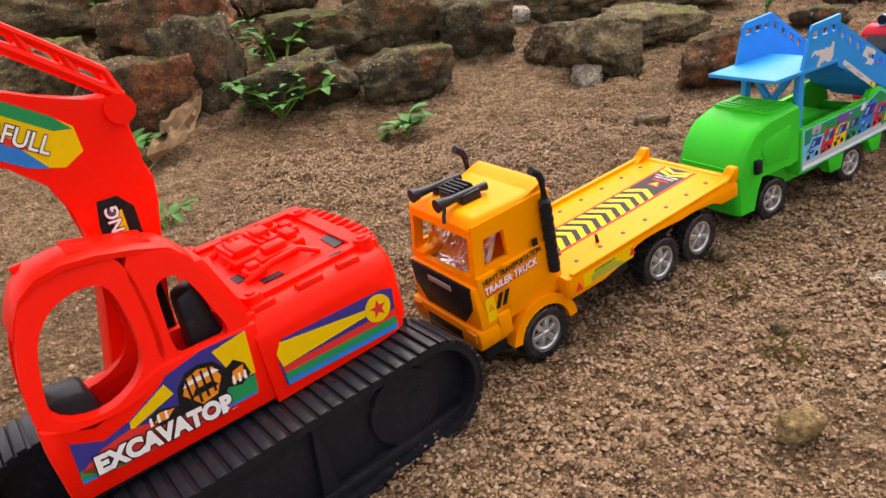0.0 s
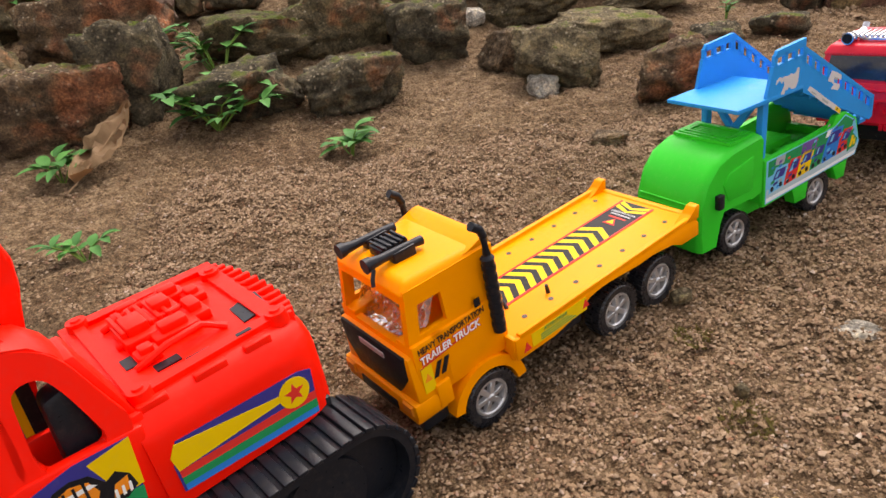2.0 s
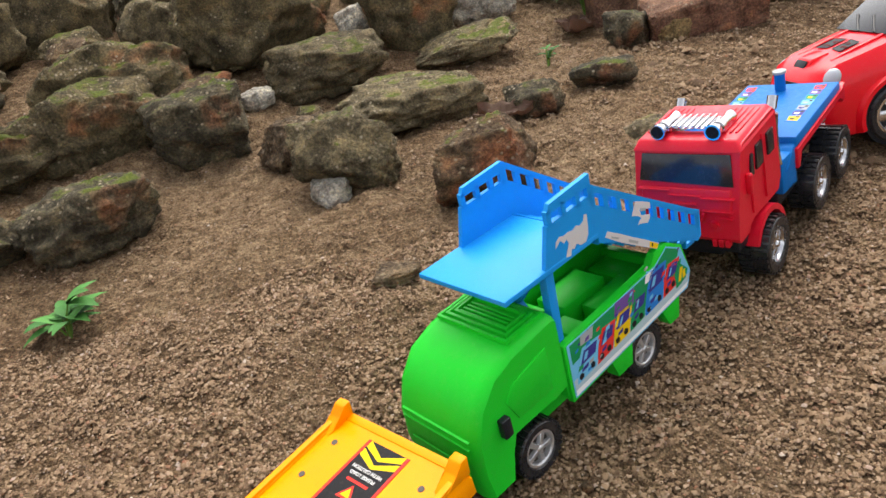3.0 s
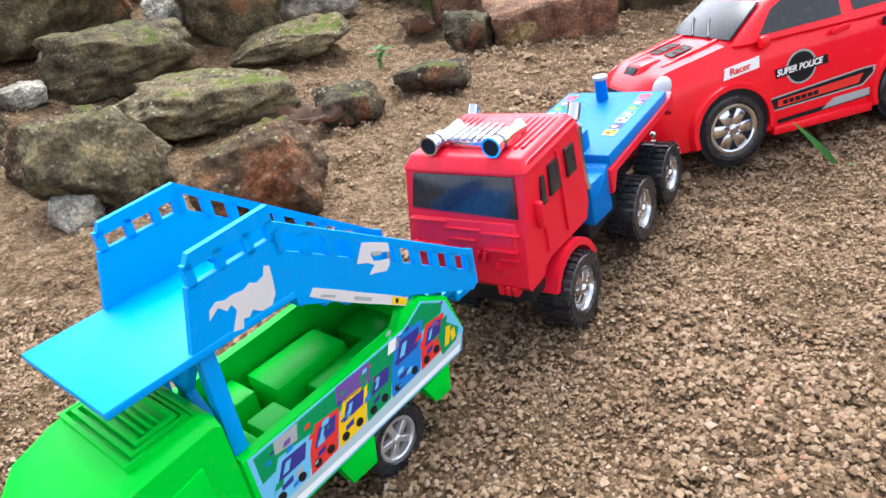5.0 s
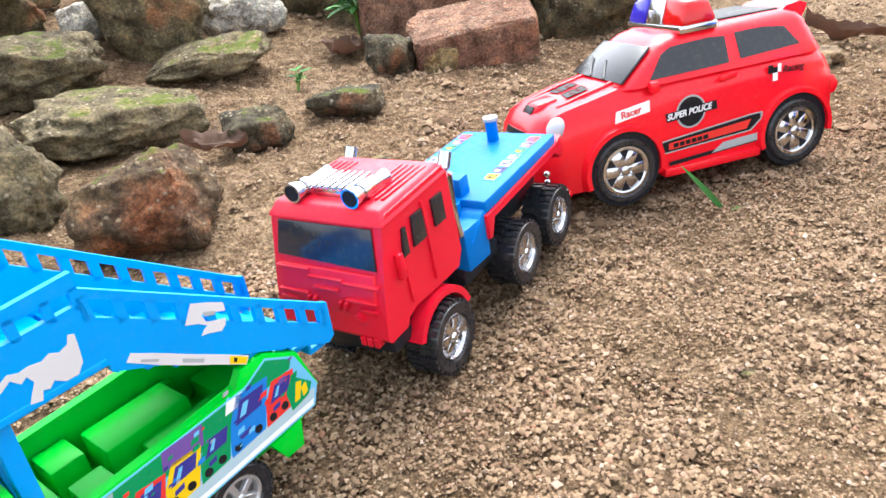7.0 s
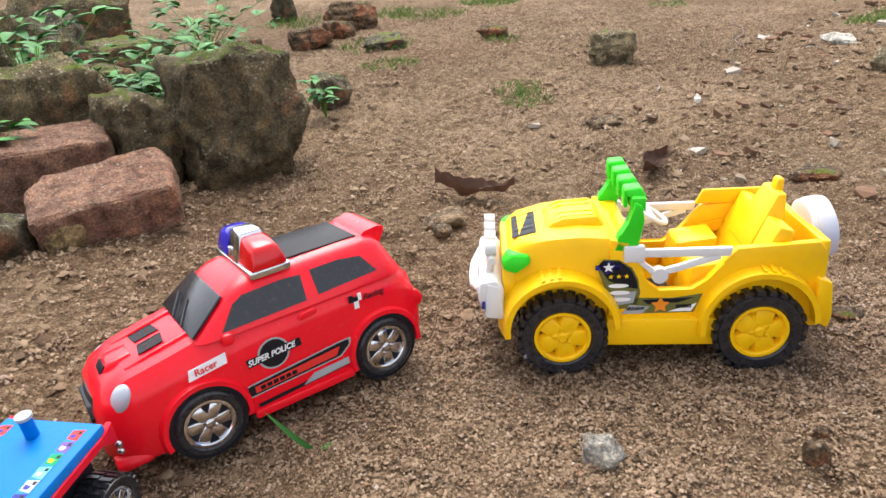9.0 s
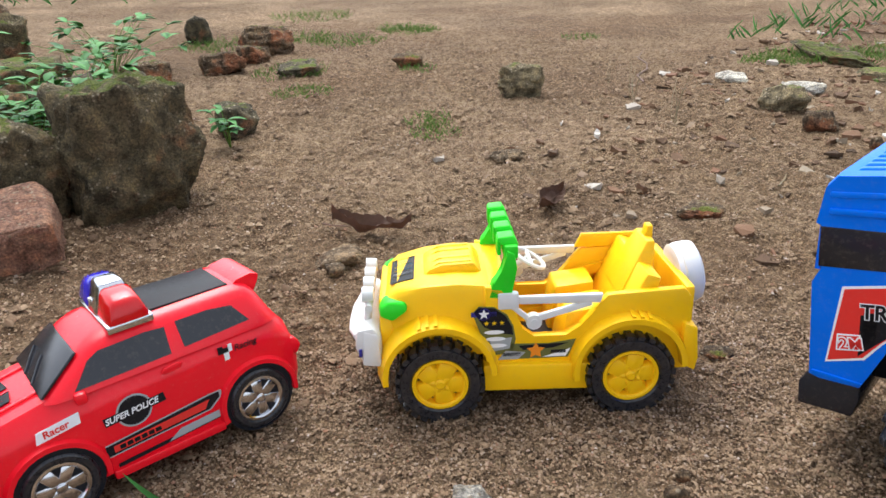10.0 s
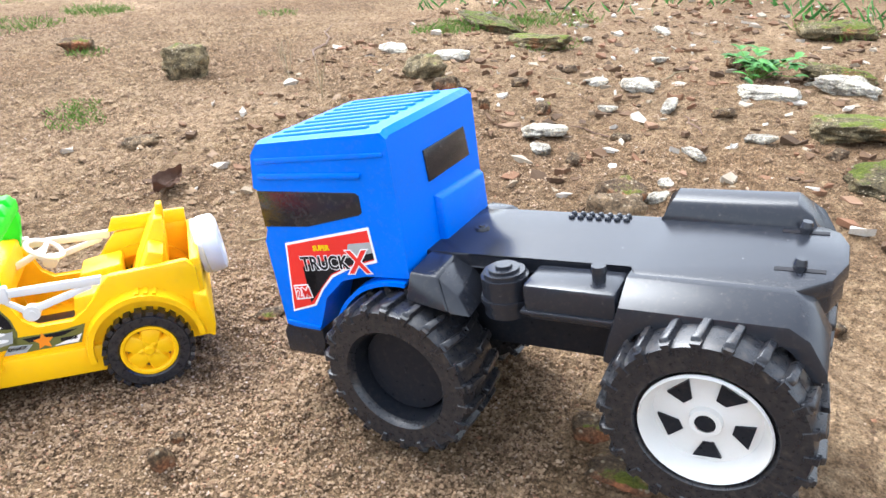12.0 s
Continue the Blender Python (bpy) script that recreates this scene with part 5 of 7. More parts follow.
    for bus in buses:
        decal("bus_print", sheet, Matrix(), bus)
    bm = bmesh.new()
    box(bm, -105, 52, -18, 18, 18, 32, 1)
    part("chassis", bm, GREEN, tr)
    for x in (24, -72):
        for s in (1, -1):
            wheel(tr, x, 29.5, 16.5, 16.5, 11, "five", s, x)

    st = thing("toy_boarding_stairs", tr.matrix_basis.copy(), "sky-blue plastic boarding stairs with torn stickers, standing on the green truck", "toy stairs")
    bm = bmesh.new()
    top_prism(bm, [(27, -31), (27, 31), (-4, 31), (-44, 31), (-44, -31), (-4, -31)], 107, 110, 0.6)
    part("platform", bm, SKYBLUE, st)

    def rail(s):
        ys = sorted((s * 28.2, s * 30.8))
        bm = bmesh.new()
        dy = (0, ys[1] - ys[0], 0)
        top0, top1 = (-13, 141), (-43, 143)
        # platform rail: post strip, slots near the top
        def q(x0, z0, x1, z1, x2, z2, x3, z3):
            solid(bm, [(x0, ys[0], z0), (x1, ys[0], z1), (x2, ys[0], z2), (x3, ys[0], z3)], [(x0, ys[1], z0), (x1, ys[1], z1), (x2, ys[1], z2), (x3, ys[1], z3)], 0)
        q(-2, 107, -44, 107, -44, 132, -9, 131)
        q(-10, 136, -44, 137, -44, 143, -13, 141)
        for x in (-10, -21, -32, -41):
            q(x, 130, x - 3, 130, x - 3, 138, x, 138)
        # stair stringer with slots along its top edge
        def top(x):
            return 143 + (x + 44) * 0.72 if s < 0 else 137 + (x + 44) * 0.64
        n = 9
        x0, x1 = -44, -134
        q(x0, top(x0) - 11, x1, top(x1) - 11, x1, 58, x0, 104)
        q(x0, top(x0) - 4, x1, top(x1) - 4, x1, top(x1), x0, top(x0))
        for i in range(n + 1):
            x = x0 + (x1 - x0) * i / n
            q(x + 1.8, top(x) - 12, x - 1.8, top(x) - 12, x - 1.8, top(x) - 3, x + 1.8, top(x) - 3)
        q(x1, 58, x1 - 4, 60, x1 - 4, top(x1) - 2, x1, top(x1))
        r = part("side_rail", bm, SKYBLUE, st)
        return r

    near = rail(1)
    rail(-1)
    m = plane_at((-18, 30.9, 110), LEFT_U, LEFT_V)
    decal("torn_sticker", near, m, [([(-6, 7.5), (-2, 10), (0.4, 7.2), (2.5, 8.5), (3.8, 5.6), (1.6, 2), (0.2, -0.6), (3.8, -1.6), (5, 1.6), (7, 0.8), (9, 2.6), (12, 0.2), (16.2, 0), (18.8, 3.2), (19.4, 8), (19.8, 13.6), (17.8, 14.4), (16.6, 11.4), (13.6, 10.4), (10.8, 11.8), (8, 10.6), (4.2, 11.4), (1, 11), (-2, 12.2), (-5, 10.6)], PAPER, 0)], "torn pale remnant of a sticker")
    decal("torn_sticker", near, m, [([(31.2, -5.6), (33.6, -3.2), (43, -9.4), (54, -17.2), (65, -24.6), (76, -32.4), (73.8, -35.4), (62, -27.4), (52.4, -21.2), (42, -14)], PAPER, 0), ([(68, -27.4), (75.4, -32.6), (73.6, -34.8), (67, -30.4)], INK_YELLOW, 1), ([(69.4, -29), (70.8, -30), (70, -31.6), (68.8, -30.8)], INK_BLACK, 2), ([(36, -7.4), (42, -11.2), (41.4, -12), (35.6, -8.4)], INK_GREY, 1), ([(50, -16.4), (58, -21.8), (57, -23), (49.6, -18)], INK_GREY, 1)], "torn pale strip of a sticker")
    decal("torn_sticker", near, m, [([(59.7, 1.6), (66, -1.4), (72.1, -4.8), (72.2, -8.6), (66.6, -6.2), (62.3, -4.6), (63.3, -8.4), (67, -10), (71.3, -11.5), (70.4, -14), (68.2, -15.5), (63, -13.4), (59.8, -12.6), (61.6, -10.8), (63.4, -10.2), (60.2, -7.4), (55.1, -5.2), (57.6, -1.4)], PAPER, 0), ([(63, -4), (68, -6.2), (67.6, -7.6), (63.2, -6)], INK_GREY, 1)], "torn pale remnant of a sticker")
    bm = bmesh.new()
    for i in range(9):
        x = -46 - 9.8 * i
        z = 104 - 5.6 * i
        box(bm, x - 9.8, x, -28.4, 28.4, z - 3, z, 0.4)
        box(bm, x - 1.5, x, -28.4, 28.4, z - 2, z + 5, 0.3)
    pieces("step", bm, SKYBLUE, st)
    bm = bmesh.new()
    for y in (-24, 24):
        solid(bm, [(-10, y - 2.5, 48), (-4, y - 2.5, 48), (-4, y + 2.5, 48), (-10, y + 2.5, 48)], [(-12, y - 2.5, 108), (-6, y - 2.5, 108), (-6, y + 2.5, 108), (-12, y + 2.5, 108)], 0.5)
    solid(bm, [(-10, -22, 56), (-6, -22, 56), (-6, -16, 56), (-10, -16, 56)], [(-10, 16, 106), (-6, 16, 106), (-6, 22, 106), (-10, 22, 106)], 0.4)
    solid(bm, [(-10, 16, 56), (-6, 16, 56), (-6, 22, 56), (-10, 22, 56)], [(-10, -22, 106), (-6, -22, 106), (-6, -16, 106), (-10, -16, 106)], 0.4)
    box(bm, -12, -4, -26, 26, 58, 63, 0.5)
    pieces("brace", bm, SKYBLUE, st)


green_truck()


# ---- red truck with blue bed ----
def red_truck():
    tr = thing("toy_six_wheel_truck", rest(0.4152, 0.6674, 0.006, -143, -2.2, 2), "red plastic six-wheel toy truck with a sky-blue load bed", "toy truck")
    bm = bmesh.new()
    loft(bm, [[(x, y * k, z) for x, z in ((48, 42), (50, 45), (47, 60), (46, 64), (36, 99), (31, 102.5), (-18, 104), (-22, 100), (-23, 54), (-18, 46), (-8, 46), (24, 48), (31, 46), (34, 42))] for y, k in ((-34.5, 1), (-33.5, 1.03), (33.5, 1.03), (34.5, 1))])
    bmesh.ops.bevel(bm, geom=[e for e in bm.edges if abs(e.verts[0].co.y - e.verts[1].co.y) < 0.5], offset=1.2, segments=2, affect="EDGES", clamp_overlap=True)
    cab = part("cab", bm, RED_TRUCK, tr)
    bm = bmesh.new()
    solid(bm, [(38, -36, 98), (38, 36, 98), (-22, 36, 100), (-22, -36, 100)], [(33, -32, 105), (33, 32, 105), (-20, 31, 106), (-20, -31, 106)], 1.5)
    for i in range(5):
        box(bm, -14, 24, 13 + 3.6 * i, 14.6 + 3.6 * i, 104.6, 106.4, 0.4)
        box(bm, -14, 24, -30 + 3.6 * i, -28.4 + 3.6 * i, 104.6, 106.4, 0.4)

    def fx(z):
        return 46 + (64 - z) * 0.06 if z < 64 else 46 - (z - 64) * 0.286

    for y0, z0, y1, z1 in ((-31, 62, -12, 63.5), (12, 62, 31, 63.5), (-8, 66, 8, 67.5), (-31, 58, -20, 59.3), (20, 58, 31, 59.3), (-32, 74, -10, 75.4), (10, 70, 32, 71.4), (-11, 71, 11, 72.4)):
        front_prism(bm, [(y0, z0), (y1, z0), (y1, z1), (y0, z1)], fx(z0) - 2, fx(z0) + 2.7, 0.4)
    for y in (-19, 19):
        cyl(bm, (44, y, 54), (50.2, y, 54), 3, 2.6, 16)
        cyl(bm, (44, y, 54), (50.6, y, 54), 1.6, 1.4, 12)
    for y in (-12, -8, 8, 12):
        solid(bm, [(44, y - 2, 57), (44, y, 57), (44, y + 2, 62), (44, y, 62)], [(50, y - 2, 57), (50, y, 57), (49.8, y + 2, 62), (49.8, y, 62)], 0.3)
    for i in range(3):
        box(bm, 46, 50.8, 17 + 4 * i, 20 + 4 * i, 39, 44, 0.4)
    for s in (1, -1):
        ys = sorted((s * 28, s * 37))
        arch(bm, 6, 18, 22.5, 26.5, ys[0], ys[1], 24, 165, 16)
        ys = sorted((s * 34, s * 38))
        box(bm, 29, 33, ys[0], ys[1], 68, 82, 1.2)
        box(bm, 4, 5, min(s * 34, s * 35.8), max(s * 34, s * 35.8), 52, 96, 0.2)
        box(bm, 26, 27, min(s * 34, s * 35.8), max(s * 34, s * 35.8), 52, 70, 0.2)
    solid(bm, [(fx(50), -30, 50), (fx(50), 30, 50), (fx(64), 30, 64), (fx(76), 30, 76), (fx(76), -30, 76), (fx(64), -30, 64)], [(fx(50) + 1.7, -29, 50), (fx(50) + 1.7, 29, 50), (fx(64) + 1.7, 29, 64), (fx(76) + 1.7, 29, 76), (fx(76) + 1.7, -29, 76), (fx(64) + 1.7, -29, 64)], 0.5)
    pieces("moulding", bm, RED_TRUCK, cab)
    bm = bmesh.new()
    solid(bm, [(fx(80) + 0.2, -31, 80), (fx(78) + 0.2, 31, 78), (fx(97) + 0.2, 29, 97), (fx(97) + 0.2, -29, 97)], [(fx(80) + 1.2, -31, 80), (fx(78) + 1.2, 31, 78), (fx(97) + 1.2, 29, 97), (fx(97) + 1.2, -29, 97)], 0.3)
    part("windscreen", bm, GLASS_DARK, tr, "dark smoked windscreen")
    for s in (1, -1):
        bm = bmesh.new()
        for pts in ([(27, 77), (21.5, 77), (21, 91), (23.5, 91)], [(17, 77.5), (6, 77.5), (6, 93), (15, 93)], [(-3, 78), (-13, 78), (-13, 93), (-3, 93)]):
            ys = sorted((s * 34.4, s * 35.9))
            side_prism(bm, pts, ys[0], ys[1], 0.2)
        part("side_window", bm, GLASS_DARK, tr)
    bm = bmesh.new()
    box(bm, 6, 25, -13, 13, 104, 109.5, 1.5)
    manifold = part("manifold", bm, CHROME, tr, "chromed ribbed manifold between the roof horns")
    bm = bmesh.new()
    for i in range(6):
        box(bm, 7, 26, -12 + 4.2 * i, -10 + 4.2 * i, 109, 111.4, 0.6)
    pieces("rib", bm, CHROME, manifold)
    for y in (-18, 18):
        bm = tube(bmesh.new(), [(34, y, 110), (32, y, 110), (27, y, 109.5), (26, y, 109.4), (25.9, y, 109.4), (22, y, 109.3), (21.9, y, 109.3), (12, y, 109), (6, y, 108.5)], [5.2, 5.0, 3.8, 3.6, 4.4, 4.4, 3.2, 3.2, 4.2], 16)
        horn = part("air_horn", bm, CHROME, tr, "chromed roof horn")
        part("mount", box(bmesh.new(), 10, 22, y - 3, y + 3, 104, 109, 0.6), CHROME, horn)
        # the horn is solid; a black disc paints the dark of its hollow
        part("horn_mouth_shade", cyl(bmesh.new(), (33.9, y, 110), (34.2, y, 110), 4.1, 4.1, 16), INK_BLACK, horn)
    for s in (1, -1):
        bm = tube(bmesh.new(), [(-26, s * 31, 60), (-26, s * 31, 96), (-25.5, s * 31, 100), (-30, s * 31, 107)], [4, 4, 3.4, 3.4], 14)
        part("exhaust_pipe", bm, CHROME, tr, "chromed upright exhaust pipe")
    # load bed
    bm = bmesh.new()
    blocks = bmesh.new()
    top_prism(blocks, [(-52, -35), (-30, -33), (-30, 33), (-52, 35)], 34, 60, 1.5)
    top_prism(bm, [(-154, -35), (-52, -36), (-52, 36), (-154, 35)], 60, 68, 1.5)
    solid(blocks, [(-52, -35, 50), (-34, -35, 50), (-34, 35, 50), (-52, 35, 50)], [(-66, -35, 67), (-48, -35, 62), (-48, 35, 62), (-66, 35, 67)], 1)
    cyl(blocks, (-46, 14, 58), (-46, 14, 68), 8, 8, 20)
    cyl(blocks, (-46, 14, 68), (-46, 14, 71), 6, 6, 20)
    box(blocks, -64, -54, 10, 20, 66, 79, 1)
    box(blocks, -64, -56, -24, -6, 66, 79, 1)
    cyl(blocks, (-140, -4, 66), (-140, -4, 82), 4, 4, 20)
    bed = part("load_bed", bm, BED_BLUE, tr, "sky-blue plastic load bed")
    pieces("bed_block", blocks, BED_BLUE, bed)
    bm = cyl(bmesh.new(), (-140, -4, 82), (-140, -4, 84), 5, 5, 20)
    part("peg_cap", bm, INK_GREY, bed)
    bm = bmesh.new()
    for s in (1, -1):
        ys = sorted((s * 33, s * 37))
        side_prism(bm, [(-50, 60), (-50, 45), (-54, 45), (-58, 56), (-146, 58), (-154, 52), (-158, 52), (-158, 66), (-150, 62)], ys[0], ys[1], 0.5)
    box(bm, -158, -155, -36, 36, 50, 63, 0.6)
    part("bed_frame", bm, RED_TRUCK, tr)
    for y in (-28, 24):
        m = plane_at((-78, y, 68.1), (-1, 0, 0), (0, -1, 0))
        shapes = [(rect(0, -4.4, 70, 4.4), INK_BLUE, 0)]
        for i, (c, d) in enumerate(((INK_YELLOW, INK_BLACK), (INK_NAVY, INK_WHITE), (INK_GREY, INK_NAVY), (INK_CYAN, INK_GREY), (INK_GREEN, INK_YELLOW), (INK_PURPLE, INK_WHITE), (INK_RED, INK_NAVY))):
            u = 0.6 + 9.9 * i
            shapes += [([(u, -4), (u + 9.4, -4), (u + 8.4, 4), (u + 1.2, 3.4)], c, 1), ([(u + 2, -0.5), (u + 4.5, -1.5), (u + 5.4, 2.4), (u + 2.5, 2.2)], d, 2), (rect(u + 5.6, -3.2, u + 8, -1), INK_BLACK, 2)]
        decal("strip_sticker", bed, m, shapes, "narrow sticker strip with small coloured vehicles")
    bm = bmesh.new()
    box(bm, -150, 40, -18, 18, 26, 48, 1)
    box(bm, -70, -28, -30, 30, 24, 36, 3)
    box(bm, 26, 42, -30, 30, 30, 42, 1)
    part("chassis", bm, BLACK, tr)
    for x in (6, -85, -136):
        for s in (1, -1):
            wheel(tr, x, 41, 17, 20.5, 20, "deep", s, x)


red_truck()


# ---- red police car ----
def police_car():
    car = thing("toy_police_car", rest(0.698, 0.7875, 0.002, 174, 0, 5), "glossy red plastic toy police car with a roof light bar", "toy car")

    def ring(x, w, zb, zs, zt, n=None):
        half = [(0, zb), (w * 0.8, zb), (w * 0.97, zb + 4), (w, zb + 14), (w * 0.995, zs - 8), (w * 0.96, zs), (w * 0.8, zt - 1.5), (w * 0.45, zt), (0, zt + 0.6)]
        return [(x, y, z) for y, z in half] + [(x, -y, z) for y, z in half[-2:0:-1]]

    secs = [(139, 26, 20, 44, 52), (135, 36, 16, 52, 63), (127, 42, 13, 60, 71), (112, 46.5, 12, 66, 77), (92, 48.5, 12, 69, 81), (72, 49, 12, 71, 85), (56, 49, 13, 75, 88), (20, 49, 14, 78, 88), (-30, 49, 14, 79, 88), (-72, 49, 14, 80, 88), (-96, 48, 16, 76, 86), (-108, 45, 20, 66, 78), (-113, 40, 26, 58, 66)]
    bm = loft(bmesh.new(), [ring(*s) for s in secs])
    body = part("body", bm, RED_CAR, car)
    # cabin
    def hoop(z, x0, x1, w, r):
        pts = []
        for cx, cy, a0 in ((x1 - r, w - r, 0), (x0 + r, w - r, 90), (x0 + r, -w + r, 180), (x1 - r, -w + r, 270)):
            for i in range(5):
                a = radians(a0 + 22.5 * i)
                pts.append((cx + r * math.cos(a), cy + r * math.sin(a), z))
        return pts
    bm = loft(bmesh.new(), [hoop(83, -104, 70, 46.8, 16), hoop(88, -101, 64.5, 46, 16), hoop(107, -92, 40, 39, 13), hoop(112, -88, 32, 35.5, 12), hoop(115.4, -80, 22, 29, 12), hoop(116.6, -60, 2, 18, 10)])
    part("roof", bm, RED_CAR, car)
    bm = bmesh.new()
    for s in (1, -1):
        for x in (72.5, -72.5):
            ys = sorted((s * 44, s * 52.5))
            arch(bm, x, 27, 28.5, 35, ys[0] if s > 0 else ys[1], ys[1] if s > 0 else ys[0], -18, 190, 18, 3.0)
        ys = sorted((s * 40, s * 51))
        side_prism(bm, [(40, 13), (-42, 13), (-42, 20), (40, 20)], ys[0], ys[1], 1.5)
        ys = sorted((s * 45, s * 52))
        box(bm, 42, 50, ys[0], ys[1], 78, 87, 2.5)
    loft(bm, [[(x, y, z) for x, z in ((-74, 112), (-82, 117), (-94, 118.5), (-100, 116), (-99, 112), (-94, 104))] for y in (-25, 25)])
    front_prism(bm, [(-44, 12), (44, 12), (46, 18), (40, 24), (-40, 24), (-46, 18)], 112, 136, 3)
    side_prism(bm, [(112, 77.5), (90, 82.6), (66, 88), (66, 82), (112, 72)], 22, 26, 1.2)
    side_prism(bm, [(112, 77.5), (90, 82.6), (66, 88), (66, 82), (112, 72)], -26, -22, 1.2)
    side_prism(bm, [(128, 68), (120, 78), (104, 80.5), (104, 74)], -10, 10, 1.5)
    side_prism(bm, [(-100, 46), (-114, 46), (-118, 54), (-112, 62), (-100, 62)], -44, 44, 3)
    pieces("body_trim", bm, RED_CAR, body)
    # solid black drums paint the shade of wheel wells the body lacks
    bm = bmesh.new()
    for s in (1, -1):
        for x in (72.5, -72.5):
            cyl(bm, (x, s * 30, 27), (x, s * 49.6, 27), 28.3, 28.3, 32)
    pieces("wheel_well_shade", bm, BLACK, body)

    def side(x, z, s, out=0.5):
        y = 46.2 - (z - 87) / 20 * 7.6 + out
        return (x, s * y, z)
    for s in (1, -1):
        for pts in ([(48, 87), (-17, 88), (-18, 106.5), (-4, 107.5), (27, 106.5), (35, 102.5)], [(-27, 89), (-78, 91), (-68, 105), (-50, 107.5), (-26, 107.5)]):
            bm = solid(bmesh.new(), [side(x, z, s, -1) for x, z in pts], [side(x, z, s, 0.6) for x, z in pts], 0)
            part("side_window", bm, GLASS_DARK, car)
    bm = solid(bmesh.new(), [(66, -40, 86.5), (66, 40, 86.5), (39, 34, 107.6), (39, -34, 107.6)], [(67.6, -40, 87.6), (67.6, 40, 87.6), (40.6, 34, 108.8), (40.6, -34, 108.8)], 0.4)
    part("windscreen", bm, GLASS_DARK, car, "dark windscreen")
    bm = bmesh.new()
    for y in (14, -8):
        tube(bm, [(67.4, y, 88), (60, y - 12, 94), (55, y - 19, 98)], 0.9, 6)
    pieces("wiper", bm, BLACK, car)
    bm = solid(bmesh.new(), [(-14, -26, 114), (-14, 26, 114), (-76, 26, 113), (-76, -26, 113)], [(-14, -26, 117.4), (-14, 26, 117.4), (-74, 25, 116.8), (-74, -25, 116.8)], 0.6)
    part("roof_panel", bm, INK_BLACK, car, "black roof panel")
    for s in (1, -1):
        bm = bmesh.new()
        bmesh.ops.create_uvsphere(bm, u_segments=20, v_segments=12, radius=1)
        for v in bm.verts:
            v.co = Vector((121 + v.co.x * 7 + v.co.z * -4, s * 37 + v.co.y * 7 - s * v.co.x * 3, 63 + v.co.z * 10))
        part("headlight", bm, HEADLAMP, car, "white oval headlight")
        bm = bmesh.new()
        for dz in (28, 34):
            for dy in (0, 6):
                bmesh.ops.create_uvsphere(bm, u_segments=10, v_segments=8, radius=2.8, matrix=Matrix.Translation((132 - dy * 0.35, s * (34 + dy), dz)))
        part("fog_light", bm, CHROME, car)
    bm = front_prism(bmesh.new(), [(-26, 50), (-22, 43), (22, 43), (26, 50), (18, 57), (-18, 57)], 126, 140.5, 1)
    part("grille", bm, BLACK, car)
    bm = loft(bmesh.new(), [[(x - 2.4 * (y / 26) ** 2, y, z) for x, z in ((136.6, 62.2), (139.4, 54.2), (130, 54), (130, 62))] for y in (-27, -18, -9, 0, 9, 18, 27)])
    part("grille", bm, BLACK, car, "black upper grille slot")
    bm = side_prism(bmesh.new(), [(126.6, 69.5), (121.5, 76), (122.3, 77), (127.4, 70.4)], -8, 8, 0.2)
    part("bonnet_scoop", bm, BLACK, car)
    m = plane_at((102, 19, 80.2), (0, -1, 0), (-0.98, 0, 0.2))
    decal("bonnet_print", car, m, [([(1, 2), (16, 4), (16, 22), (1, 20)], INK_BLACK, 1), ([(22, 4), (37, 2), (37, 20), (22, 22)], INK_BLACK, 1), (rect(3, 8, 10, 10), INK_RED, 2), (rect(7, 14, 16, 16), INK_RED, 2), (rect(26, 7, 35, 9), INK_RED, 2), (rect(23, 14, 30, 16), INK_RED, 2)], "faded black bonnet print")
    m = plane_at((44, 49.3, 20), LEFT_U, LEFT_V)
    disc = ring_pts(27, 39, 12.2, 32)
    decal("door_print", car, m, [(disc, INK_GREY, 0), (ring_pts(27, 39, 10.8, 32), INK_BLACK, 1), ([(7, 34.5), (49, 37), (48, 43.5), (6, 41)], INK_BLACK, 2), ([(3, 11), (78, 14), (88, 22), (88, 27), (78, 27), (3, 21)], INK_GREY, 0), ([(3, 12), (77, 15), (86, 22), (86, 26), (78, 26), (3, 20)], INK_BLACK, 1), ([(8, 13.5), (74, 16.5), (78, 23), (8, 18.5)], INK_RED, 2), ([(8, 1), (90, 5), (90, 8), (8, 4)], INK_BLACK, 0), ([(44, 3.6), (92, 6), (94, 11.5), (54, 10)], INK_GREY, 1)], "printed black and silver door graphics")
    lettering("door_lettering", "SUPER POLICE", 6.4, INK_WHITE, car, m @ plane_at((7, 36, 0), (1, 0.06, 0), (0, 1, 0)), 0.7, 0.25, 0.16, wide=0.9)
    decal("sill_mark", car, m @ plane_at((12, 14.6, 0.4), (1, 0.045, 0), (0, 1, 0)), [(rect(i * 5, 0, i * 5 + 4, 3.2), INK_BLACK, 0) for i in range(6)])
    m = plane_at((80, 49.9, 57), (-1, 0.01, 0.06), (0, -0.1, 1))
    decal("wing_print", car, m, [([(2, 5), (30, 7), (31, 15), (4, 13)], INK_WHITE, 1)], "white name strip on the front wing")
    lettering("wing_lettering", "Racer", 7, INK_RED, car, m @ plane_at((7, 7.2, 0), (1, 0.06, 0), (0, 1, 0)), 0.6, 0.1, 0.12)
    m = plane_at((-48, 49.5, 72), LEFT_U, LEFT_V)
    decal("rear_print", car, m, [(rect(0, 2, 4, 8), INK_BLACK, 0), (rect(4, -4, 8, 2), INK_WHITE, 1), (rect(8, 2, 11, 8), INK_WHITE, 1), (rect(4, 2, 8, 6), INK_BLACK, 0)], "small chequered print")
    lettering("rear_lettering", "Racing", 7, INK_BLACK, car, m @ Matrix.Translation((0.012, 0.001, 0)), 0.5, 0.2, 0.12)
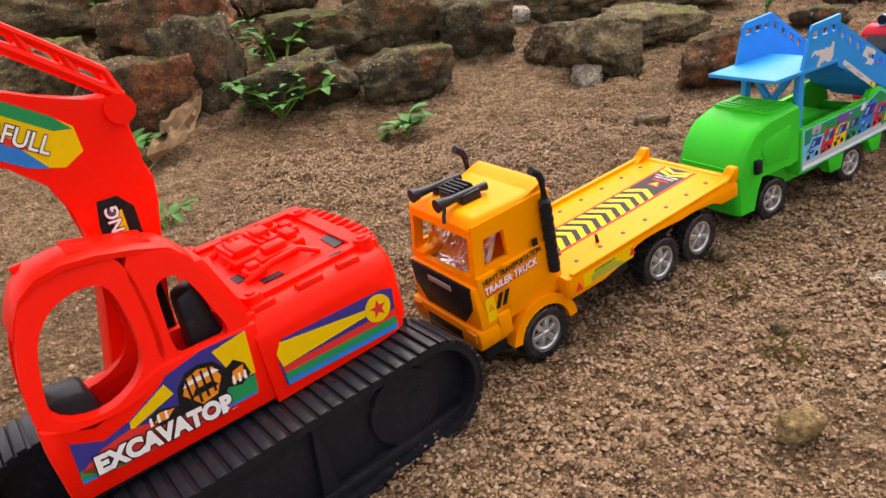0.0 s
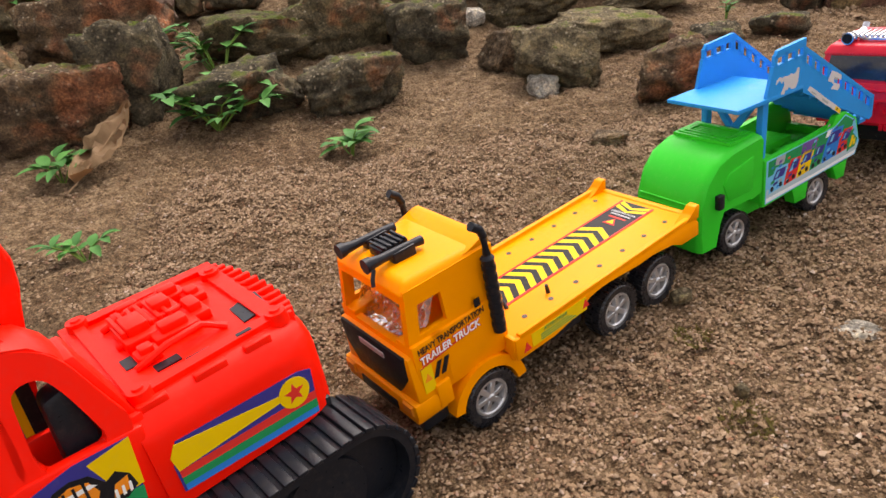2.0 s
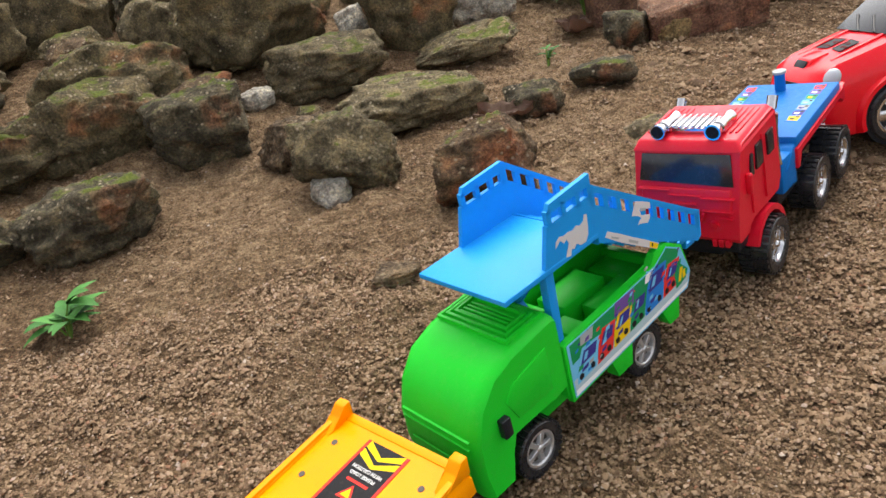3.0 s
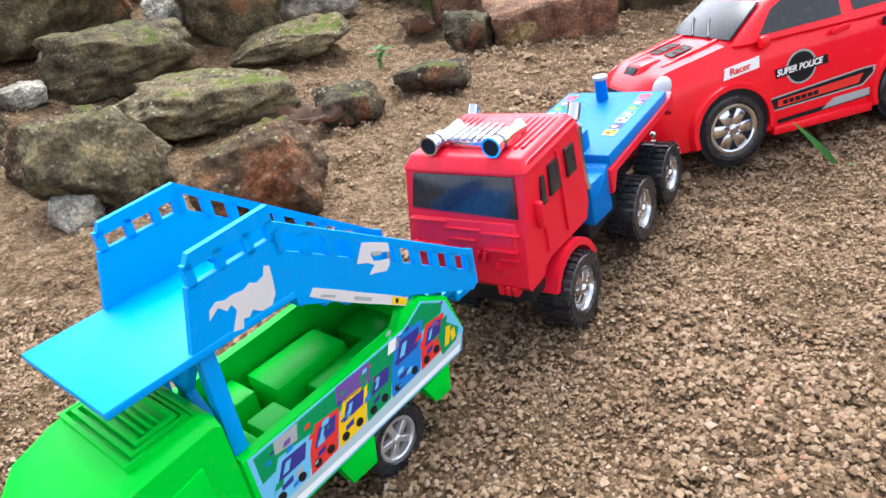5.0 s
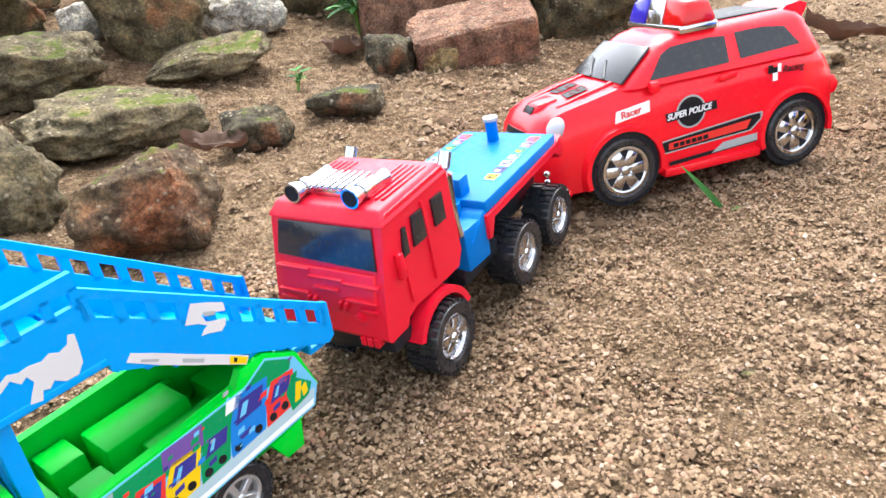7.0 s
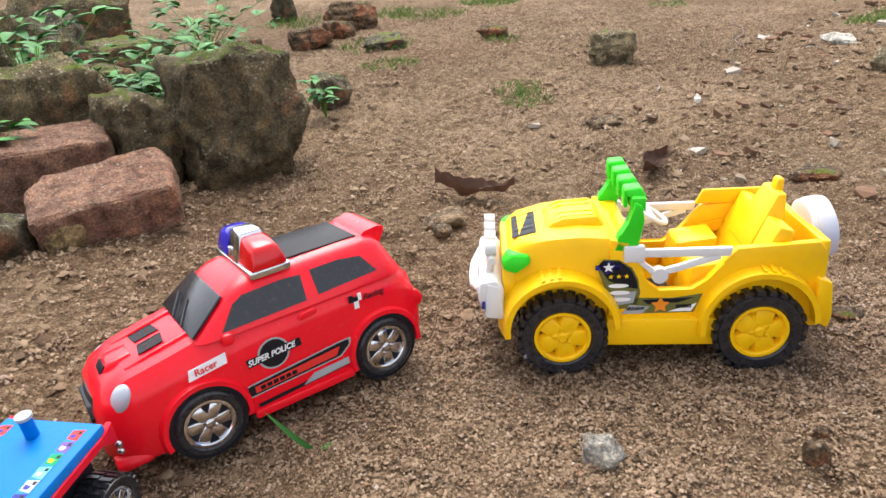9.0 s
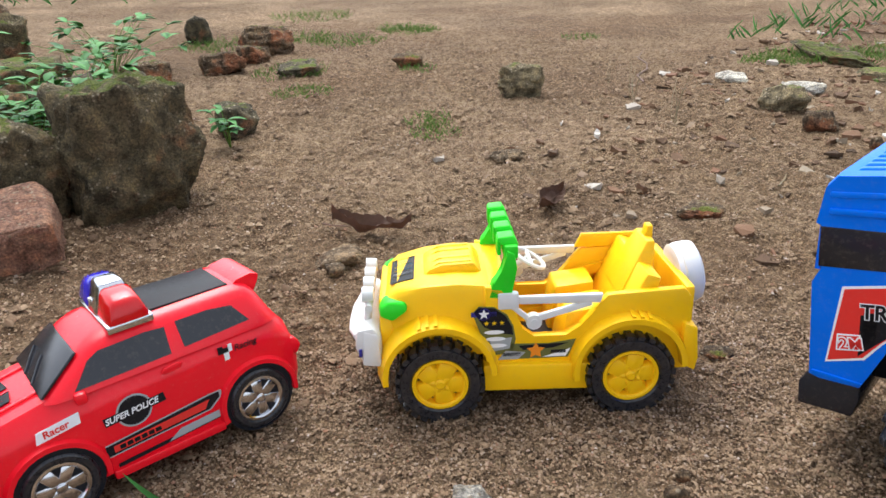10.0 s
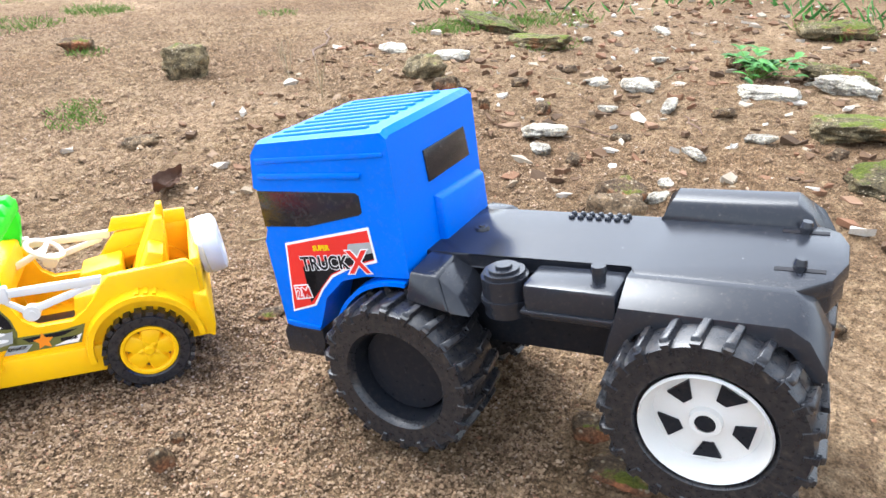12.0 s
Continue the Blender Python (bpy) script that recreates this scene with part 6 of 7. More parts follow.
    bm = side_prism(bmesh.new(), [(-8, 76), (-20, 77), (-22, 80), (-19, 82), (-8, 81), (-6, 78)], 48.6, 50.6, 0.6)
    part("door_handle", bm, RED_CAR, car)
    # light bar
    bm = bmesh.new()
    box(bm, -14, 18, -38, 38, 113, 119, 1.5)
    solid(bm, [(-14, -12, 117), (18, -12, 117), (18, 12, 117), (-14, 12, 117)], [(-6, -11, 141), (10, -11, 141), (10, 11, 141), (-6, 11, 141)], 2.5)
    for i in range(4):
        box(bm, 11, 16.4 - i, -7 + 4 * i, -5 + 4 * i, 116, 128, 0.4)
    bar = part("light_bar", bm, CHROME, car, "chromed light bar")
    for s, mat, nm in ((1, LENS_RED, "red lamp lens"), (-1, LENS_BLUE, "blue lamp lens")):
        bm = solid(bmesh.new(), [(-14, s * 12, 118), (18, s * 12, 118), (17, s * 41, 118), (-13, s * 41, 118)], [(-8, s * 12, 139), (12, s * 12, 139), (11, s * 37, 135), (-7, s * 37, 135)], 4.0)
        part("lamp_lens", bm, mat, bar, nm)
    for x in (72.5, -72.5):
        for s in (1, -1):
            wheel(car, x, 52, 26, 25.5, 17, "low", s, x)


police_car()


# ---- yellow jeep ----
def jeep():
    jp = thing("toy_jeep", rest(0.9655, 0.6255, 0.0, 136, 0, 3), "lemon yellow plastic toy jeep with white bars and green windscreen frame", "toy jeep")
    bm = bmesh.new()
    # bonnet block
    hood = []
    for x, w, z in ((121, 34, 84), (117, 40, 98), (108, 43, 105), (85, 46, 110), (60, 48, 112), (36, 49, 110)):
        hood.append([(x, -w, 50), (x, w, 50), (x, w, z - 8), (x, w - 3, z - 2), (x, w - 9, z), (x, -w + 9, z), (x, -w + 3, z - 2), (x, -w, z - 8)])
    loft(bm, hood)
    scoop, tub, panels = bmesh.new(), bmesh.new(), bmesh.new()
    side_prism(scoop, [(92, 104), (82, 114), (72, 118), (46, 119), (38, 108)], -23, 23, 3)
    for y in (-18, -8, 8, 18):
        side_prism(scoop, [(84, 112), (74, 118.6), (48, 119.8), (48, 116), (80, 110)], y - 2, y + 2, 0.8)
    # tub: floor, sides dipping at the door, tail
    box(tub, -120, 40, -46, 46, 30, 38, 1)
    for s in (1, -1):
        ys = sorted((s * 45, s * 52))
        side_prism(panels, [(40, 30), (40, 110), (26, 108), (18, 92), (12, 72), (2, 64), (-24, 64), (-36, 72), (-46, 88), (-56, 99), (-116, 102), (-122, 94), (-124, 30)], ys[0], ys[1], 1.6)
        ys = sorted((s * 42, s * 57))
        side_prism(panels, [(42, 20), (-44, 18), (-44, 42), (42, 44)], ys[0], ys[1], 2.0)
    box(tub, -126, -118, -48, 48, 36, 101, 2.5)
    box(tub, -122, -60, -20, 20, 38, 60, 1)
    box(tub, 20, 40, -46, 46, 80, 108, 3)
    body = part("body", bm, YELLOW_J, jp)
    part("tub", tub, YELLOW_J, body)
    pieces("side_panel", panels, YELLOW_J, body)
    part("bonnet_scoop", scoop, YELLOW_J, body)
    bm = bmesh.new()
    for y in (-24, 24):
        solid(bm, [(-58, y - 18, 38), (-20, y - 18, 38), (-20, y + 18, 38), (-58, y + 18, 38)], [(-60, y - 17, 84), (-26, y - 17, 80), (-26, y + 17, 80), (-60, y + 17, 84)], 3)
    solid(bm, [(-84, -45, 60), (-62, -45, 60), (-62, 45, 60), (-84, 45, 60)], [(-100, -45, 108), (-88, -45, 112), (-88, 45, 112), (-100, 45, 108)], 2.5)
    solid(bm, [(-72, -24, 84), (-100, -24, 84), (-100, 24, 84), (-72, 24, 84)], [(-95, -16, 128), (-102, -16, 128), (-102, 16, 128), (-95, 16, 128)], 2.0)
    solid(bm, [(-95, -6, 122), (-103, -6, 122), (-103, 6, 122), (-95, 6, 122)], [(-98, -5, 137), (-103, -5, 137), (-103, 5, 137), (-98, 5, 137)], 1.4)
    solid(bm, [(-50, -50, 100), (-118, -50, 100), (-118, -45, 100), (-50, -45, 100)], [(-56, -49, 113), (-118, -49, 113), (-118, -45, 113), (-56, -45, 113)], 1.2)
    pieces("seat", bm, YELLOW_J, jp)
    bm = bmesh.new()
    for s in (1, -1):
        for x in (77, -75):
            y0, y1 = (40, 62) if s > 0 else (-40, -62)
            arch(bm, x, 36, 41, 50.5, y0, y1, -6 if x > 0 else -10, 178, 20, 5)
            for a in (70, 78, 86) if x > 0 else (88, 96, 104):
                arch(bm, x, 36, 46, 51.5, y0, y1 - 1.5 * s, a, a + 3.5, 2, 4)
    side_prism(bm, [(-116, 38), (-128, 30), (-130, 42), (-127, 70), (-116, 74)], -58, 58, 2)
    front_prism(bm, [(-42, 46), (42, 46), (44, 70), (36, 96), (-36, 96), (-44, 70)], 112, 123, 3)
    part("fender", bm, YELLOW_J, body)
    bm = bmesh.new()
    for s in (1, -1):
        solid(bm, [(124, s * 30, 84), (112, s * 30, 80), (99, s * 30, 90), (101, s * 30, 99), (116, s * 30, 99), (123, s * 30, 94)], [(122, s * 48, 86), (112, s * 49, 82), (100, s * 49, 91), (102, s * 47, 97), (114, s * 46, 98), (121, s * 46, 94)], 2.5)
    pieces("headlight_cover", bm, LIME, jp, "lime green headlight cover")
    bm = bmesh.new()
    side_prism(bm, [(122, 44), (138, 48), (143, 60), (141, 76), (128, 78), (122, 70)], -50, 50, 3)
    for y in (-44, 44):
        solid(bm, [(122, y - 9, 44), (138, y - 9, 46), (138, y + 9, 46), (122, y + 9, 44)], [(124, y - 7, 72), (136, y - 7, 76), (136, y + 7, 76), (124, y + 7, 72)], 2.5)
    for y in (-30, -10, 10, 30):
        tube(bm, [(134, y, 70), (132, y, 84), (130, y, 95)], 3.2, 12)
        cyl(bm, (127, y, 98), (136, y, 98), 6, 6.4, 18)
    tube(bm, [(131, -40, 90), (131, 40, 90)], 3.2, 12)
    tube(bm, [(140, -40, 66), (146, -20, 62), (147, 0, 61), (146, 20, 62), (140, 40, 66)], 4, 12)
    part("bumper", bm, WHITE, jp, "white plastic bull bar with lamps")
    bm = box(bmesh.new(), 137.5, 140, 44, 52, 54, 60, 0.3)
    part("bumper_mark", bm, INK_NAVY, jp, "small navy mark")
    # windscreen frame
    bm = bmesh.new()
    for s in (1, -1):
        ys = sorted((s * 42, s * 52))
        side_prism(bm, [(38, 100), (20, 98), (15, 124), (17, 136), (23, 139), (26, 122), (34, 113)], ys[0], ys[1], 1.2)
    box(bm, 14, 25, -50, 50, 131, 142, 2)
    for i in range(4):
        y0 = -44 + 24 * i
        solid(bm, [(13, y0, 141), (27, y0, 141), (27, y0 + 18, 141), (13, y0 + 18, 141)], [(17, y0 + 2, 148), (29, y0 + 2, 147), (29, y0 + 16, 147), (17, y0 + 16, 148)], 1.2)
        box(bm, 26.5, 29.5, y0 + 3, y0 + 15, 132, 146, 1)
    part("windscreen_frame", bm, LIME, jp, "lime green windscreen frame with roof lamps")
    # white door bars and steering wheel
    for s in (1, -1):
        y = s * 51
        bm = bmesh.new()
        box(bm, 14, 30, y - 3.5, y + 3.5, 91, 104.5, 1.5)
        solid(bm, [(16, y - 2.2, 94.5), (16, y + 2.2, 94.5), (-50, y + 2.2, 93), (-50, y - 2.2, 93)], [(16, y - 2.2, 101), (16, y + 2.2, 101), (-52, y + 2.2, 100.5), (-52, y - 2.2, 100.5)], 1)
        solid(bm, [(4, y - 2.0, 77), (4, y + 2.0, 77), (-44, y + 2.0, 91), (-44, y - 2.0, 91)], [(2, y - 2.0, 83.5), (2, y + 2.0, 83.5), (-42, y + 2.0, 95.5), (-42, y - 2.0, 95.5)], 0.8)
        solid(bm, [(18, y - 2.0, 94), (23, y - 2.0, 94), (23, y + 2.0, 94), (18, y + 2.0, 94)], [(0, y - 2.0, 79), (5, y - 2.0, 77), (5, y + 2.0, 77), (0, y + 2.0, 79)], 0.6)
        cyl(bm, (2, y - 3.5, 79), (2, y + 3.5, 79), 6.2, 6.2, 20)
        cyl(bm, (2, y - 4.2, 79), (2, y + 4.2, 79), 3, 3, 14)
        part("door_bar", bm, WHITE, jp)
    bm = bmesh.new()
    ringp = [(-4 + 14 * math.cos(a) * 0.9, -14 + 16 * math.sin(a), 105 + 7 * math.cos(a)) for a in (2 * math.pi * i / 28 for i in range(29))]
    tube(bm, ringp, 2.0, 8)
    tube(bm, [(-4, -28, 105), (-4, 0, 105)], 2.0, 8)
    tube(bm, [(-4, -14, 105), (22, -14, 92)], 3, 10)
    part("steering_wheel", bm, WHITE, jp, "white steering wheel")
    bm = bmesh.new()
    lathe_y(bm, [(0.01, 0), (9, 0), (10, 1.5), (21, 2), (25, 0), (26, -4), (26, -13), (25, -14), (25, -18), (21, -20), (0.01, -20)], 40)
    spare = part("spare_wheel", bm, WHITE, jp, "white plastic spare wheel")
    spare.matrix_basis = pose(-0.144, -0.004, 0.092, 0, 0, 90) @ pose(0, 0, 0, 8, 0, 0)
    # printed stickers
    m = plane_at((45, 52.3, 44), LEFT_U, LEFT_V)
    decal("door_sticker", jp, m, [([(-5, 44), (0, 50), (12, 49), (22, 42), (27, 32), (29, 20), (26, 8), (10, 6), (4, 18), (-1, 32)], INK_OLIVE, 0), ([(-4, 45), (0, 49), (12, 48), (21, 41), (26, 31), (27, 24), (16, 26), (4, 32)], INK_BLACK, 1), ([(8, 20), (26, 22), (24, 12), (12, 10)], INK_GREY, 1), (star_pts(4, 43, 4.6), INK_WHITE, 2), (ring_pts(4, 43, 5.6, 16), INK_NAVY, 1), (rect(-6, 41, 14, 45), INK_NAVY, 1)] + [(star_pts(6 + 6 * i, 35, 2.2), INK_YELLOW, 2) for i in range(3)] + [(ring_pts(12 + i, 27 - 6 * i, 8, 14, 1.8), INK_WHITE, 2) for i in range(3)], "grey military style sticker with stars")
    m2 = plane_at((34, 52.3, 46), LEFT_U, LEFT_V)
    decal("sill_sticker", jp, m2, [([(4, 0), (60, 0), (66, 16), (44, 13), (14, 14)], INK_OLIVE, 0), ([(20, 12), (60, 13), (48, 9), (24, 8)], INK_BLACK, 1), (star_pts(34, 7, 7.5, 5, 0.5), INK_ORANGE, 2), ([(4, 0), (20, 0), (26, 6), (10, 8)], INK_GREY, 1), ([(40, 1), (62, 8), (58, 1)], INK_WHITE, 1), (rect(8, 3, 22, 6), INK_BLACK, 1), (rect(46, 4, 58, 7), INK_BLACK, 1)], "camouflage sticker with plain dark bars")
    m = plane_at((106, 22, 105.6), (-0.02, -1, 0), (-1, 0, 0.24))
    decal("bonnet_sticker", jp, m, [(rect(-4, -8, 44, 12), INK_BLACK, 0), (rect(-2, -6, 8, 10), INK_OLIVE, 1), (rect(10, -6, 18, 10), INK_GREY, 1), (rect(12, -6, 14, 10), INK_WHITE, 2), (rect(20, -5, 28, 3), INK_YELLOW, 1), (rect(20, 4, 30, 10), INK_CYAN, 1), (rect(32, -6, 42, 10), INK_OLIVE, 1), (rect(34, -2, 40, 5), INK_WHITE, 2)], "black and yellow bonnet sticker")
    bm = box(bmesh.new(), -116, 112, -24, 24, 24, 40, 2)
    cyl(bm, (77, -56, 34), (77, 56, 34), 4)
    cyl(bm, (-75, -56, 34), (-75, 56, 34), 4)
    part("chassis", bm, BLACK, jp)
    for x in (77, -75):
        for s in (1, -1):
            wheel(jp, x, 64, 31.5, 35, 26, "jeep", s, x * 0.4)


jeep()


# ---- big blue truck ----
def blue_truck():
    tr = thing("toy_tractor_truck", rest(1.07, 0.19, 0.02, 88, -8, 0), "large royal blue plastic toy truck with bare black chassis", "toy truck")
    bm = bmesh.new()
    cabp = [(208, 78), (214, 80), (215, 150), (210, 160), (210, 190), (214, 192), (209, 218), (202, 226), (96, 234), (92, 230), (92, 132), (128, 130), (150, 124), (168, 108), (178, 86), (182, 78)]
    loft(bm, [[(x if x > 150 else x, y, z - (1.5 if abs(y) > 56 and z > 200 else 0)) for x, z in cabp] for y in (-60, -58, -56, 56, 58, 60)])
    cab = part("cab", bm, ROYAL, tr)
    bm = bmesh.new()
    for i in range(9):
        solid(bm, [(110, -50 + 12 * i, 231), (196, -50 + 12 * i, 224.6), (196, -44 + 12 * i, 224.6), (110, -44 + 12 * i, 231)], [(112, -49 + 12 * i, 234.6), (192, -49 + 12 * i, 228.4), (192, -45 + 12 * i, 228.4), (112, -45 + 12 * i, 234.6)], 0.8)
    for s in (1, -1):
        ys = sorted((s * 59, s * 61.6))
        side_prism(bm, [(206, 199), (118, 202), (116, 204), (116, 206), (206, 203)], ys[0], ys[1], 0.5)
        side_prism(bm, [(206, 210), (96, 217), (96, 220), (206, 214)], ys[0], ys[1] - 0.8, 0.5)
        arch(bm, 102, 64, 62, 66, s * 50, s * 62.5, 18, 96, 14, 1.0)
        side_prism(bm, [(212, 84), (180, 82), (181, 80), (212, 81)], ys[0], ys[1], 0.4)
    framed(bm, [(212, -56, 158), (212, 56, 158), (210, 54, 194), (210, -54, 194)], [(212, -50, 163), (212, 50, 163), (210.5, 48, 189), (210.5, -48, 189)], (3, 0, 0))
    solid(bm, [(94, 14, 128), (94, -58, 128), (94, -58, 172), (94, 14, 176)], [(86, 12, 128), (86, -56, 128), (87, -56, 168), (87, 12, 172)], 1.5)
    pieces("moulding", bm, ROYAL, cab)
    for s in (1, -1):
        ys = sorted((s * 58.5, s * 60.5))
        bm = side_prism(bmesh.new(), [(211.5, 162), (170, 165), (124, 176), (121, 178), (121, 190), (124, 192), (211, 190)], ys[0], ys[1], 0.3)
        part("side_window", bm, GLASS_DARK, tr, "black side window")
    bm = box(bmesh.new(), 209, 212.6, -50, 50, 163, 189, 0.3)
    part("windscreen", bm, GLASS_DARK, tr)
    bm = front_prism(bmesh.new(), [(18, 186), (20, 209), (-40, 209), (-44, 186)], 90.8, 92.4, 0.5)
    part("rear_window", bm, GLASS_DARK, tr)
    bm = bmesh.new()
    side_prism(bm, [(216, 80), (222, 70), (222, 52), (186, 52), (182, 66), (182, 80)], -58, 58, 2)
    part("bumper", bm, CHASSIS, tr)
    m = plane_at((204, 60.2, 92), LEFT_U, LEFT_V)
    decal("door_sticker", tr, m, [([(0, 0), (24, 8), (34, 22), (46, 34), (62, 42), (88, 50), (86, 76), (8, 58)], INK_WHITE, 0), ([(1.5, 2), (23, 9.5), (33, 23), (45, 35.5), (61, 43.5), (86, 51.5), (84.5, 73.6), (9.5, 56.5)], INK_RED, 1), ([(20, 10), (33, 24), (45, 36.5), (61, 44.5), (86, 52.5), (85.6, 58), (50, 50), (20, 40)], INK_BLACK, 2), ([(21, 14), (30, 22), (30, 36), (36, 45), (22, 42)], INK_BLACK, 2), ([(62, 51), (85.5, 57), (85, 65), (66, 62)], INK_GREY, 3), ([(6.5, 11), (21, 14), (21, 26), (6.5, 23.5)], INK_WHITE, 3), ([(7.5, 12.3), (20, 15), (20, 24.8), (7.5, 22.4)], INK_RED, 4)], "red, black and white brand-style door sticker")
    lettering("sticker_lettering_edge", "TRUCK", 14.5, INK_BLACK, tr, m @ plane_at((20, 38, 0), (1, 0.12, 0), (0, 1, 0)), 0.75, 0.1, 0.35, wide=0.92)
    lettering("sticker_lettering", "TRUCK", 14.5, INK_WHITE, tr, m @ plane_at((20, 38, 0), (1, 0.12, 0), (0, 1, 0)), 0.62, 0.1, 0.95, wide=0.92)
    lettering("sticker_lettering_edge", "X", 24, INK_WHITE, tr, m @ plane_at((64, 40, 0), (1, 0.12, 0), (0, 1, 0)), 0.85, 0.1, 1.4)
    lettering("sticker_lettering", "X", 24, INK_RED, tr, m @ plane_at((64, 40, 0), (1, 0.12, 0), (0, 1, 0)), 0.95, 0.1, 0.6)
    lettering("sticker_lettering", "SUPER", 5.4, INK_YELLOW, tr, m @ plane_at((34, 54.5, 0), (1, 0.12, 0), (0, 1, 0)), 0.8, 0.1, 0.25)
    lettering("sticker_lettering_edge", "2M", 11.5, INK_WHITE, tr, m @ plane_at((9, 13, 0), (1, 0.2, 0), (0, 1, 0)), 0.7, 0.0, 0.9)
    lettering("sticker_lettering", "2M", 11.5, INK_RED, tr, m @ plane_at((9, 13, 0), (1, 0.2, 0), (0, 1, 0)), 0.85, 0.0, 0.05)
    # chassis deck
    bm = bmesh.new()
    top_prism(bm, [(94, -48), (94, 34), (60, 32), (-50, 28), (-52, 40), (-140, 40), (-156, 24), (-163, 2), (-163, -24), (-158, -42), (-148, -50), (-60, -50), (60, -50)], 131, 141, 1.6)
    top_prism(bm, [(-140, 34), (-155, 20), (-161, 2), (-161, -24), (-156, -40), (-140, -48)], 118, 131.5, 1.6)
    side_prism(bm, [(92, 110), (92, 133), (-54, 131.5), (-54, 112)], -46, 24, 1)
    box(bm, -54, 92, 23, 26, 104, 134, 0.8)
    for s in (1, -1):
        ya, yb = (30, 72) if s > 0 else (-50, -74)
        solid(bm, [(92, ya, 122), (60, ya, 118), (58, yb, 116), (90, yb, 122)][:: s], [(90, ya, 141), (70, ya, 140), (68, yb - 8 * s, 138), (88, yb - 7 * s, 140)][:: s], 2)
        solid(bm, [(68, ya, 120), (48, ya, 114), (46, yb - 6 * s, 112), (58, yb, 116)][:: s], [(71, ya, 139), (58, ya, 131), (54, yb - 9 * s, 124), (67, yb - 8 * s, 137)][:: s], 1)
    deck = part("chassis", bm, CHASSIS, tr, "black plastic chassis deck")
    # near guard slopes off the deck, the far one rises above it
    guard = [(-50, 141), (-138, 141), (-148, 134), (-157, 116), (-151, 115), (-141, 130), (-136, 134), (-66, 134), (-58, 128), (-46, 106), (-40, 108), (-46, 130)]
    bm = loft(bmesh.new(), [[(x, y, z - d) for x, z in guard] for y, d in ((30, 0.6), (41, 0), (45, 0.4), (59, 7), (64, 10), (65, 14))])
    part("rear_fender", bm, CHASSIS, tr)
    bm = loft(bmesh.new(), [[(x * k - 100 * (1 - k), y, z + d) for x, z in guard] for y, d, k in ((-46, 0.6, 1), (-50, 10, 0.9), (-54, 13, 0.86), (-74, 13, 0.86), (-80, 6, 1))])
    part("rear_fender", bm, CHASSIS, tr)
    bm = bmesh.new()
    box(bm, -48, 10, 30, 62, 114, 138, 3)
    box(bm, -50, 12, 29, 64, 118, 121, 1)
    box(bm, -58, -44, 28, 48, 120, 130, 1.5)
    cyl(bm, (-34, 46, 136), (-34, 46, 144), 4.2, 4.2, 18)
    cyl(bm, (-34, 46, 144), (-34, 46, 148), 5, 4.4, 18)
    part("fuel_tank", bm, CHASSIS, tr, "moulded black fuel tank")
    bm = bmesh.new()
    for r, z0, z1 in ((15.5, 110, 136), (17, 119, 122), (13.5, 135.5, 139), (10, 138.5, 141), (5.5, 140.5, 143)):
        cyl(bm, (28, 46, z0), (28, 46, z1), r, r, 32)
    part("air_tank", bm, CHASSIS, tr)
    # deck is uncut: thin black strips put the slots' shade into colour
    bm = bmesh.new()
    for y in (-38, 16):
        box(bm, -152, -126, y - 2.2, y + 2.2, 140.6, 141.4, 0)
    pieces("slot", bm, INK_BLACK, deck)
    bm = bmesh.new()
    for y in (-38, 16):
        tube(bm, [(-139, y, 139), (-139, y, 145), (-139.6, y, 148.5)], [4.2, 4.0, 3.0], 12)
    for i in range(14):
        bmesh.ops.create_uvsphere(bm, u_segments=8, v_segments=6, radius=2.4, matrix=Matrix.Translation((12 - 6.6 * (i // 2), -46 + 6.5 * (i % 2), 141.6)))
    cyl(bm, (70, -10, 140), (70, -10, 143), 6, 5, 20)
    cyl(bm, (70, -10, 142), (70, -10, 144), 2.6, 2.2, 12)
    pieces("peg", bm, CHASSIS, deck)
    bm = box(bmesh.new(), -120, 190, -26, 26, 70, 112, 2)
    cyl(bm, (102, -64, 64), (102, 64, 64), 7)
    cyl(bm, (-100, -64, 64), (-100, 64, 64), 7)
    part("frame", bm, BLACK, tr)
    for x, st in ((102, "dish"), (-100, "big")):
        for s in (1, -1):
            wheel(tr, x, 86 if s > 0 else 84, 64 if x > 0 else 72, 60, 48, st, s, 11 if x > 0 else 34)


blue_truck()


# ---- plants and dead leaves ----
def leaf_into(bm, base, way, up, length, width, curl=0.15, seg=5):
    """A pointed leaf with a folded midrib, from base along way."""
    way, up = Vector(way).normalized(), Vector(up)
    side = way.cross(up).normalized()
    up = side.cross(way)
    rows = []
    for i in range(seg + 1):
        t = i / seg
        w = width * math.sin(math.pi * min(1, 0.06 + t * 0.94)) ** 0.8 * (1 - 0.35 * t)
        c = Vector(base) + way * length * t + up * (curl * length * (t - 1.6 * t * t))
        rows.append([bm.verts.new(c + side * w * 0.5 + up * w * 0.14), bm.verts.new(c), bm.verts.new(c - side * w * 0.5 + up * w * 0.14)])
    for a, b in zip(rows, rows[1:]):
        for k in range(2):
            bm.faces.new((a[k], a[k + 1], b[k + 1], b[k]))


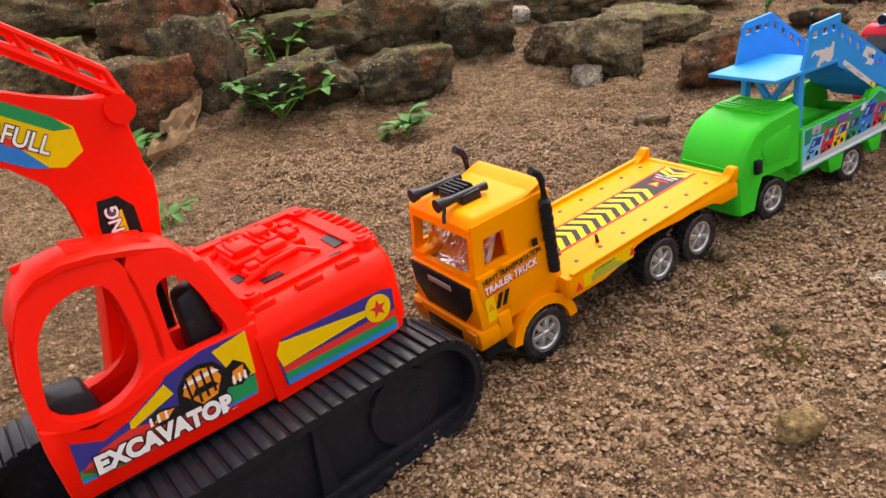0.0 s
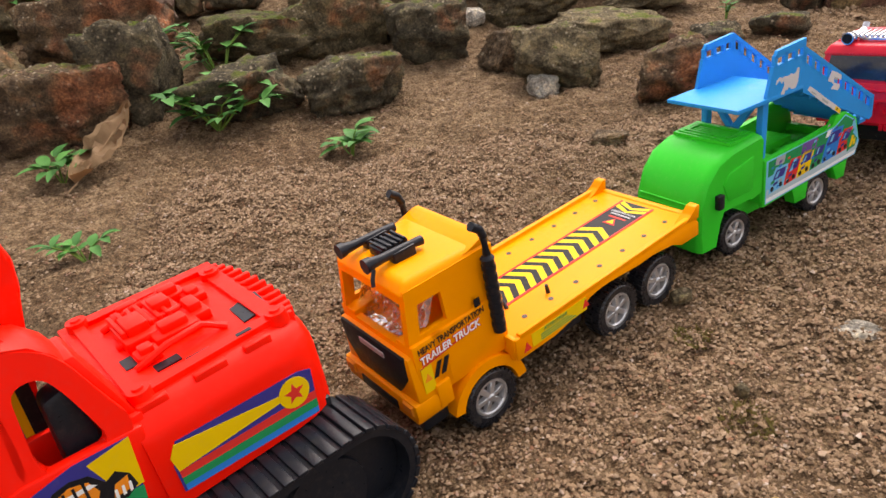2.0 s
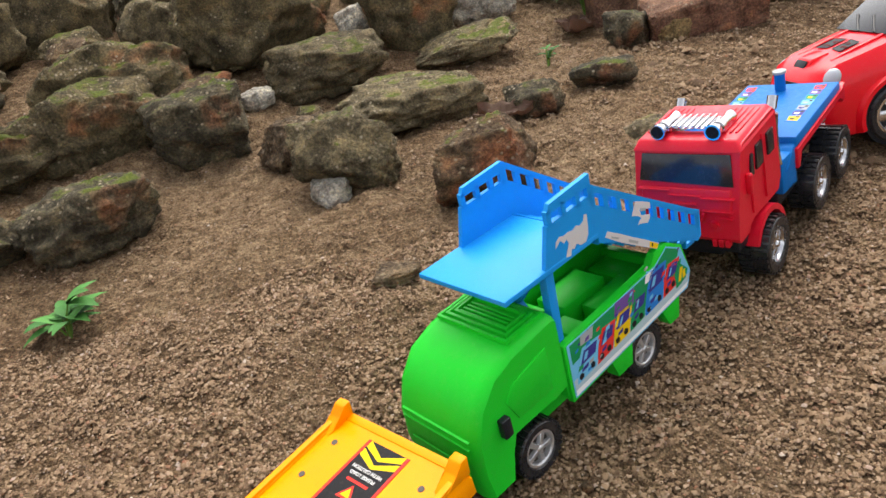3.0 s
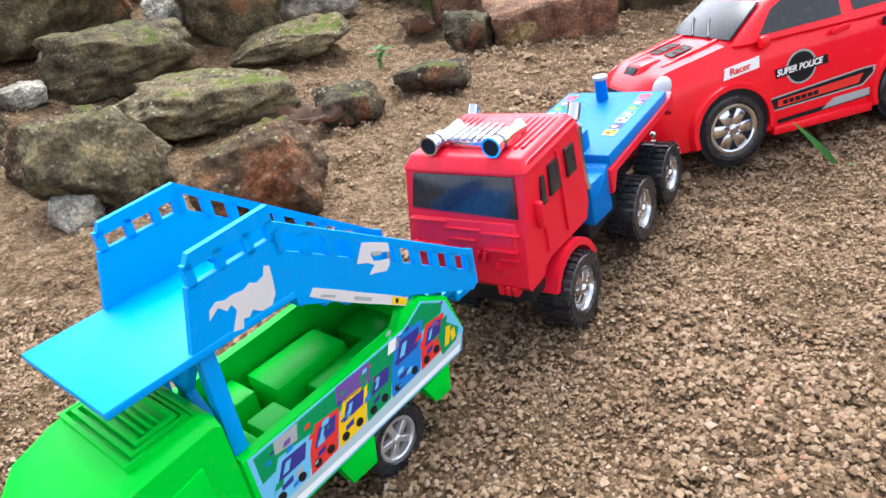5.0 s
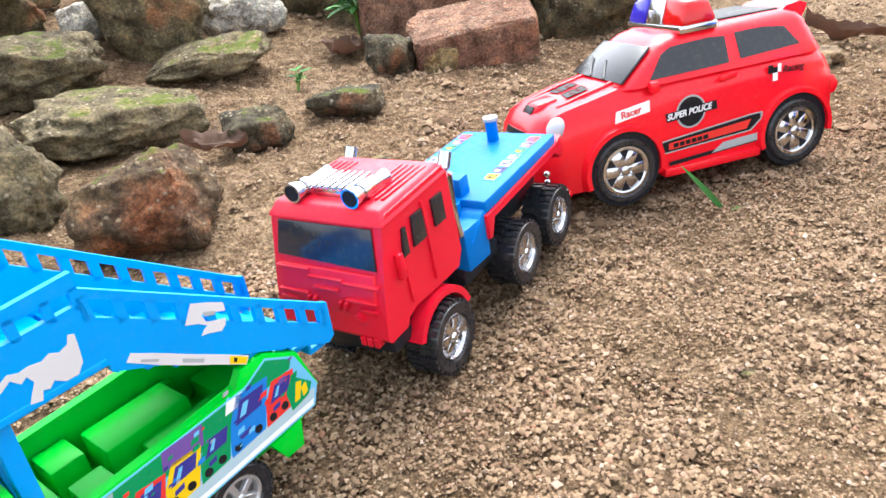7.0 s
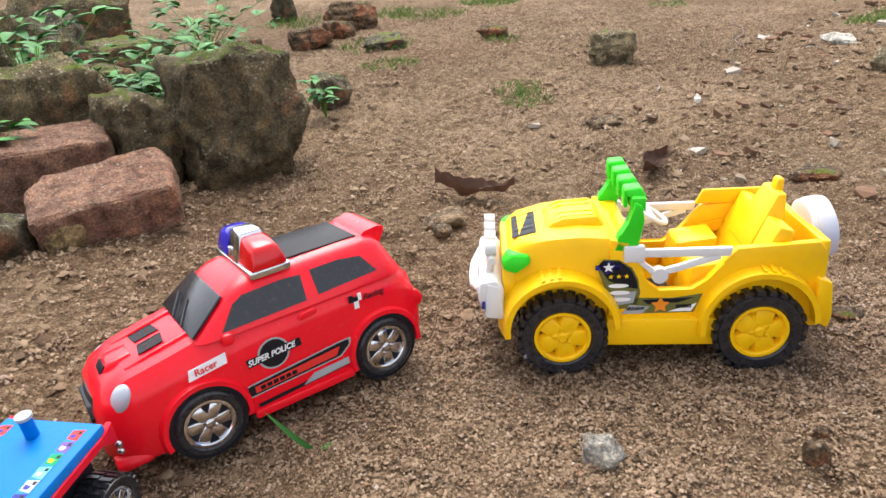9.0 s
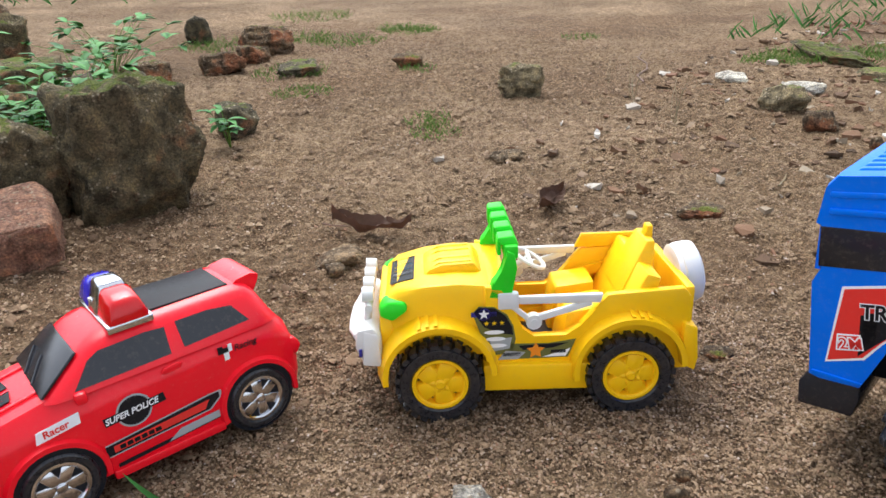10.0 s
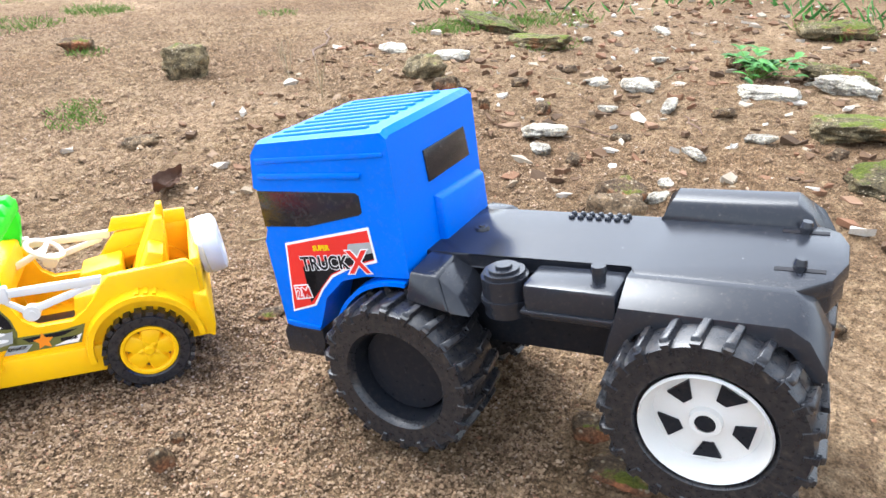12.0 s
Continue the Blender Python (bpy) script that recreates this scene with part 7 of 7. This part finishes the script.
def weed(name, x, y, reach, height, count, size, seed, label, mat=LEAF):
    rng = random.Random(seed)
    th = thing(name, pose(x, y, surface(x, y)), label, "weed")
    stems, leaves = bmesh.new(), bmesh.new()
    for i in range(count):
        a = rng.uniform(0, 6.283)
        r = reach * rng.uniform(0.15, 1.0)
        tip = Vector((r * math.cos(a), r * math.sin(a) * 0.7, height * rng.uniform(0.35, 1.0)))
        mid = tip * 0.5 + Vector((0, 0, height * 0.15))
        tube(stems, [(0, 0, -0.004), mid, tip], [0.0011, 0.0009, 0.0006], 6)
        for p, k in ((mid, 2), (tip, 3)):
            for j in range(k):
                b = a + rng.uniform(-1.6, 1.6) if p is tip else a + (1.3 if j else -1.3)
                leaf_into(leaves, p, (math.cos(b), math.sin(b), rng.uniform(-0.1, 0.5)), (0, 0, 1), size * rng.uniform(0.65, 1.15), size * rng.uniform(0.45, 0.62), 0.2)
    part("stem", mesh_of("stem", stems, BLADE, 1.0), None, th)
    ob = part("leaves", mesh_of("leaves", leaves, mat, 1.0), None, th)
    return th


def grass(name, x, y, reach, height, count, seed, label, lean=0.6, mat=BLADE, width=0.0019):
    rng = random.Random(seed)
    bm = bmesh.new()
    for i in range(count):
        a, r = rng.uniform(0, 6.283), reach * math.sqrt(rng.random())
        bx, by = r * math.cos(a), r * math.sin(a)
        b = rng.uniform(0, 6.283)
        h = height * rng.uniform(0.5, 1.1)
        k = lean * rng.uniform(0.2, 1)
        z = surface(x + bx, y + by) - surface(x, y)
        leaf_into(bm, (bx, by, z - 0.002), (math.cos(b) * k, math.sin(b) * k, 1), (math.cos(b + 1.5), math.sin(b + 1.5), 0.2), h, width, 0.25, 4)
    me = mesh_of(name, bm, mat, 1.0)
    ob = new(name, me)
    ob.matrix_basis = pose(x, y, surface(x, y))
    return tagged(ob, label, "grass")


def dead_leaf(x, y, length, width, turn, tilt, roll, mat, label, lift=0.004, curl=0.5, seed=1):
    bm = bmesh.new()
    n, w = 26, 9
    rows = []
    for i in range(n + 1):
        t = i / n
        half = width * 0.5 * max(0.04, math.sin(math.pi * t) ** 0.75) * (1 + 0.35 * noise.noise(Vector((t * 9, seed * 2.3, 0.5))))
        row = []
        for j in range(w):
            v = -1 + 2 * j / (w - 1)
            z = curl * width * (v * v * 0.5 - 0.1) + 0.1 * length * noise.noise(Vector((t * 4 + seed, v * 1.5, seed))) + 0.05 * length * noise.noise(Vector((t * 11 + seed, v * 3.5, seed))) + curl * 0.15 * length * (2 * t - 1) ** 2
            row.append((length * (t - 0.5), half * v, z))
        rows.append(row)
    loft(bm, rows, cap=False, closed=False)
    bmesh.ops.solidify(bm, geom=bm.faces[:], thickness=0.0004)
    tube(bm, [(length * -0.62, 0, 0.002), (length * -0.5, 0, 0.0), (length * 0.4, 0, 0.001)], [0.0011, 0.0009, 0.0004], 6)
    ob = new("dead_leaf", mesh_of("dead_leaf", bm, mat, 1.0))
    ob.matrix_basis = pose(x, y, surface(x, y) + lift, roll, tilt, turn)
    return tagged(ob, label, "leaf")


weed("broad_leaf_weed", -0.25, 0.905, 0.075, 0.062, 16, 0.03, 3, "green broad-leaved weed growing at the foot of the stones")
weed("broad_leaf_weed", -0.078, 0.79, 0.032, 0.026, 6, 0.026, 8, "small green weed seedling in the soil")
weed("broad_leaf_weed", -0.27, 1.03, 0.06, 0.1, 8, 0.03, 12, "pale green weed between mossy stones")
weed("broad_leaf_weed", -0.612, 1.217, 0.03, 0.09, 5, 0.03, 14, "small weed sprouting in the stone bank")
weed("broad_leaf_weed", -0.40, 0.80, 0.03, 0.03, 4, 0.03, 15, "low green weed leaves by a stone")
weed("broad_leaf_weed", -0.30, 0.62, 0.025, 0.02, 4, 0.02, 16, "small weed seedling in the soil")
weed("broad_leaf_weed", 0.6, 1.37, 0.06, 0.1, 10, 0.042, 21, "lobed green weed leaves among the stones")
weed("broad_leaf_weed", 0.46, 1.16, 0.012, 0.03, 3, 0.014, 22, "tiny green seedling in the sand")
weed("broad_leaf_weed", 0.9, 1.62, 0.14, 0.13, 26, 0.034, 23, "leafy green weeds behind the boulder")
weed("broad_leaf_weed", 1.1, 1.9, 0.16, 0.14, 26, 0.034, 24, "leafy green weeds over the rubble")
weed("broad_leaf_weed", 0.74, 1.63, 0.13, 0.2, 24, 0.045, 91, "leafy green weeds behind the mossy stones")
weed("broad_leaf_weed", 0.96, 1.5, 0.1, 0.16, 16, 0.04, 92, "leafy green weeds behind the boulder")
weed("broad_leaf_weed", 1.3, 2.25, 0.2, 0.14, 24, 0.045, 93, "leafy green weeds over the rubble")
weed("broad_leaf_weed", 1.15, 1.42, 0.03, 0.07, 5, 0.03, 25, "green weed beside a stone")
weed("broad_leaf_weed", 0.8, 2.3, 0.2, 0.16, 26, 0.04, 26, "leafy green weeds over the rubble")
weed("broad_leaf_weed", 2.13, 0.16, 0.11, 0.05, 22, 0.03, 27, "low green weed patch on the littered slope")
weed("broad_leaf_weed", 0.305, 0.68, 0.014, 0.008, 3, 0.014, 28, "tiny grey-green seedling in the soil")
def shoot(x, y):
    bm = bmesh.new()
    leaf_into(bm, (0, 0, -0.003), (-0.5, 0.3, 0.75), (-0.5, -0.7, 0.5), 0.05, 0.005, 0.3, 8)
    leaf_into(bm, (0, 0, -0.003), (0.8, -0.35, 0.35), (0, 0.1, 1), 0.016, 0.006, 0.3, 8)
    ob = new("grass_shoot", mesh_of("grass_shoot", bm, LEAF, 1.0))
    ob.matrix_basis = pose(x, y, surface(x, y))
    return tagged(ob, "single green grass shoot beside the car", "grass")


shoot(0.677, 0.704)
for i, (gx, gy, gr, gh, gn) in enumerate(((1.5, 1.276, 0.05, 0.02, 140), (2.05, 2.2, 0.13, 0.03, 330), (2.35, 2.2, 0.1, 0.03, 240), (2.4, 2.85, 0.17, 0.04, 300), (1.62, 1.9, 0.1, 0.03, 220), (2.33, 0.94, 0.07, 0.022, 160), (2.5, 0.88, 0.12, 0.026, 260), (1.75, 2.45, 0.14, 0.04, 300), (2.01, 2.37, 0.1, 0.035, 220), (2.36, 2.26, 0.1, 0.03, 220), (2.39, 0.92, 0.1, 0.03, 240), (1.49, 1.67, 0.07, 0.025, 170), (1.45, 1.21, 0.05, 0.02, 150), (2.6, 0.7, 0.12, 0.035, 260), (2.48, 0.8, 0.1, 0.025, 240), (2.66, 0.02, 0.1, 0.035, 240), (2.53, 1.61, 0.06, 0.02, 120), (1.85, 1.66, 0.05, 0.02, 110), (2.28, 0.62, 0.08, 0.02, 170))):
    grass("grass_tuft", gx, gy, gr, gh, gn, 40 + i, "low green grass tuft on bare soil", 1.3)
for i, (gx, gy, gh) in enumerate(((1.766, 0.979, 0.1), (1.7, 0.86, 0.12), (1.95, 1.15, 0.09))):
    grass("grass_stalk", gx, gy, 0.006, gh, 4, 60 + i, "thin dry grass stalks", 0.25, STRAW, 0.0016)
for i, (gx, gy, gr) in enumerate(((0.17, 0.354, 0.016), (0.167, 0.437, 0.012))):
    grass("moss_tuft", gx, gy, gr, 0.008, 170, 70 + i, "yellowish dry moss tuft on the soil", 1.6, TUFT, 0.0022)
dead_leaf(-0.352, 0.825, 0.115, 0.045, 62, -28, 20, DRY_PALE, "large pale dry leaf leaning on a stone", 0.03, 0.4, 2)
dead_leaf(0.552, 1.3, 0.085, 0.06, 60, 6, 12, DRY, "curled grey-brown dead leaf", 0.01, 0.4, 3)
dead_leaf(1.065, 0.945, 0.1, 0.024, -48, 4, 0, DRY, "long curled brown dead leaf on the soil", 0.008, 0.9, 4)
dead_leaf(1.296, 0.835, 0.055, 0.032, 0, -8, 15, DRY, "reddish brown dead leaf on the soil", 0.008, 0.7, 5)
dead_leaf(0.352, 0.985, 0.06, 0.032, -25, 4, 16, DRY, "dark curled dead leaf lying beside a stone", 0.014, 0.6, 6)
dead_leaf(-0.33, 1.09, 0.1, 0.03, 115, -30, 0, DRY, "narrow reddish dead leaf among the stones", 0.1, 0.4, 7)


# ---- far litter and greenery ----
def litter():
    rng = np.random.default_rng(12)
    bm = bmesh.new()
    for i in range(1700):
        x, y = rng.uniform(1.3, 3.2), rng.uniform(-0.5, 1.1)
        if rng.random() > 0.25 + 0.75 * sstep(1.3, 1.8, x):
            continue
        s = rng.uniform(0.004, 0.016)
        a = rng.uniform(0, 6.283)
        k = rng.uniform(0.2, 0.9)
        pts = [(s * math.cos(t) * (1 + 0.3 * rng.normal()), s * k * math.sin(t)) for t in (0.2, 1.4, 2.6, 3.7, 5.0)]
        z = surface(x, y)
        c, sn = math.cos(a), math.sin(a)
        lo = [(x + c * u - sn * v, y + sn * u + c * v, z - 0.001) for u, v in pts]
        hi = [(px, py, z + s * 0.3 + 0.2 * s * rng.normal()) for px, py, _ in lo]
        solid(bm, lo, hi, 0)
    return tagged(new("litter", mesh_of("litter", bm, LITTER, 1.0, False)), "scattered brick crumbs, bark and pale chips on the slope", "litter", kind="stuff")


LITTER = grit("slope_litter", [(0.0, (0.1, 0.065, 0.04)), (0.4, (0.24, 0.14, 0.08)), (0.65, (0.33, 0.17, 0.1)), (0.8, (0.42, 0.34, 0.24)), (1.0, (0.95, 0.9, 0.82))])
litter()


def greens(seed, count, ok, place, low, high, label):
    rng = random.Random(seed)
    bm = bmesh.new()
    for i in range(count):
        x, y = place(rng)
        if noise.noise(Vector((x * ok, y * ok, 3))) < -0.02:
            continue
        b = rng.uniform(0, 6.283)
        leaf_into(bm, (x, y, surface(x, y) - 0.003), (math.cos(b) * 0.6, math.sin(b) * 0.6, rng.uniform(0.4, 1)), (math.cos(b + 1.5), math.sin(b + 1.5), 0.3), rng.uniform(low, high), rng.uniform(0.2, 0.3) * low, 0.3, 3)
    return tagged(new("undergrowth", mesh_of("undergrowth", bm, LEAF, 1.0)), label, "undergrowth", kind="stuff")


def far_ring(rng):
    a, d = rng.uniform(-0.75, 1.45), rng.uniform(4.2, 8.0)
    return 0.5 + d * math.cos(a), 0.4 + d * math.sin(a)


greens(77, 2600, 0.9, far_ring, 0.05, 0.16, "low green undergrowth at the far edge of the yard")
greens(78, 1200, 4.3, lambda rng: (rng.uniform(2.75, 4.2), rng.uniform(-0.4, 1.25)), 0.03, 0.08, "green creeping weeds above the littered slope")


# ---- twigs and straws on the soil ----
def twig(x, y, length, turn, seed, mat=STRAW, thick=0.0011):
    rng = random.Random(seed)
    pts = []
    for i in range(6):
        t = i / 5 - 0.5
        px, py = x + length * t * math.cos(radians(turn)), y + length * t * math.sin(radians(turn))
        pts.append((px + rng.uniform(-1, 1) * 0.03 * length, py + rng.uniform(-1, 1) * 0.03 * length, surface(px, py) + thick * 1.2 + rng.uniform(0, 0.0012)))
    bm = tube(bmesh.new(), pts, [thick, thick * 1.1, thick, thick * 0.9, thick * 0.8, thick * 0.5], 6)
    return tagged(new("twig", mesh_of("twig", bm, mat, 1.0)), "thin dry twig lying on the soil", "twig", "twigs on the soil")


for i, (tx, ty, tl, ta) in enumerate(((2.2, 1.2, 0.5, 28), (1.95, 0.48, 0.09, 60), (2.08, 0.3, 0.1, -20), (1.7, 0.36, 0.07, 80), (1.55, 0.62, 0.05, 10), (1.24, 0.62, 0.05, -50), (1.78, 0.22, 0.08, 30), (1.9, 0.02, 0.09, 75))):
    twig(tx, ty, tl, ta, 300 + i, STRAW if i % 3 else DRY, 0.0022 if tl > 0.2 else 0.0011)
